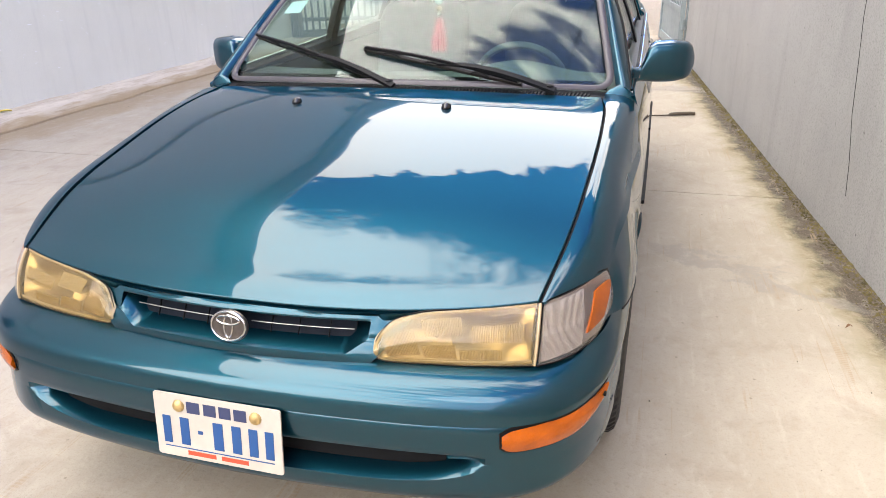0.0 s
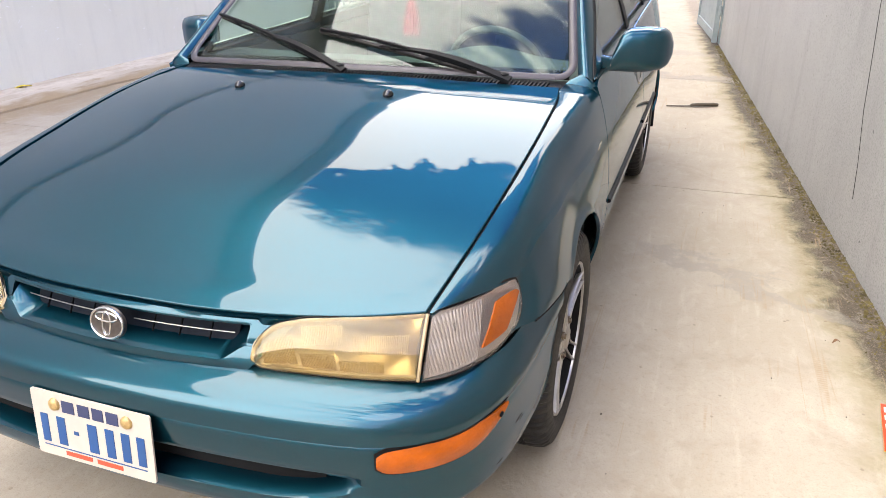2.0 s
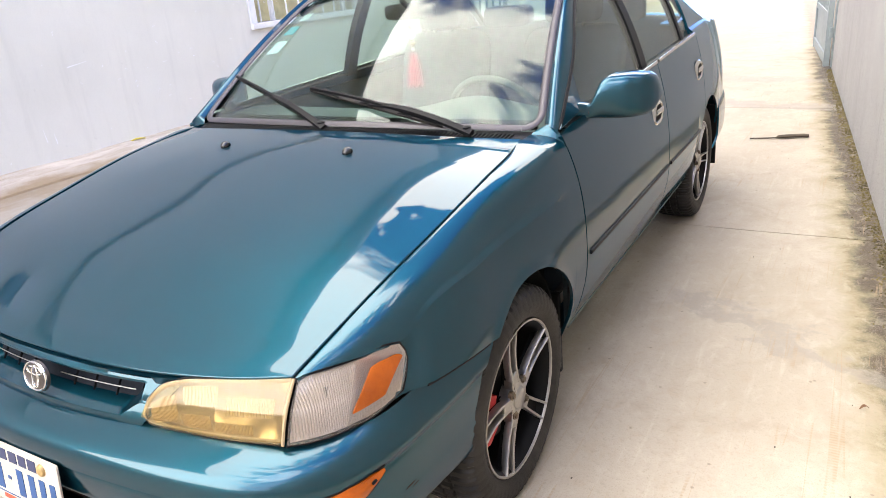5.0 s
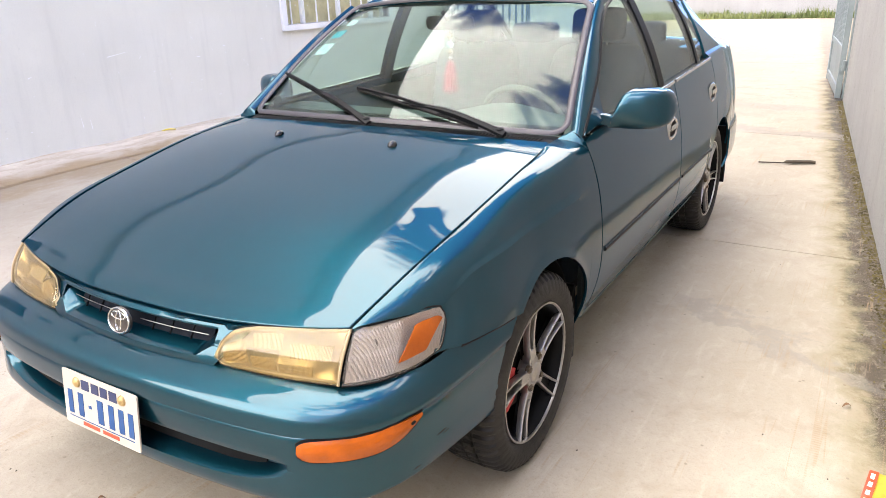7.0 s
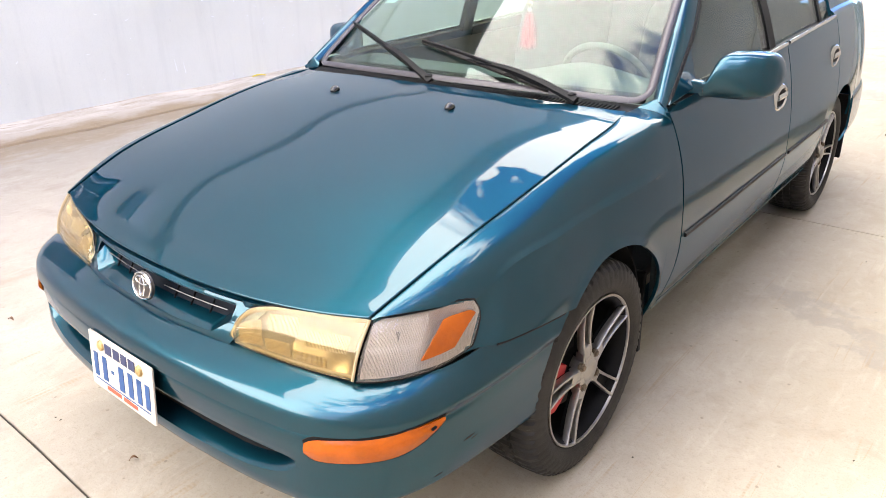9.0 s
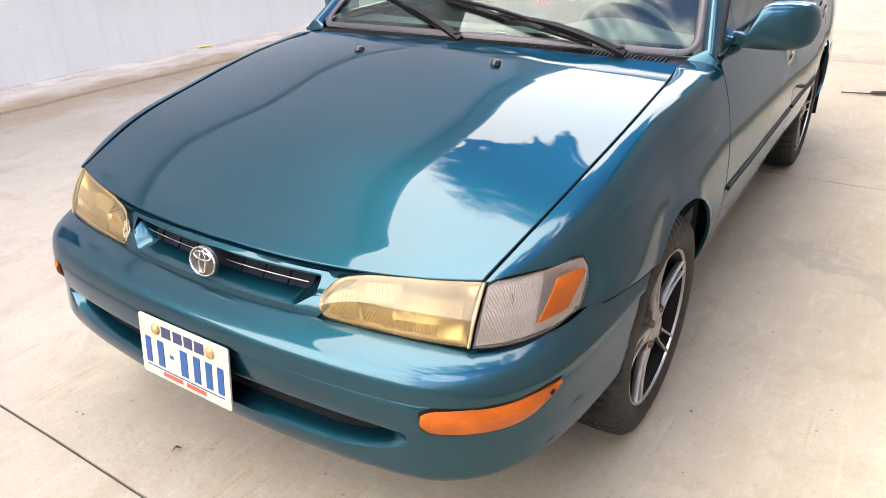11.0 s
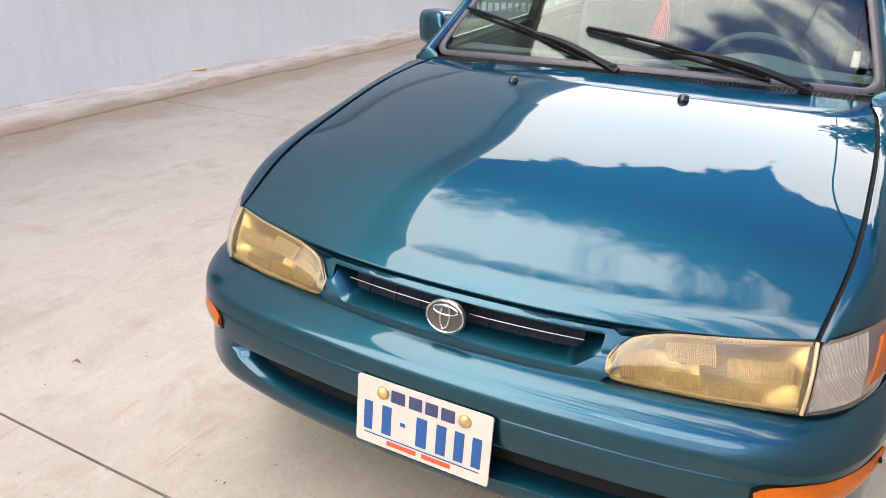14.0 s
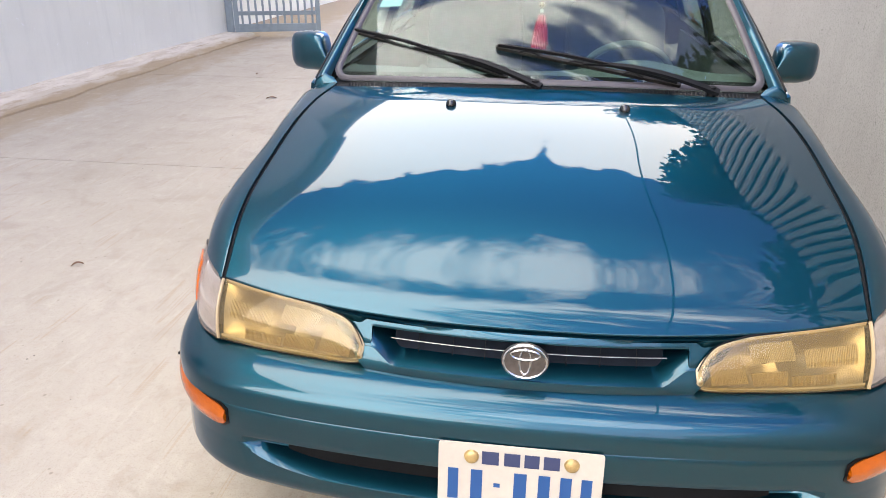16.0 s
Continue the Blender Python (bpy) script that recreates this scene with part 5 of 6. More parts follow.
def wing_section(y, q):
    """From the bonnet edge (q = 0) to the widest line (q = 1)."""
    v = min(max((y - 0.116) / (1.15 - 0.116), 0.0), 1.0)
    x0, z0 = hood_edge_x(v) + 0.004, hood_edge_z(v)
    zl = 0.60
    x3 = side_x(y, zl)
    w = x3 - x0
    p0, p3 = np.array([x0, z0]), np.array([x3, zl])
    f = smooth(0.65, 1.18, y)
    p1 = p0 + np.array([0.66 * w, 0.001])
    p2 = np.array([x3 + 0.002 - 0.20 * 0.62 * (z0 - zl), zl + 0.62 * (z0 - zl)])
    r = (1 - q) ** 3 * p0 + 3 * (1 - q) ** 2 * q * p1 + 3 * (1 - q) * q ** 2 * p2 + q ** 3 * p3
    if f > 0:
        # towards the door the shoulder turns into the door's own section
        ze, qe = z0 - 0.046, 0.42
        if q < qe:
            s = q / qe
            c1, e = np.array([side_x(y, ze) - 0.008, z0 - 0.002]), np.array([side_x(y, ze), ze])
            d = (1 - s) ** 2 * p0 + 2 * (1 - s) * s * c1 + s * s * e
        else:
            z = lerp(ze, zl, (q - qe) / (1 - qe))
            d = np.array([side_x(y, z), z])
        r = lerp(r, d, f)
    return r


def arch_z(y, c):
    d = ARCH_RAD ** 2 - (y - c) ** 2
    return ARCH_Z + math.sqrt(d) if d > 0 else -1


lamp_top_line = spline((0.116, 0.664, 0.703), (0.162, 0.702, 0.706), (0.232, 0.748, 0.705), (0.300, 0.777, 0.699))


def wing_low(y):
    if y < 0.302:
        return None
    if y < ARCH_F - math.sqrt(ARCH_RAD ** 2 - (0.552 - ARCH_Z) ** 2):
        return seam_z(y) + 0.003
    z = arch_z(y, ARCH_F)
    return max(z, 0.262)


WING_SPLIT = spline((0.11, 0.703), (0.20, 0.705), (0.30, 0.699), (0.42, 0.742), (0.6, 0.752), (0.9, 0.757), (1.264, 0.762))
N_UP, LOW_ROWS = 30, (0.0, 0.02, 0.06, 0.13, 0.21, 0.29, 0.37, 0.45, 0.53, 0.61, 0.69, 0.77, 0.85, 0.92, 0.97, 1.0)


def wing_column(y):
    '''One fore-and-aft station of the wing: down to the crease line, then on to the arch, the bumper or the sill.'''
    qs = np.linspace(0, 1, 300)
    tab = np.array([wing_section(y, k) for k in qs])
    zs = WING_SPLIT(y) if y >= 0.302 else lamp_top_line(y)[1]
    qc = max(float(np.interp(-zs, -tab[:, 1], qs)), 0.02)
    yl = min(y, 0.300)
    tl = np.array([wing_section(yl, k) for k in qs])
    d = lamp_top_line(yl)[0] - float(np.interp(-lamp_top_line(yl)[1], -tl[:, 1], tl[:, 0]))
    d *= smooth(0.50, 0.30, y)
    col = []
    for k in range(N_UP + 1):
        r = k / N_UP
        x, z = wing_section(y, r * qc)
        lip = 0.0065 * smooth(0.31, 0.46, y) * smooth(1.20, 1.0, y) * smooth(0.90, 1.0, r)
        col.append((x + d * r * r + lip, y, z))
    lo = wing_low(y)
    if lo is None:
        col += [col[-1]] * (len(LOW_ROWS) - 1)
    else:
        zz = np.concatenate([tab[:, 1], np.linspace(0.599, 0.255, 60)])
        xx = np.concatenate([tab[:, 0], [side_x(y, z) for z in np.linspace(0.599, 0.255, 60)]])
        for r in LOW_ROWS[1:]:
            z = lerp(zs, lo, r)
            x = float(np.interp(-z, -zz, xx)) + d * smooth(0.60, 0.70, z)
            x += 0.006 * math.exp(-((math.hypot(y - ARCH_F, z - ARCH_Z) - ARCH_RAD) / 0.018) ** 2)
            lean = 0.0425 * min(max((0.664 - z) / 0.064, 0.0), 1.05) * smooth(0.46, 0.302, y)
            x += side_x(y - lean, z) - side_x(y, z)
            col.append((lerp(x, lerp(0.7855, 0.7775, min((z - 0.60) / 0.09, 1.0)), smooth(0.37, 0.302, y)), y - lean, z))
    if y > 0.95:
        col = [(x, y + (door_edge(min(z, 0.95)) - 0.004 - 1.264) * smooth(0.95, 1.264, y), z) for x, y, z in col]
    return col


def build_wings():
    ys = list(np.linspace(0.117, 0.3015, 18)) + list(np.linspace(0.3025, 0.58, 20)) + list(np.linspace(0.5935, 1.165, 48)) + list(np.linspace(1.172, 1.264, 10))
    pts = np.array([wing_column(y) for y in ys], float)
    for g in (1, -1):
        panel("front_wing", pts, 0, 0, M_PAINT, car, 0.010, (0.2, 0.7, 0.5), "teal front wing with a rounded wheel arch", side=g)
        # dark strip as the shade in the gap between wing and bumper
        sweep("wing_gap_shade", [(side_x(y, seam_z(y)) - 0.0045, y, seam_z(y) + 0.001) for y in np.linspace(0.33, 0.575, 24)], ring_section(0.006, 0.0032, 8), M_DARK, car, label="dark strip standing in for the shade between wing and bumper", side=g)
        # small black inner flap behind the wheel
        v, f = box_mesh(0.62, 0.785, 1.155, 1.175, 0.135, 0.42)
        v = [(a * g, b, c) for a, b, c in v]
        link_mesh("mud_flap", v, f, M_BLACK, car, "dusty black mud flap", shade=False, bevel=0.004)
        v, f = lathe_mesh([(0.50, 0.325), (0.50, 0.335), (0.765, 0.346), (0.765, 0.338)], 40, "x", True, math.radians(-12), math.radians(192))
        f = [q for q in f if max(q) - min(q) < 12]
        v = [(a * g, b + ARCH_F, c + ARCH_Z) for a, b, c in v]
        link_mesh("arch_liner", v, f, M_DARK, car, "dark plastic arch liner")
        v2 = [(a, b - ARCH_F + ARCH_R, c) for a, b, c in v]
        link_mesh("arch_liner", v2, f, M_DARK, car, "dark plastic arch liner")
        v, f = box_mesh(0.60, 0.822, 3.625, 3.641, 0.165, 0.52)
        link_mesh("mud_flap", [(a * g, b, c) for a, b, c in v], f, M_BLACK, car, "black mud flap", shade=False, bevel=0.004)


def door_point(y0f, y1f, u, v, zlow, ztop):
    y = lerp(y0f(0.6), y1f(0.6), u)
    lo, hi = zlow(y), ztop(y) - 0.022 * smooth(1.34, 1.20, y)
    z = lerp(lo, hi, v)
    y = lerp(y0f(z), y1f(z), u)
    x = side_x(y, z)
    x -= 0.004 * smooth(0.30, 0.26, z)
    return (x, y, z)


def build_doors():
    front0, front1 = (lambda z: door_edge(min(z, 0.95)) + 0.003), (lambda z: 2.335 + 0.02 * (z - 0.6))
    rear0 = lambda z: 2.342 + 0.02 * (z - 0.6)
    rear1 = lambda z: 3.125 + 0.06 * (z - 0.6)
    sill_z = lambda y: 0.275
    rear_low = lambda y: max(0.275, arch_z(y, ARCH_R) + 0.0 if abs(y - ARCH_R) < ARCH_RAD else 0.275)
    for g in (1, -1):
        for nm, a, b, lo, hy in (("front_door", front0, front1, sill_z, 2.19), ("rear_door", rear0, rear1, rear_low, 3.03)):
            P = lambda u, v, a=a, b=b, lo=lo: door_point(a, b, u, v, lo, lambda y: belt_z(y) - 0.012)
            d = panel(nm, P, 26, 36, M_PAINT, car, 0.012, (0.0, 2.0, 0.6), "teal car door with a slim black rubbing strip", side=g)
            y0, y1 = a(0.515) + 0.02, min(b(0.515) - 0.02, 3.05 if nm == "rear_door" else 9)
            if nm == "rear_door":
                y1 = 2.985
            sweep("rubbing_strip", [(side_x(y, 0.517) + 0.004, y, 0.517) for y in np.linspace(y0, y1, 20)], [(0.000, -0.007), (0.004, -0.004), (0.004, 0.004), (0.000, 0.007), (-0.008, 0.007), (-0.008, -0.007)], M_BLACK, d, label="black rubbing strip", side=g)
            # chrome waist strip
            w0, w1 = (1.43, 2.32) if nm == "front_door" else (2.35, 3.10)
            sweep("waist_strip", [(side_x(y, belt_z(y) - 0.01) - 0.002, y, belt_z(y) - 0.006) for y in np.linspace(w0, w1, 24)], ring_section(0.007, 0.007, 8), M_BLACK, d, label="black waist moulding", side=g)
            sweep("bright_strip", [(side_x(y, belt_z(y) - 0.01) + 0.005, y, belt_z(y) - 0.006) for y in np.linspace(w0, w1, 24)], ring_section(0.006, 0.008, 10), M_CHROME, d, label="thin bright waist strip", side=g)
            # pull handle: bright oval ring round a dark cup
            hz = 0.772 if nm == "front_door" else 0.808
            hx = side_x(hy, hz)
            vv, ff = [], []
            n, prof = 36, [(0.0, -0.004), (0.006, 0.006), (0.013, 0.009), (0.019, 0.004), (0.021, -0.004)]
            m = len(prof)
            for k in range(n):
                t = 2 * math.pi * k / n
                cs, sn = math.copysign(abs(math.cos(t)) ** 0.75, math.cos(t)), math.copysign(abs(math.sin(t)) ** 0.75, math.sin(t))
                for dd, h in prof:
                    vv.append((g * (hx + h - 0.03 * (sn * 0.036) ** 1), hy + (0.076 - dd) * cs, hz + (0.052 - dd) * sn))
            for k in range(n):
                for j in range(m - 1):
                    ff.append((k * m + j, k * m + j + 1, ((k + 1) % n) * m + j + 1, ((k + 1) % n) * m + j))
            hd = link_mesh("door_handle", vv, ff, M_CHROME, d, "chrome door handle surround")
            vv, ff = lathe_mesh([(0.001, 0.0), (0.001, 0.6), (0.001, 1.0)], 24, "x")
            link_mesh("cup", [(g * (hx + 0.0045), hy + 0.058 * b2, hz + 0.034 * c2) for a2, b2, c2 in vv], ff, M_DARK, hd)
            sweep("lever", [(hx + 0.010, hy + t * 0.052, hz + 0.008) for t in np.linspace(-1, 1, 8)], ring_section(0.004, 0.012, 8), M_CHROME, hd, side=g)
        # sill
        pts = np.array([[(side_x(y, z) - d, y, z) for d, z in ((0.002, 0.271), (0.004, 0.25), (0.012, 0.225), (0.035, 0.205), (0.09, 0.20))] for y in np.linspace(1.175, 2.99, 30)], float)
        panel("sill", pts, 0, 0, M_PAINT, car, 0.008, (0, 2, 0.4), "teal sill under the doors", side=g)


def pillar_inner(s):
    return screen_point(1.0, s) + np.array((0.013, -0.006, 0.008))


def pillar_outer(s):
    return rail(lerp(0.004, 0.31, s)) + lerp(np.array((0.036, 0.014, -0.012)), np.array((0.020, 0.010, -0.008)), smooth(0.4, 1.0, s))


def build_scuttle():
    # windscreen pillar, and the painted corner that joins it to the wing
    edge = np.array(wing_column(1.264))
    keep = edge[edge[:, 2] > 0.880]
    for g in (1, -1):
        def pillar(u, v):
            p = lerp(pillar_inner(u), pillar_outer(u), v)
            return p + 0.046 * v ** 0.4 * (1 - v) * np.array((0.45, -0.55, 0.60))
        panel("windscreen_pillar", pillar, 26, 12, M_PAINT, car, 0.014, (0, 2.3, 0.6), "teal windscreen pillar", side=g)

        def corner(u, v):
            f = np.array([np.interp(v, np.linspace(0, 1, len(keep)), keep[:, n]) for n in range(3)]) + np.array((0, 0.003, 0))
            b = pillar(0.012, lerp(0.0, 1.0, v))
            return lerp(f, b, u) + np.array((0, 0, 0.004)) * math.sin(math.pi * u)
        panel("scuttle_corner", corner, 10, 14, M_PAINT, car, 0.012, (0.3, 1.2, 0.4), "teal corner below the windscreen pillar", side=g)


build_wings()
build_doors()


# ---- roof, glass, tail ----
rail = spline((0.0, 0.742, 1.190, 0.926), (0.14, 0.688, 1.47, 1.100), (0.30, 0.606, 1.80, 1.298), (0.37, 0.585, 1.95, 1.338), (0.50, 0.575, 2.30, 1.362), (0.66, 0.573, 2.75, 1.358), (0.76, 0.580, 3.03, 1.326), (0.87, 0.628, 3.32, 1.20), (1.0, 0.690, 3.66, 1.025))


def screen_point(u, v):
    """Windscreen: u from side to side (-1..1), v from the cowl to the roof."""
    b = np.array([0.715 * u, 1.118 + 0.118 * u * u, 0.944 - 0.026 * u * u])
    t = np.array([0.578 * u, 1.735 + 0.085 * u * u, 1.345 - 0.030 * u * u])
    p = lerp(b, t, v)
    p[2] += 0.018 * math.sin(math.pi * v)
    p[1] -= 0.010 * math.sin(math.pi * v)
    return p


def rear_point(u, v):
    b = np.array([0.62 * u, 3.70 - 0.10 * u * u, 1.035 - 0.02 * u * u])
    t = np.array([0.53 * u, 3.02 - 0.02 * u * u, 1.350 - 0.03 * u * u])
    p = lerp(b, t, v)
    p[2] += 0.02 * math.sin(math.pi * v)
    return p


def build_roof():
    def P(u, v):
        s = 2 * u - 1
        k = lerp(0.315, 0.755, v)
        r = rail(k)
        x = r[0] * s * 0.985
        f = 1.735 + 0.085 * s * s + 0.012
        bk = 3.02 - 0.02 * s * s - 0.012
        y = lerp(f, bk, v)
        z = r[2] + 0.004 + 0.034 * (1 - s * s) * smooth(-0.25, 0.25, v) * smooth(1.2, 0.8, v)
        if v < 0.06:
            z = lerp(screen_point(s, 1.0)[2] + 0.006, z, smooth(0, 0.06, v))
        return (x, y, z)
    panel("roof", P, 30, 30, M_PAINT, car, 0.012, (0, 2.3, 0.6), "teal roof panel")
    box("headlining", -0.5, 0.5, 1.85, 2.95, 1.318, 1.33, M_DASH, car)
    # windscreen, its rubber and the shaded top band
    ws = panel("windscreen", lambda u, v: screen_point((2 * u - 1) * 0.985, lerp(0.015, 0.985, v)), 30, 20, M_GLASS, car, 0.004, (0, 2.3, 0.6), "clear laminated windscreen glass")
    ws.visible_shadow = False
    ru, rv, loop = 0.075, 0.085, []
    for cu, cv, a0 in ((1 - ru, rv, -90), (1 - ru, 1 - rv, 0), (-1 + ru, 1 - rv, 90), (-1 + ru, rv, 180)):
        arc = [(cu + ru * math.cos(radians(a0 + 15 * k)), cv + rv * math.sin(radians(a0 + 15 * k))) for k in range(7)]
        if loop:
            u0, v0 = loop[-1]
            loop += [(lerp(u0, arc[0][0], k / 12), lerp(v0, arc[0][1], k / 12)) for k in range(1, 12)]
        loop += arc
    u0, v0 = loop[-1]
    loop += [(lerp(u0, loop[0][0], k / 16), lerp(v0, loop[0][1], k / 16)) for k in range(1, 17)]
    sweep("screen_seal", [screen_point(u, v) + np.array((0, -0.007, 0.008)) for u, v in loop], ring_section(0.013, 0.006, 8), M_SEAL, ws, up=(0, -0.55, 0.83), label="dull rubber windscreen seal")
    pts = np.array([[screen_point(s, v) + np.array((0, 0.006, -0.006)) for v in (0.01, 0.035, 0.06)] for s in np.linspace(-0.98, 0.98, 30)])
    panel("black_band", pts, 0, 0, M_BLACK, ws, 0.002, (0, 2.3, 0.6), "black printed band at the foot of the glass")
    rw = panel("rear_window", lambda u, v: rear_point((2 * u - 1) * 0.98, lerp(0.02, 0.98, v)), 20, 12, M_SIDEGLASS, car, 0.004, (0, 2.3, 0.6), "tinted rear window")
    rw.visible_shadow = False
    loop = [rear_point(u, 0) for u in np.linspace(-1, 1, 20)] + [rear_point(1, v) for v in np.linspace(0.05, 0.95, 10)] + [rear_point(u, 1) for u in np.linspace(1, -1, 20)] + [rear_point(-1, v) for v in np.linspace(0.95, 0.0, 10)]
    sweep("window_seal", loop, ring_section(0.014, 0.006, 8), M_SEAL, rw, up=(0, 0.5, 0.85))
    for g in (1, -1):
        # roof rail, from the windscreen to the tail
        sec = [(-0.022, -0.014), (-0.020, 0.004), (-0.010, 0.011), (0.010, 0.011), (0.020, 0.004), (0.023, -0.012), (0.0, -0.022)]
        path = [rail(k) - np.array((0.012, 0, 0.006)) for k in np.linspace(0.285, 1.0, 52)]
        sweep("roof_rail", path, sec, M_PAINT, car, up=(0.80, -0.20, 0.55), label="teal roof rail", side=g)
        sweep("drip_strip", [pillar_outer(s) + np.array((0.002, 0.004, -0.003)) for s in np.linspace(0.02, 0.96, 16)] + [rail(k) + np.array((0.020, 0.012, -0.010)) for k in np.linspace(0.325, 0.80, 32)], ring_section(0.007, 0.006, 6), M_BLACK, car, up=(0.55, -0.25, 0.75), label="black door-frame strip", side=g)
        # side windows between waist and rail
        ks = np.linspace(0, 1, 400)
        rl = np.array([rail(k) for k in ks])

        def top_at(y):
            return np.array([np.interp(y, rl[:, 1], rl[:, 0]) + 0.004, y, np.interp(y, rl[:, 1], rl[:, 2]) - 0.022])

        def glass(u, v, y0, y1):
            y = lerp(y0, y1, u)
            b = np.array([side_x(y, belt_z(y)) - 0.024, y, belt_z(y) - 0.015])
            t = top_at(y)
            p = lerp(b, t, v)
            p[0] += 0.016 * math.sin(math.pi * v)
            return p
        for nm, y0, y1 in (("front_side_window", 1.27, 2.205), ("rear_side_window", 2.27, 2.93), ("quarter_window", 2.97, 3.14)):
            w = panel(nm, lambda u, v: glass(u, v, y0, y1), 18, 10, M_SIDEGLASS, car, 0.004, (0, 2.3, 0.8), "lightly tinted side window", side=g)
            w.visible_shadow = False
        for nm, y, wd in (("door_pillar", 2.238, 0.036), ("window_bar", 2.95, 0.020)):
            pts = np.array([[glass(0, v, yy, yy) + np.array((0.005, 0, 0)) for v in np.linspace(0, 1.0, 10)] for yy in (y - wd, y - wd * 0.5, y, y + wd * 0.5, y + wd)])
            panel(nm, pts, 0, 0, M_BLACK, car, 0.03, (0, 2.3, 0.8), "black door pillar", side=g)
        panel("rear_pillar", lambda u, v: glass(u, v, 3.13, 3.66) + np.array((0.008, 0, 0.002)), 16, 12, M_PAINT, car, 0.012, (0, 2.3, 0.8), "teal rear roof pillar", side=g)
        panel("waist_ledge", lambda u, v: (lambda y: (side_x(y, belt_z(y)) - lerp(0.002, 0.045, v), y, belt_z(y) - 0.011))(lerp(1.262, 3.34, u)), 30, 2, M_BLACK, car, 0.004, (0, 2.3, 0.4), "black inner waist ledge", side=g)
        # rear quarter
        def Q(u, v):
            y = lerp(3.13, 4.11, u)
            lo = max(0.30, arch_z(y, ARCH_R))
            if y > 3.62:
                lo = 0.54
            top = belt_z(y) + 0.012
            y2 = y
            if v < 0.72:
                z = lerp(lo, top - 0.03, v / 0.72)
                x = side_x(y, z)
                y2 = y + (0.06 * (z - 0.6)) * smooth(3.5, 3.13, y)
            else:
                s = (v - 0.72) / 0.28
                a = side_x(y, top - 0.03)
                c = np.array([a, top - 0.03])
                d = np.array([0.60, top + 0.035])
                e = np.array([a - 0.02, top + 0.03])
                r = (1 - s) ** 2 * c + 2 * (1 - s) * s * e + s * s * d
                x, z = r
                if y < 3.66:
                    lim = float(np.interp(y, rl[:, 1], rl[:, 0])) - 0.02
                    x = max(x, lim)
            return (x, y2, z)
        panel("rear_quarter", Q, 36, 34, M_PAINT, car, 0.010, (0, 3.0, 0.5), "teal rear quarter panel", side=g)
        pts = [[(0.70, 4.03, 0.66 + 0.27 * v), (0.735, 4.06, 0.66 + 0.27 * v), (0.715, 4.115, 0.66 + 0.27 * v), (0.45, 4.150, 0.66 + 0.27 * v)] for v in np.linspace(0, 1, 6)]
        panel("tail_lamp", np.array(pts, float) + np.array((-0.022, 0.004, 0)), 0, 0, M_TAIL, car, 0.03, (0, 3, 0.7), "red tail lamp", side=g)

    def T(u, v):
        s = 2 * u - 1
        f = 3.71 - 0.10 * s * s
        y = lerp(f, 4.12 - 0.03 * s * s, v)
        return (0.61 * s, y, 1.03 - 0.02 * s * s + 0.012 * math.sin(math.pi * v) - 0.045 * v ** 3)
    panel("boot_lid", T, 20, 14, M_PAINT, car, 0.012, (0, 3.9, 0.4), "teal boot lid")
    panel("tail_panel", lambda u, v: ((2 * u - 1) * 0.66, 4.125 - 0.03 * (2 * u - 1) ** 2 + 0.02 * math.sin(math.pi * v), lerp(0.52, 0.975, v)), 20, 10, M_PAINT, car, 0.012, (0, 3.5, 0.7), "teal tail panel")

    def rear_bumper(u, v):
        a = lerp(-1, 1, u)
        t = abs(a)
        if t > 0.55:
            s = (t - 0.55) / 0.45
            x, y = lerp(0.79, 0.832, s ** 0.5), lerp(4.06, 3.63, s)
        else:
            s = t / 0.55
            x = 0.79 * math.sin(s * math.pi / 2) ** 0.9
            y = 4.155 - 0.095 * (1 - math.cos(s * math.pi / 2)) ** 1.5
        ins = 0.05 * abs(2 * v - 1) ** 4
        return (math.copysign(x - ins * 0.4, a), y - ins, lerp(0.27, 0.56, v))
    panel("rear_bumper", rear_bumper, 60, 14, M_PAINT, car, 0.012, (0, 3.4, 0.4), "teal rear bumper")


def build_underbody():
    box("underbody", -0.62, 0.62, 0.42, 4.0, 0.20, 0.24, M_DARK, car, "dark underbody")
    box("engine_bay", -0.50, 0.50, 0.10, 1.12, 0.24, 0.62, M_DARK, car)
    box("inner_wing", -0.64, -0.60, 0.30, 1.2, 0.50, 0.68, M_DARK, car)
    box("inner_wing", 0.60, 0.64, 0.30, 1.2, 0.50, 0.68, M_DARK, car)
    box("bulkhead", -0.72, 0.72, 1.17, 1.20, 0.24, 0.86, M_DARK, car)
    box("inner_side", -0.77, -0.755, 1.27, 3.1, 0.24, 0.90, M_DASH, car)
    box("inner_side", 0.755, 0.77, 1.27, 3.1, 0.24, 0.90, M_DASH, car)
    box("boot_floor", -0.60, 0.60, 3.3, 4.05, 0.30, 0.90, M_DARK, car)
    for y in (HUB_Y, HUB_Y + WHEELBASE):
        sweep("axle", [(-0.66, y, HUB_Z), (0.66, y, HUB_Z)], ring_section(0.03, 0.03, 10), M_DARK, car)


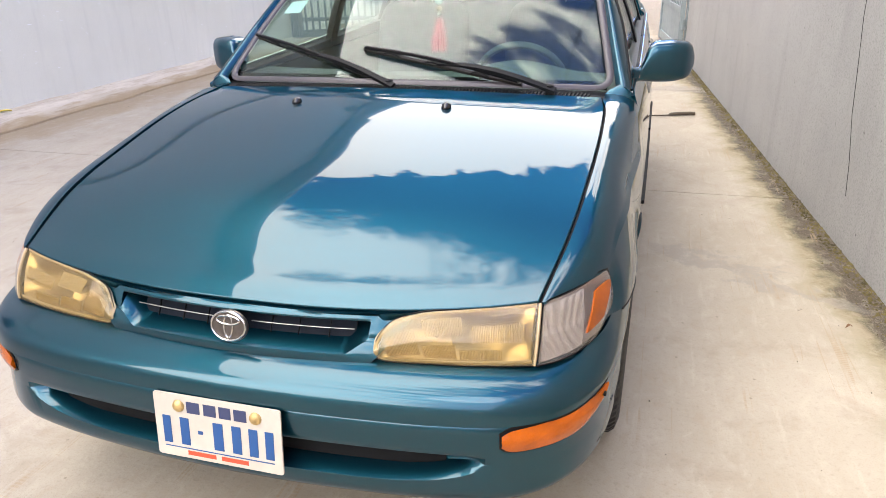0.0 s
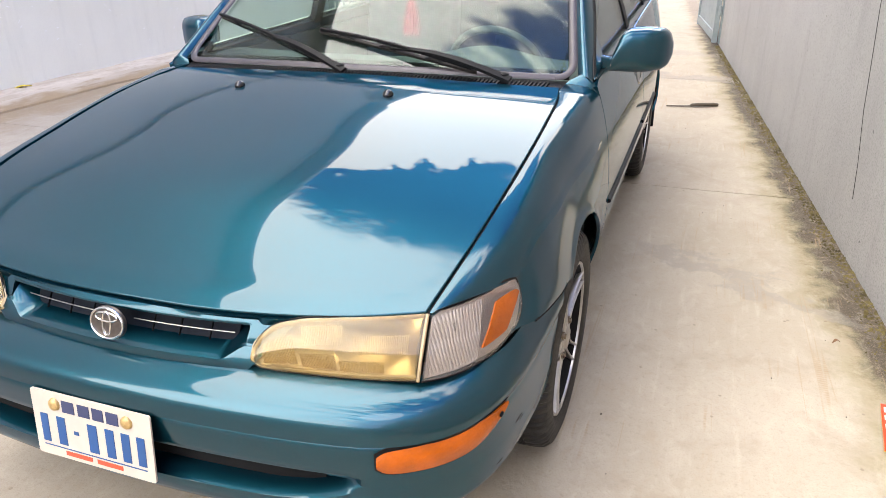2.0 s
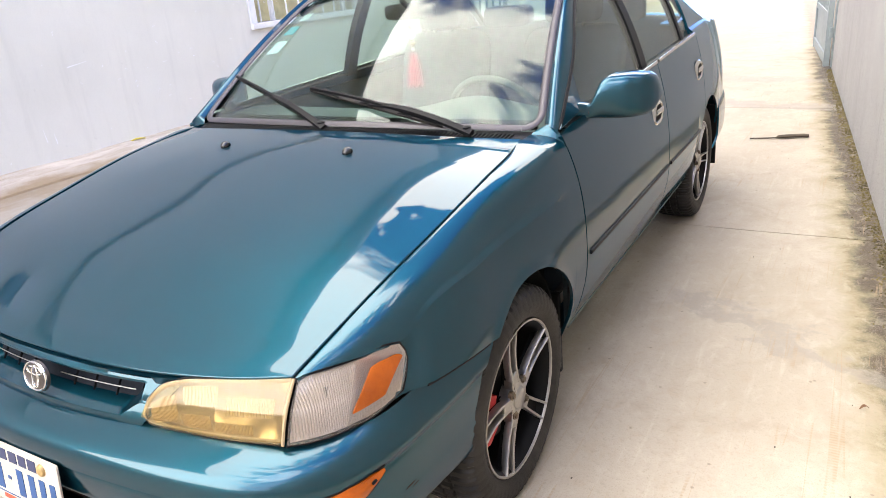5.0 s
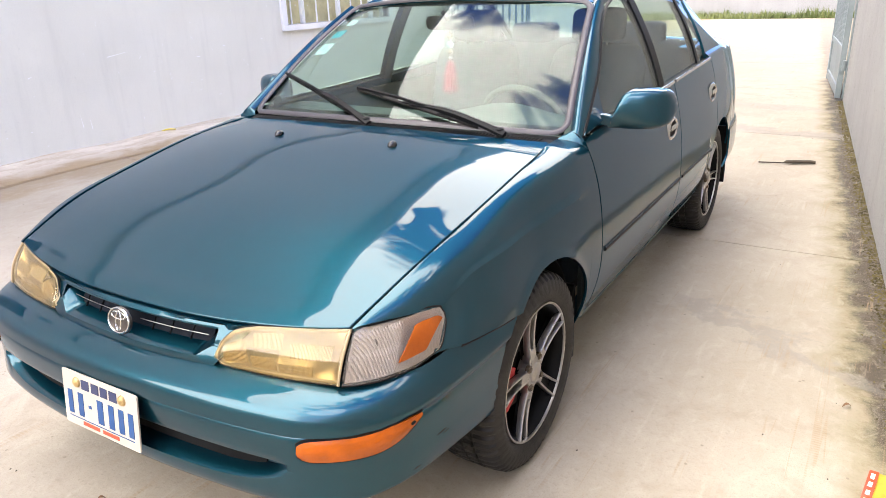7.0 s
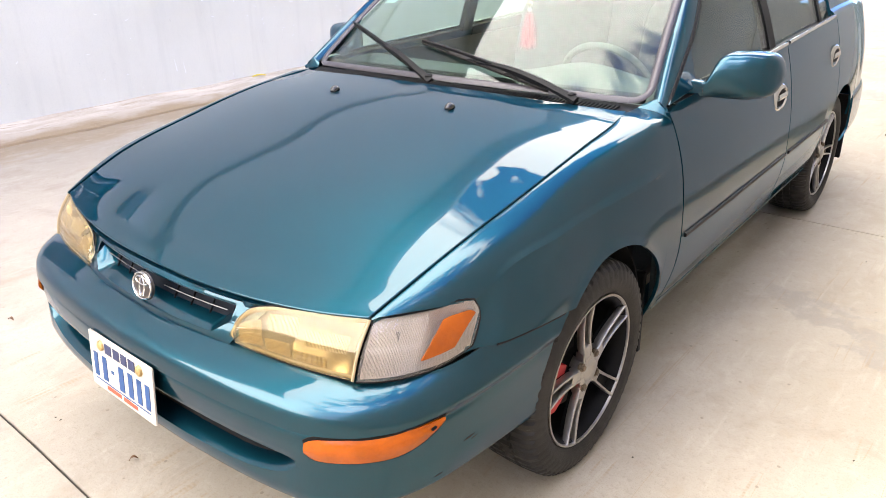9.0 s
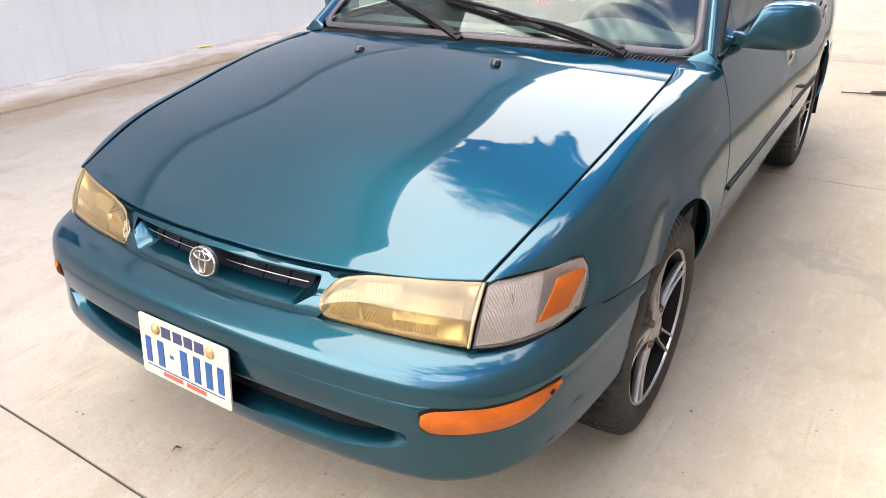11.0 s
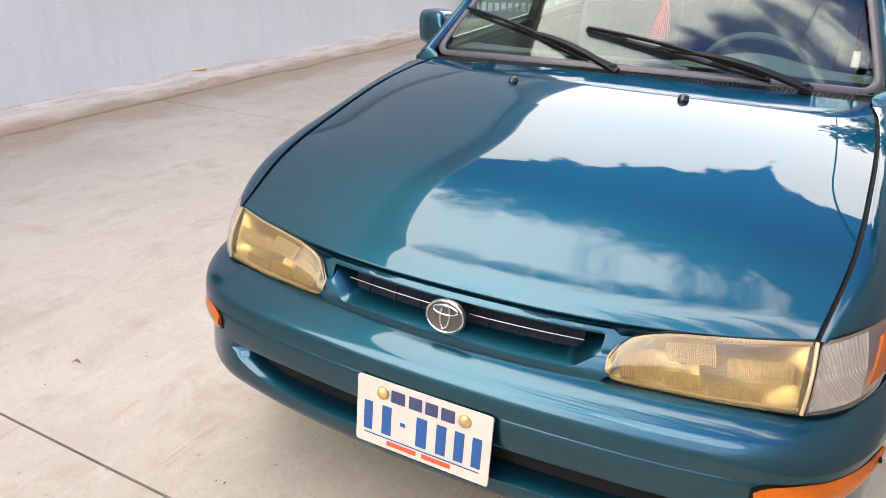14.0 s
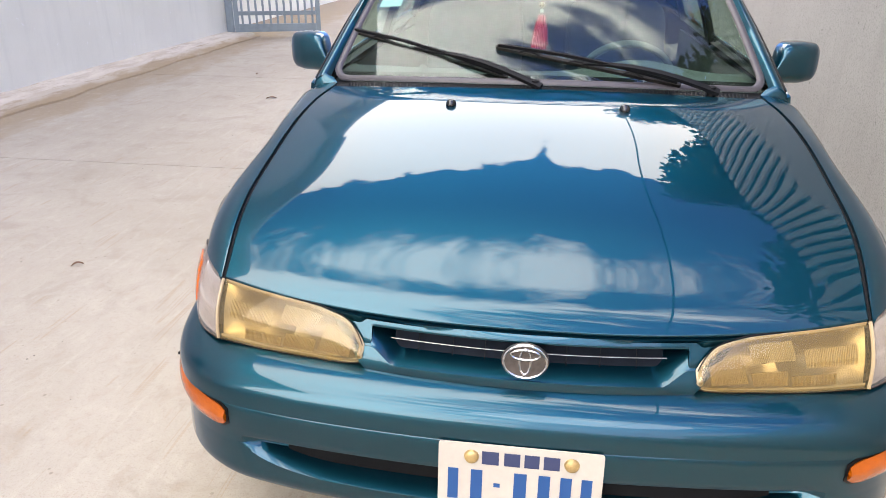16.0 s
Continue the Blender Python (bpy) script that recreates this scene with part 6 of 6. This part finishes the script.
def build_cowl():
    def P(u, v):
        s = 2 * u - 1
        a = abs(s) * 0.69
        p0 = np.array([0.69 * s, hood_rear_y(a) + 0.004, hood_point(min(a / 0.69, 1) * 1.0, 1.0)[2] - 0.014])
        p1 = screen_point(s * 0.985, 0.0) + np.array((0, 0.0, -0.004))
        p = lerp(p0, p1, v)
        p[2] += 0.003 * math.sin(math.pi * v)
        return p
    panel("cowl", P, 50, 6, M_BLACK, car, 0.01, (0, 1.2, 0.3), "black cowl strip with fine slots")
    vv, ff = [], []
    for k in range(110):
        s = lerp(-0.93, 0.93, k / 109)
        a, b = P((s + 1) / 2, 0.12), P((s + 1) / 2, 0.55)
        v, f = sweep_mesh([a + (0, 0, 0.003), b + (0, 0, 0.003)], [(-0.0022, -0.003), (0.0022, -0.003), (0.0022, 0.003), (-0.0022, 0.003)])
        o = len(vv)
        vv += [tuple(p) for p in v]
        ff += [tuple(i + o for i in q) for q in f]
    tagged(link_mesh("cowl_teeth", vv, ff, M_BLACK, car, "fine ribs along the cowl seal", shade=False), kind="stuff")


def build_wipers():
    for (px, py, pz), (tx, ty, tz), name in (((0.525, 1.118, 0.930), (-0.135, 1.238, 1.030), "wiper"), ((-0.020, 1.105, 0.936), (-0.662, 1.402, 1.050), "wiper")):
        root = empty(name)
        root.parent = car
        p, t = np.array((px, py, pz)), np.array((tx, ty, tz))
        d = t - p
        n = np.cross(d, (1, 0, 0.15))
        n = np.array((0, -0.55, 0.83))
        at = lambda s, h=0.0: p + d * s + n * h
        sweep("arm", [at(s, 0.012 + 0.028 * math.sin(math.pi * min(s / 0.62, 1))) for s in np.linspace(-0.03, 0.60, 14)], [(-0.011, 0.0), (-0.008, 0.008), (0.008, 0.008), (0.011, 0.0), (0.006, -0.004), (-0.006, -0.004)], M_BLACK, root, up=tuple(n), label="black wiper arm", scale=lambda s: 1.25 - 0.55 * s)
        sweep("blade_frame", [at(s, 0.016 + 0.016 * math.sin(math.pi * (s - 0.16) / 0.86)) for s in np.linspace(0.16, 1.02, 18)], [(-0.006, 0.0), (-0.003, 0.008), (0.003, 0.008), (0.006, 0.0)], M_BLACK, root, up=tuple(n), label="black blade frame")
        sweep("blade_rubber", [at(s, 0.006) for s in np.linspace(0.14, 1.03, 16)], [(-0.003, -0.006), (-0.006, 0.008), (0.006, 0.008), (0.003, -0.006)], M_RUBBER, root, up=tuple(n), label="rubber wiper blade")
        for s in (0.36, 0.62, 0.86):
            sweep("claw", [at(s - 0.05, 0.010), at(s - 0.02, 0.020), at(s + 0.02, 0.020), at(s + 0.05, 0.010)], ring_section(0.008, 0.004, 6), M_BLACK, root, up=tuple(n))
        v, f = lathe_mesh([(-0.03, 0.0), (-0.03, 0.014), (0.022, 0.014), (0.026, 0.009), (0.027, 0.0)], 14, "z")
        link_mesh("spindle", [(a + px, b + py, c + pz) for a, b, c in v], f, M_BLACK, root)


def build_mirrors():
    for g in (1, -1):
        # housing: one smooth moulding that swells from the foot into the pod
        zt = spline((0.752, 0.962), (0.770, 0.966), (0.786, 0.958), (0.798, 0.962), (0.808, 0.990), (0.820, 1.022), (0.838, 1.037), (0.870, 1.041), (0.930, 1.038), (0.958, 1.030), (0.972, 1.012), (0.980, 0.985))
        zb = spline((0.752, 0.924), (0.785, 0.914), (0.82, 0.905), (0.87, 0.901), (0.93, 0.904), (0.958, 0.912), (0.972, 0.926), (0.980, 0.950))
        yf = spline((0.752, 1.375), (0.778, 1.405), (0.798, 1.432), (0.812, 1.438), (0.83, 1.443), (0.87, 1.455), (0.92, 1.478), (0.958, 1.515), (0.972, 1.545), (0.980, 1.575))
        yb = spline((0.752, 1.425), (0.778, 1.455), (0.80, 1.52), (0.82, 1.565), (0.86, 1.590), (0.93, 1.606), (0.980, 1.612))
        n = 32
        vv, ff = [], []
        xs = list(np.linspace(0.752, 0.95, 26)) + [0.958, 0.964, 0.969, 0.973, 0.977, 0.980]
        for x in xs:
            zc, hz, y0, y1 = (zt(x) + zb(x)) / 2, (zt(x) - zb(x)) / 2, yf(x), yb(x)
            for i in range(n):
                t = 2 * math.pi * i / n
                c, sn = math.cos(t), math.sin(t)
                if c > 0:
                    py = lerp((y0 + y1) / 2, y1, abs(c) ** 0.25)
                else:
                    py = lerp((y0 + y1) / 2, y0, abs(c) ** 0.75)
                vv.append((g * x, py, zc + hz * math.copysign(abs(sn) ** 0.62, sn)))
        for k in range(len(xs) - 1):
            for i in range(n):
                ff.append((k * n + i, k * n + (i + 1) % n, (k + 1) * n + (i + 1) % n, (k + 1) * n + i))
        ff += [tuple(range(n)), tuple((len(xs) - 1) * n + i for i in range(n - 1, -1, -1))]
        mir = link_mesh("door_mirror", vv, ff, M_PAINT, car, "teal door mirror housing")
        vv2 = [(g * (0.905 + 0.060 * math.copysign(abs(math.cos(t)) ** 0.55, math.cos(t))), 1.606 + 0.02 * 0.5 * (1 + math.cos(t)) * 0.6, 0.970 + 0.050 * math.copysign(abs(math.sin(t)) ** 0.55, math.sin(t))) for t in np.linspace(0, 2 * math.pi, 40, endpoint=False)]
        vv3 = [(a, b - 0.01, c) for a, b, c in vv2]
        o = len(vv2)
        link_mesh("mirror_glass", vv2 + vv3, [tuple(range(o)), tuple(range(2 * o - 1, o - 1, -1))] + [(k, (k + 1) % o, o + (k + 1) % o, o + k) for k in range(o)], M_CHROME, mir, "silvered mirror glass", shade=False)
        tri = [(0.782, 1.222, 0.926), (0.778, 1.430, 0.944), (0.718, 1.490, 1.075)]
        tv = [(g * (x + 0.001), y, z) for x, y, z in tri] + [(g * (x - 0.006), y, z) for x, y, z in tri]
        link_mesh("mirror_sail", tv, [(0, 1, 2), (5, 4, 3), (0, 3, 4, 1), (1, 4, 5, 2), (2, 5, 3, 0)], M_PAINT, mir, "dark teal mirror triangle", shade=False, bevel=0.003)


def build_wheel():
    w = empty("wheel")
    R, B = TYRE_R, 0.110
    prof = [(-0.075, 0.210), (-0.092, 0.223), (-0.106, 0.240), (-B, 0.262), (-0.100, R - 0.018), (-0.084, R - 0.004), (-0.062, R), (-0.040, R + 0.001), (-0.0385, R - 0.007), (-0.0325, R - 0.007), (-0.031, R + 0.002), (-0.004, R + 0.002), (-0.003, R - 0.007), (0.003, R - 0.007), (0.004, R + 0.002), (0.031, R + 0.002), (0.0325, R - 0.007), (0.0385, R - 0.007), (0.040, R + 0.001), (0.062, R), (0.084, R - 0.004), (0.100, R - 0.018), (B, 0.262), (0.106, 0.240), (0.096, 0.2235), (0.075, 0.210)]
    v, f = lathe_mesh(prof, 300, "x", True)
    m = len(prof)
    # cross cuts in the shoulders
    out = []
    for k, p in enumerate(v):
        ring, j = divmod(k, m)
        if (ring + (j > 12) * 2) % 5 < 2 and j in (4, 5, 6, 7, 10, 11, 14, 15, 18, 19, 20, 21):
            r = math.hypot(p[1], p[2])
            s = (r - (0.008 if 7 < j < 18 else 0.0075)) / r
            p = (p[0], p[1] * s, p[2] * s)
        out.append(p)
    link_mesh("tyre", out, f, M_RUBBER, w, "dusty black tyre with a worn tread")
    # rim barrel and lip
    v, f = lathe_mesh([(-0.085, 0.209), (0.070, 0.204), (0.078, 0.210), (0.088, 0.220), (0.094, 0.221), (0.094, 0.215), (0.082, 0.207), (0.060, 0.198), (-0.085, 0.200)], 64, "x", True)
    link_mesh("rim_barrel", v, f, M_RIMDARK, w, "black rim barrel")
    v, f = lathe_mesh([(0.088, 0.2215), (0.0985, 0.2205), (0.0995, 0.2175), (0.0980, 0.2145), (0.086, 0.2130)], 64, "x", True)
    rim = link_mesh("rim", v, f, M_RIM, w, "bright machined rim lip")
    for k in range(5):
        a = radians(90 + 72 * k + 12)
        ca, sa = math.cos(a), math.sin(a)
        for s in (-1, 1):
            pts = []
            for q in np.linspace(0, 1, 11):
                r = lerp(0.030, 0.214, q)
                off = s * (0.0135 + 0.010 * q ** 1.5)
                x = lerp(0.084, 0.094, q) - 0.007 * math.sin(math.pi * q)
                pts.append((x, r * ca - off * sa, r * sa + off * ca))
            sweep("spoke", pts, [(-0.0026, -0.014), (-0.0040, 0.003), (-0.0028, 0.0055), (0.0028, 0.0055), (0.0040, 0.003), (0.0026, -0.014)], M_RIM, rim, up=(1, 0, 0), scale=lambda s: 1.25 - 0.35 * s)
        # broad root where the pair of spokes runs into the hub
        v, f = [], []
        for r, half in ((0.030, 0.024), (0.055, 0.022), (0.078, 0.0165), (0.086, 0.0135)):
            for sgn in (-1, 1):
                for x in (0.060, 0.0875):
                    v.append((x, r * ca - sgn * half * sa, r * sa + sgn * half * ca))
        for n in range(3):
            o = n * 4
            f += [(o + 1, o + 3, o + 7, o + 5), (o, o + 4, o + 6, o + 2), (o, o + 1, o + 5, o + 4), (o + 2, o + 6, o + 7, o + 3)]
        f += [(0, 2, 3, 1), (12, 13, 15, 14)]
        link_mesh("spoke_root", v, f, M_RIM, rim, shade=False, bevel=0.003)
        pts = [(lerp(0.060, 0.066, q), lerp(0.05, 0.209, q) * ca, lerp(0.05, 0.209, q) * sa) for q in np.linspace(0, 1, 5)]
        sweep("spoke_web", pts, [(-0.018, -0.006), (-0.018, 0.006), (0.018, 0.006), (0.018, -0.006)], M_RIMDARK, rim, up=(1, 0, 0))
    v, f = lathe_mesh([(0.05, 0.050), (0.086, 0.050), (0.0895, 0.046), (0.090, 0.034), (0.094, 0.031), (0.097, 0.026), (0.098, 0.0)], 40, "x")
    link_mesh("hub", v, f, M_RIM, rim, "machined hub with a round cap")
    for k in range(4):
        a = radians(45 + 90 * k + 10)
        v, f = lathe_mesh([(0.080, 0.0125), (0.0905, 0.0125), (0.0905, 0.0085), (0.096, 0.008), (0.0965, 0.0)], 12, "x")
        link_mesh("wheel_nut", [(x, y + 0.050 * math.cos(a), z + 0.050 * math.sin(a)) for x, y, z in v], f, M_BRONZE, rim, "dull bronze wheel nut", shade=False)
    v, f = lathe_mesh([(0.010, 0.06), (0.016, 0.125), (0.030, 0.125), (0.030, 0.05)], 40, "x", True)
    link_mesh("brake_disc", v, f, M_RIMDARK, w, "dull brake disc")
    v, f = lathe_mesh([(-0.06, 0.0), (-0.06, 0.200), (-0.055, 0.200), (-0.055, 0.0)], 40, "x")
    link_mesh("back_plate", v, f, M_DARK, w)
    v, f = lathe_mesh([(0.0, 0.085), (0.0, 0.165), (0.055, 0.165), (0.063, 0.15), (0.063, 0.095), (0.055, 0.085)], 14, "x", True, radians(150), radians(215))
    f = [q for q in f if max(q) - min(q) < 13]
    link_mesh("brake_caliper", v, f, M_RED, w, "red brake caliper")
    return w


def build_wheels():
    w = build_wheel()
    w.parent = car
    track = 0.726
    level = car.matrix_basis.inverted()
    w.matrix_basis = level @ pose(track, HUB_Y, TYRE_R, 0, 1.2, 0)
    for x, y, rz, rx in ((-track, HUB_Y, 180, 20), (track - 0.024, HUB_Y + WHEELBASE, 0, 35), (0.024 - track, HUB_Y + WHEELBASE, 180, 10)):
        copy_thing(w, level @ pose(x, y, TYRE_R, 0, 0, rz) @ pose(0, 0, 0, rx, 0, 0))


def build_plate():
    pl = empty("number_plate")
    pl.parent = car
    # lower edge a little forward of the upper
    pl.location, pl.rotation_euler = (0.002, -0.1195, 0.4255), (radians(-7.5), 0, 0)
    w, h = 0.155, 0.077
    pts = []
    for cx, cz, a0 in ((w - 0.006, h - 0.006, 0), (-w + 0.006, h - 0.006, 90), (-w + 0.006, -h + 0.006, 180), (w - 0.006, -h + 0.006, 270)):
        for k in range(5):
            a = radians(a0 + 22.5 * k)
            pts.append((cx + 0.006 * math.cos(a), cz + 0.006 * math.sin(a)))
    m = len(pts)
    vv = [(x, -0.003, z) for x, z in pts] + [(x, 0.001, z) for x, z in pts]
    ff = [tuple(range(m)), tuple(range(2 * m - 1, m - 1, -1))] + [(k, (k + 1) % m, m + (k + 1) % m, m + k) for k in range(m)]
    link_mesh("plate_sheet", vv, ff, M_PLATE, pl, "white enamelled plate sheet", shade=False)
    box("bracket", -0.12, 0.12, 0.002, 0.018, -0.06, 0.06, M_DARK, pl)

    def mark(x0, x1, z0, z1, mat, nm="mark"):
        box(nm, x0, x1, -0.0042, -0.003, z0, z1, mat, pl)
    for x0, x1 in ((-0.072, -0.040), (-0.030, 0.000), (0.008, 0.036), (0.044, 0.074)):
        mark(x0, x1, 0.036, 0.063, M_INK)
    for x0, x1 in ((-0.136, -0.116), (-0.092, -0.070), (-0.048, -0.036), (-0.010, 0.014), (0.036, 0.058), (0.077, 0.098), (0.116, 0.136)):
        if x1 - x0 < 0.02:
            mark(x0, x1, -0.012, -0.004, M_BLUE)
        else:
            mark(x0, x1, -0.044, 0.022, M_BLUE)
    mark(-0.135, 0.135, -0.0535, -0.0515, M_BLUE, "rule")
    for x0, x1 in ((-0.078, -0.008), (0.006, 0.072)):
        mark(x0, x1, -0.068, -0.058, M_PLATERED)
    for x in (-0.092, 0.096):
        v, f = lathe_mesh([(-0.012, 0.0), (-0.0115, 0.006), (-0.008, 0.0125), (-0.003, 0.0145)], 18, "y")
        link_mesh("plate_bolt", [(a + x, b, c + 0.050) for a, b, c in v], f, M_BRASS, pl, "brass-coloured plate bolt")


def build_cabin():
    # dashboard
    def D(u, v):
        s = 2 * u - 1
        prof = spline((0.0, 1.20, 0.895), (0.35, 1.42, 0.918), (0.6, 1.56, 0.905), (0.75, 1.61, 0.86), (0.9, 1.60, 0.74), (1.0, 1.55, 0.55))
        y, z = prof(v)
        hump = 0.05 * math.exp(-((0.70 * s - 0.33) / 0.17) ** 2) * smooth(0.25, 0.5, v) * smooth(0.8, 0.65, v)
        return (0.735 * s, y + 0.05 * s * s, z + hump)
    panel("dashboard", D, 40, 26, M_DASH, car, 0.02, (0, 1.4, 0.3), "grey green moulded dashboard")
    st = empty("steering_wheel")
    st.parent = car
    st.matrix_basis = pose(0.325, 1.735, 0.845, -62, 0, 0)
    v, f = [], []
    n, m = 40, 10
    for i in range(n):
        a = 2 * math.pi * i / n
        for j in range(m):
            b = 2 * math.pi * j / m
            r = 0.182 + 0.013 * math.cos(b)
            v.append((r * math.cos(a), r * math.sin(a), 0.015 * math.sin(b)))
    for i in range(n):
        for j in range(m):
            f.append((i * m + j, ((i + 1) % n) * m + j, ((i + 1) % n) * m + (j + 1) % m, i * m + (j + 1) % m))
    link_mesh("wheel_rim", v, f, M_DASH, st, "grey steering wheel rim")
    for x in (-1, 1):
        sweep("wheel_spoke", [(x * 0.05, 0.0, -0.02), (x * 0.12, 0.005, -0.012), (x * 0.178, 0.01, 0.0)], ring_section(0.018, 0.010, 8), M_DASH, st)
    v, f = lathe_mesh([(-0.04, 0.0), (-0.04, 0.06), (-0.005, 0.075), (0.004, 0.06), (0.006, 0.0)], 24, "z")
    link_mesh("wheel_boss", v, f, M_DASH, st)
    sweep("column", [(0.325, 1.70, 0.84), (0.325, 1.45, 0.75)], ring_section(0.04, 0.05, 12), M_DASH, car)

    def cushion(name, x0, x1, y0, y1, z0, z1, lean, parent, e=0.35):
        n, m = 28, 16
        vv, ff = [], []
        cx, cy, cz = (x0 + x1) / 2, (y0 + y1) / 2, (z0 + z1) / 2
        for i in range(m + 1):
            ph = math.pi * (i / m - 0.5)
            for j in range(n):
                t = 2 * math.pi * j / n
                pw = lambda q: math.copysign(abs(q) ** e, q)
                x, y, z = pw(math.cos(ph)) * pw(math.cos(t)), pw(math.cos(ph)) * pw(math.sin(t)), pw(math.sin(ph))
                zz = cz + z * (z1 - z0) / 2
                vv.append((cx + x * (x1 - x0) / 2, cy + y * (y1 - y0) / 2 + lean * (zz - z0), zz))
        for i in range(m):
            for j in range(n):
                ff.append((i * n + j, i * n + (j + 1) % n, (i + 1) * n + (j + 1) % n, (i + 1) * n + j))
        return link_mesh(name, vv, ff, M_CLOTH, parent)
    for x in (-0.345, 0.345):
        seat = empty("front_seat")
        seat.parent = car
        cushion("seat_base", x - 0.25, x + 0.25, 1.98, 2.50, 0.42, 0.60, 0, seat)
        cushion("seat_back", x - 0.24, x + 0.24, 2.36, 2.50, 0.55, 1.10, 0.28, seat)
        cushion("headrest", x - 0.13, x + 0.13, 2.50, 2.60, 1.11, 1.27, 0.15, seat)
        for s in (-0.05, 0.05):
            sweep("headrest_post", [(x + s, 2.53, 1.06), (x + s, 2.56, 1.15)], ring_section(0.006, 0.006, 8), M_CHROME, seat, up=(0, 1, 0))
    rs = empty("rear_seat")
    rs.parent = car
    cushion("seat_base", -0.66, 0.66, 2.72, 3.2, 0.40, 0.58, 0, rs, 0.25)
    cushion("seat_back", -0.66, 0.66, 3.08, 3.22, 0.52, 1.06, 0.30, rs, 0.25)
    for x in (-0.33, 0.33):
        cushion("headrest", x - 0.15, x + 0.15, 3.24, 3.34, 1.02, 1.16, 0.12, rs)
    box("parcel_shelf", -0.62, 0.62, 3.28, 3.66, 0.975, 0.99, M_DASH, car)
    # inside mirror with a hanging charm
    im = empty("inside_mirror")
    im.parent = car
    cushion("mirror_case", -0.125, 0.105, 1.70, 1.725, 1.225, 1.285, 0, im, 0.4).data.materials[0] = M_BLACK
    sweep("mirror_stem", [(-0.01, 1.66, 1.30), (-0.01, 1.70, 1.27)], ring_section(0.010, 0.010, 8), M_BLACK, im, up=(1, 0, 0))
    ch = empty("hanging_charm")
    ch.parent = car
    sweep("cord", [(-0.012, 1.715, 1.235), (-0.014, 1.715, 1.12)], ring_section(0.0025, 0.0025, 6), M_TASSEL, ch, up=(1, 0, 0))
    for z, r, mt in ((1.20, 0.014, M_BRASS), (1.165, 0.017, M_STICK2), (1.135, 0.012, M_BRASS), (1.112, 0.010, M_CHROME)):
        v, f = lathe_mesh([(z - r, 0.0), (z - r * 0.7, r * 0.7), (z, r), (z + r * 0.7, r * 0.7), (z + r, 0.0)], 14, "z")
        link_mesh("bead", [(a - 0.014, b + 1.715, c) for a, b, c in v], f, mt, ch, "small round bead")
    vv, ff = [], []
    rng = random.Random(3)
    for k in range(70):
        a, r0, r1 = rng.uniform(0, 6.28), rng.uniform(0.004, 0.012), rng.uniform(0.016, 0.034)
        zb = rng.uniform(0.962, 0.985)
        p = [(-0.014 + r0 * math.cos(a), 1.715 + r0 * math.sin(a), 1.098), (-0.016 + r1 * 0.8 * math.cos(a), 1.715 + r1 * 0.8 * math.sin(a), 1.04), (-0.018 + r1 * math.cos(a), 1.715 + r1 * math.sin(a), zb)]
        v, f = sweep_mesh(p, ring_section(0.0022, 0.0022, 4), (1, 0.2, 0))
        o = len(vv)
        vv += [tuple(q) for q in v]
        ff += [tuple(i + o for i in q) for q in f]
    link_mesh("tassel", vv, ff, M_TASSEL, ch, "crimson thread tassel")
    # stickers inside the screen
    for u, v, w, h, mt, lab in ((-0.885, 0.565, 0.085, 0.075, M_STICK2, "pale sticker on the glass"), (-0.895, 0.715, 0.075, 0.055, M_STICK1, "teal sticker on the glass"), (-0.875, 0.84, 0.065, 0.045, M_STICK2, "round pale sticker on the glass")):
        du, dv = w / 2 / 0.65, h / 2 / 0.72
        pts = np.array([[screen_point(u + a * du, v + b * dv) + np.array((0, 0.008, -0.008)) for b in (-1, 0, 1)] for a in (-1, 0, 1)])
        panel("sticker", pts, 0, 0, mt, car, 0.001, (0, 2.3, 0.6), lab)


build_roof()
build_scuttle()
build_underbody()
build_cowl()
build_wipers()
build_mirrors()
build_wheels()
build_plate()
build_cabin()
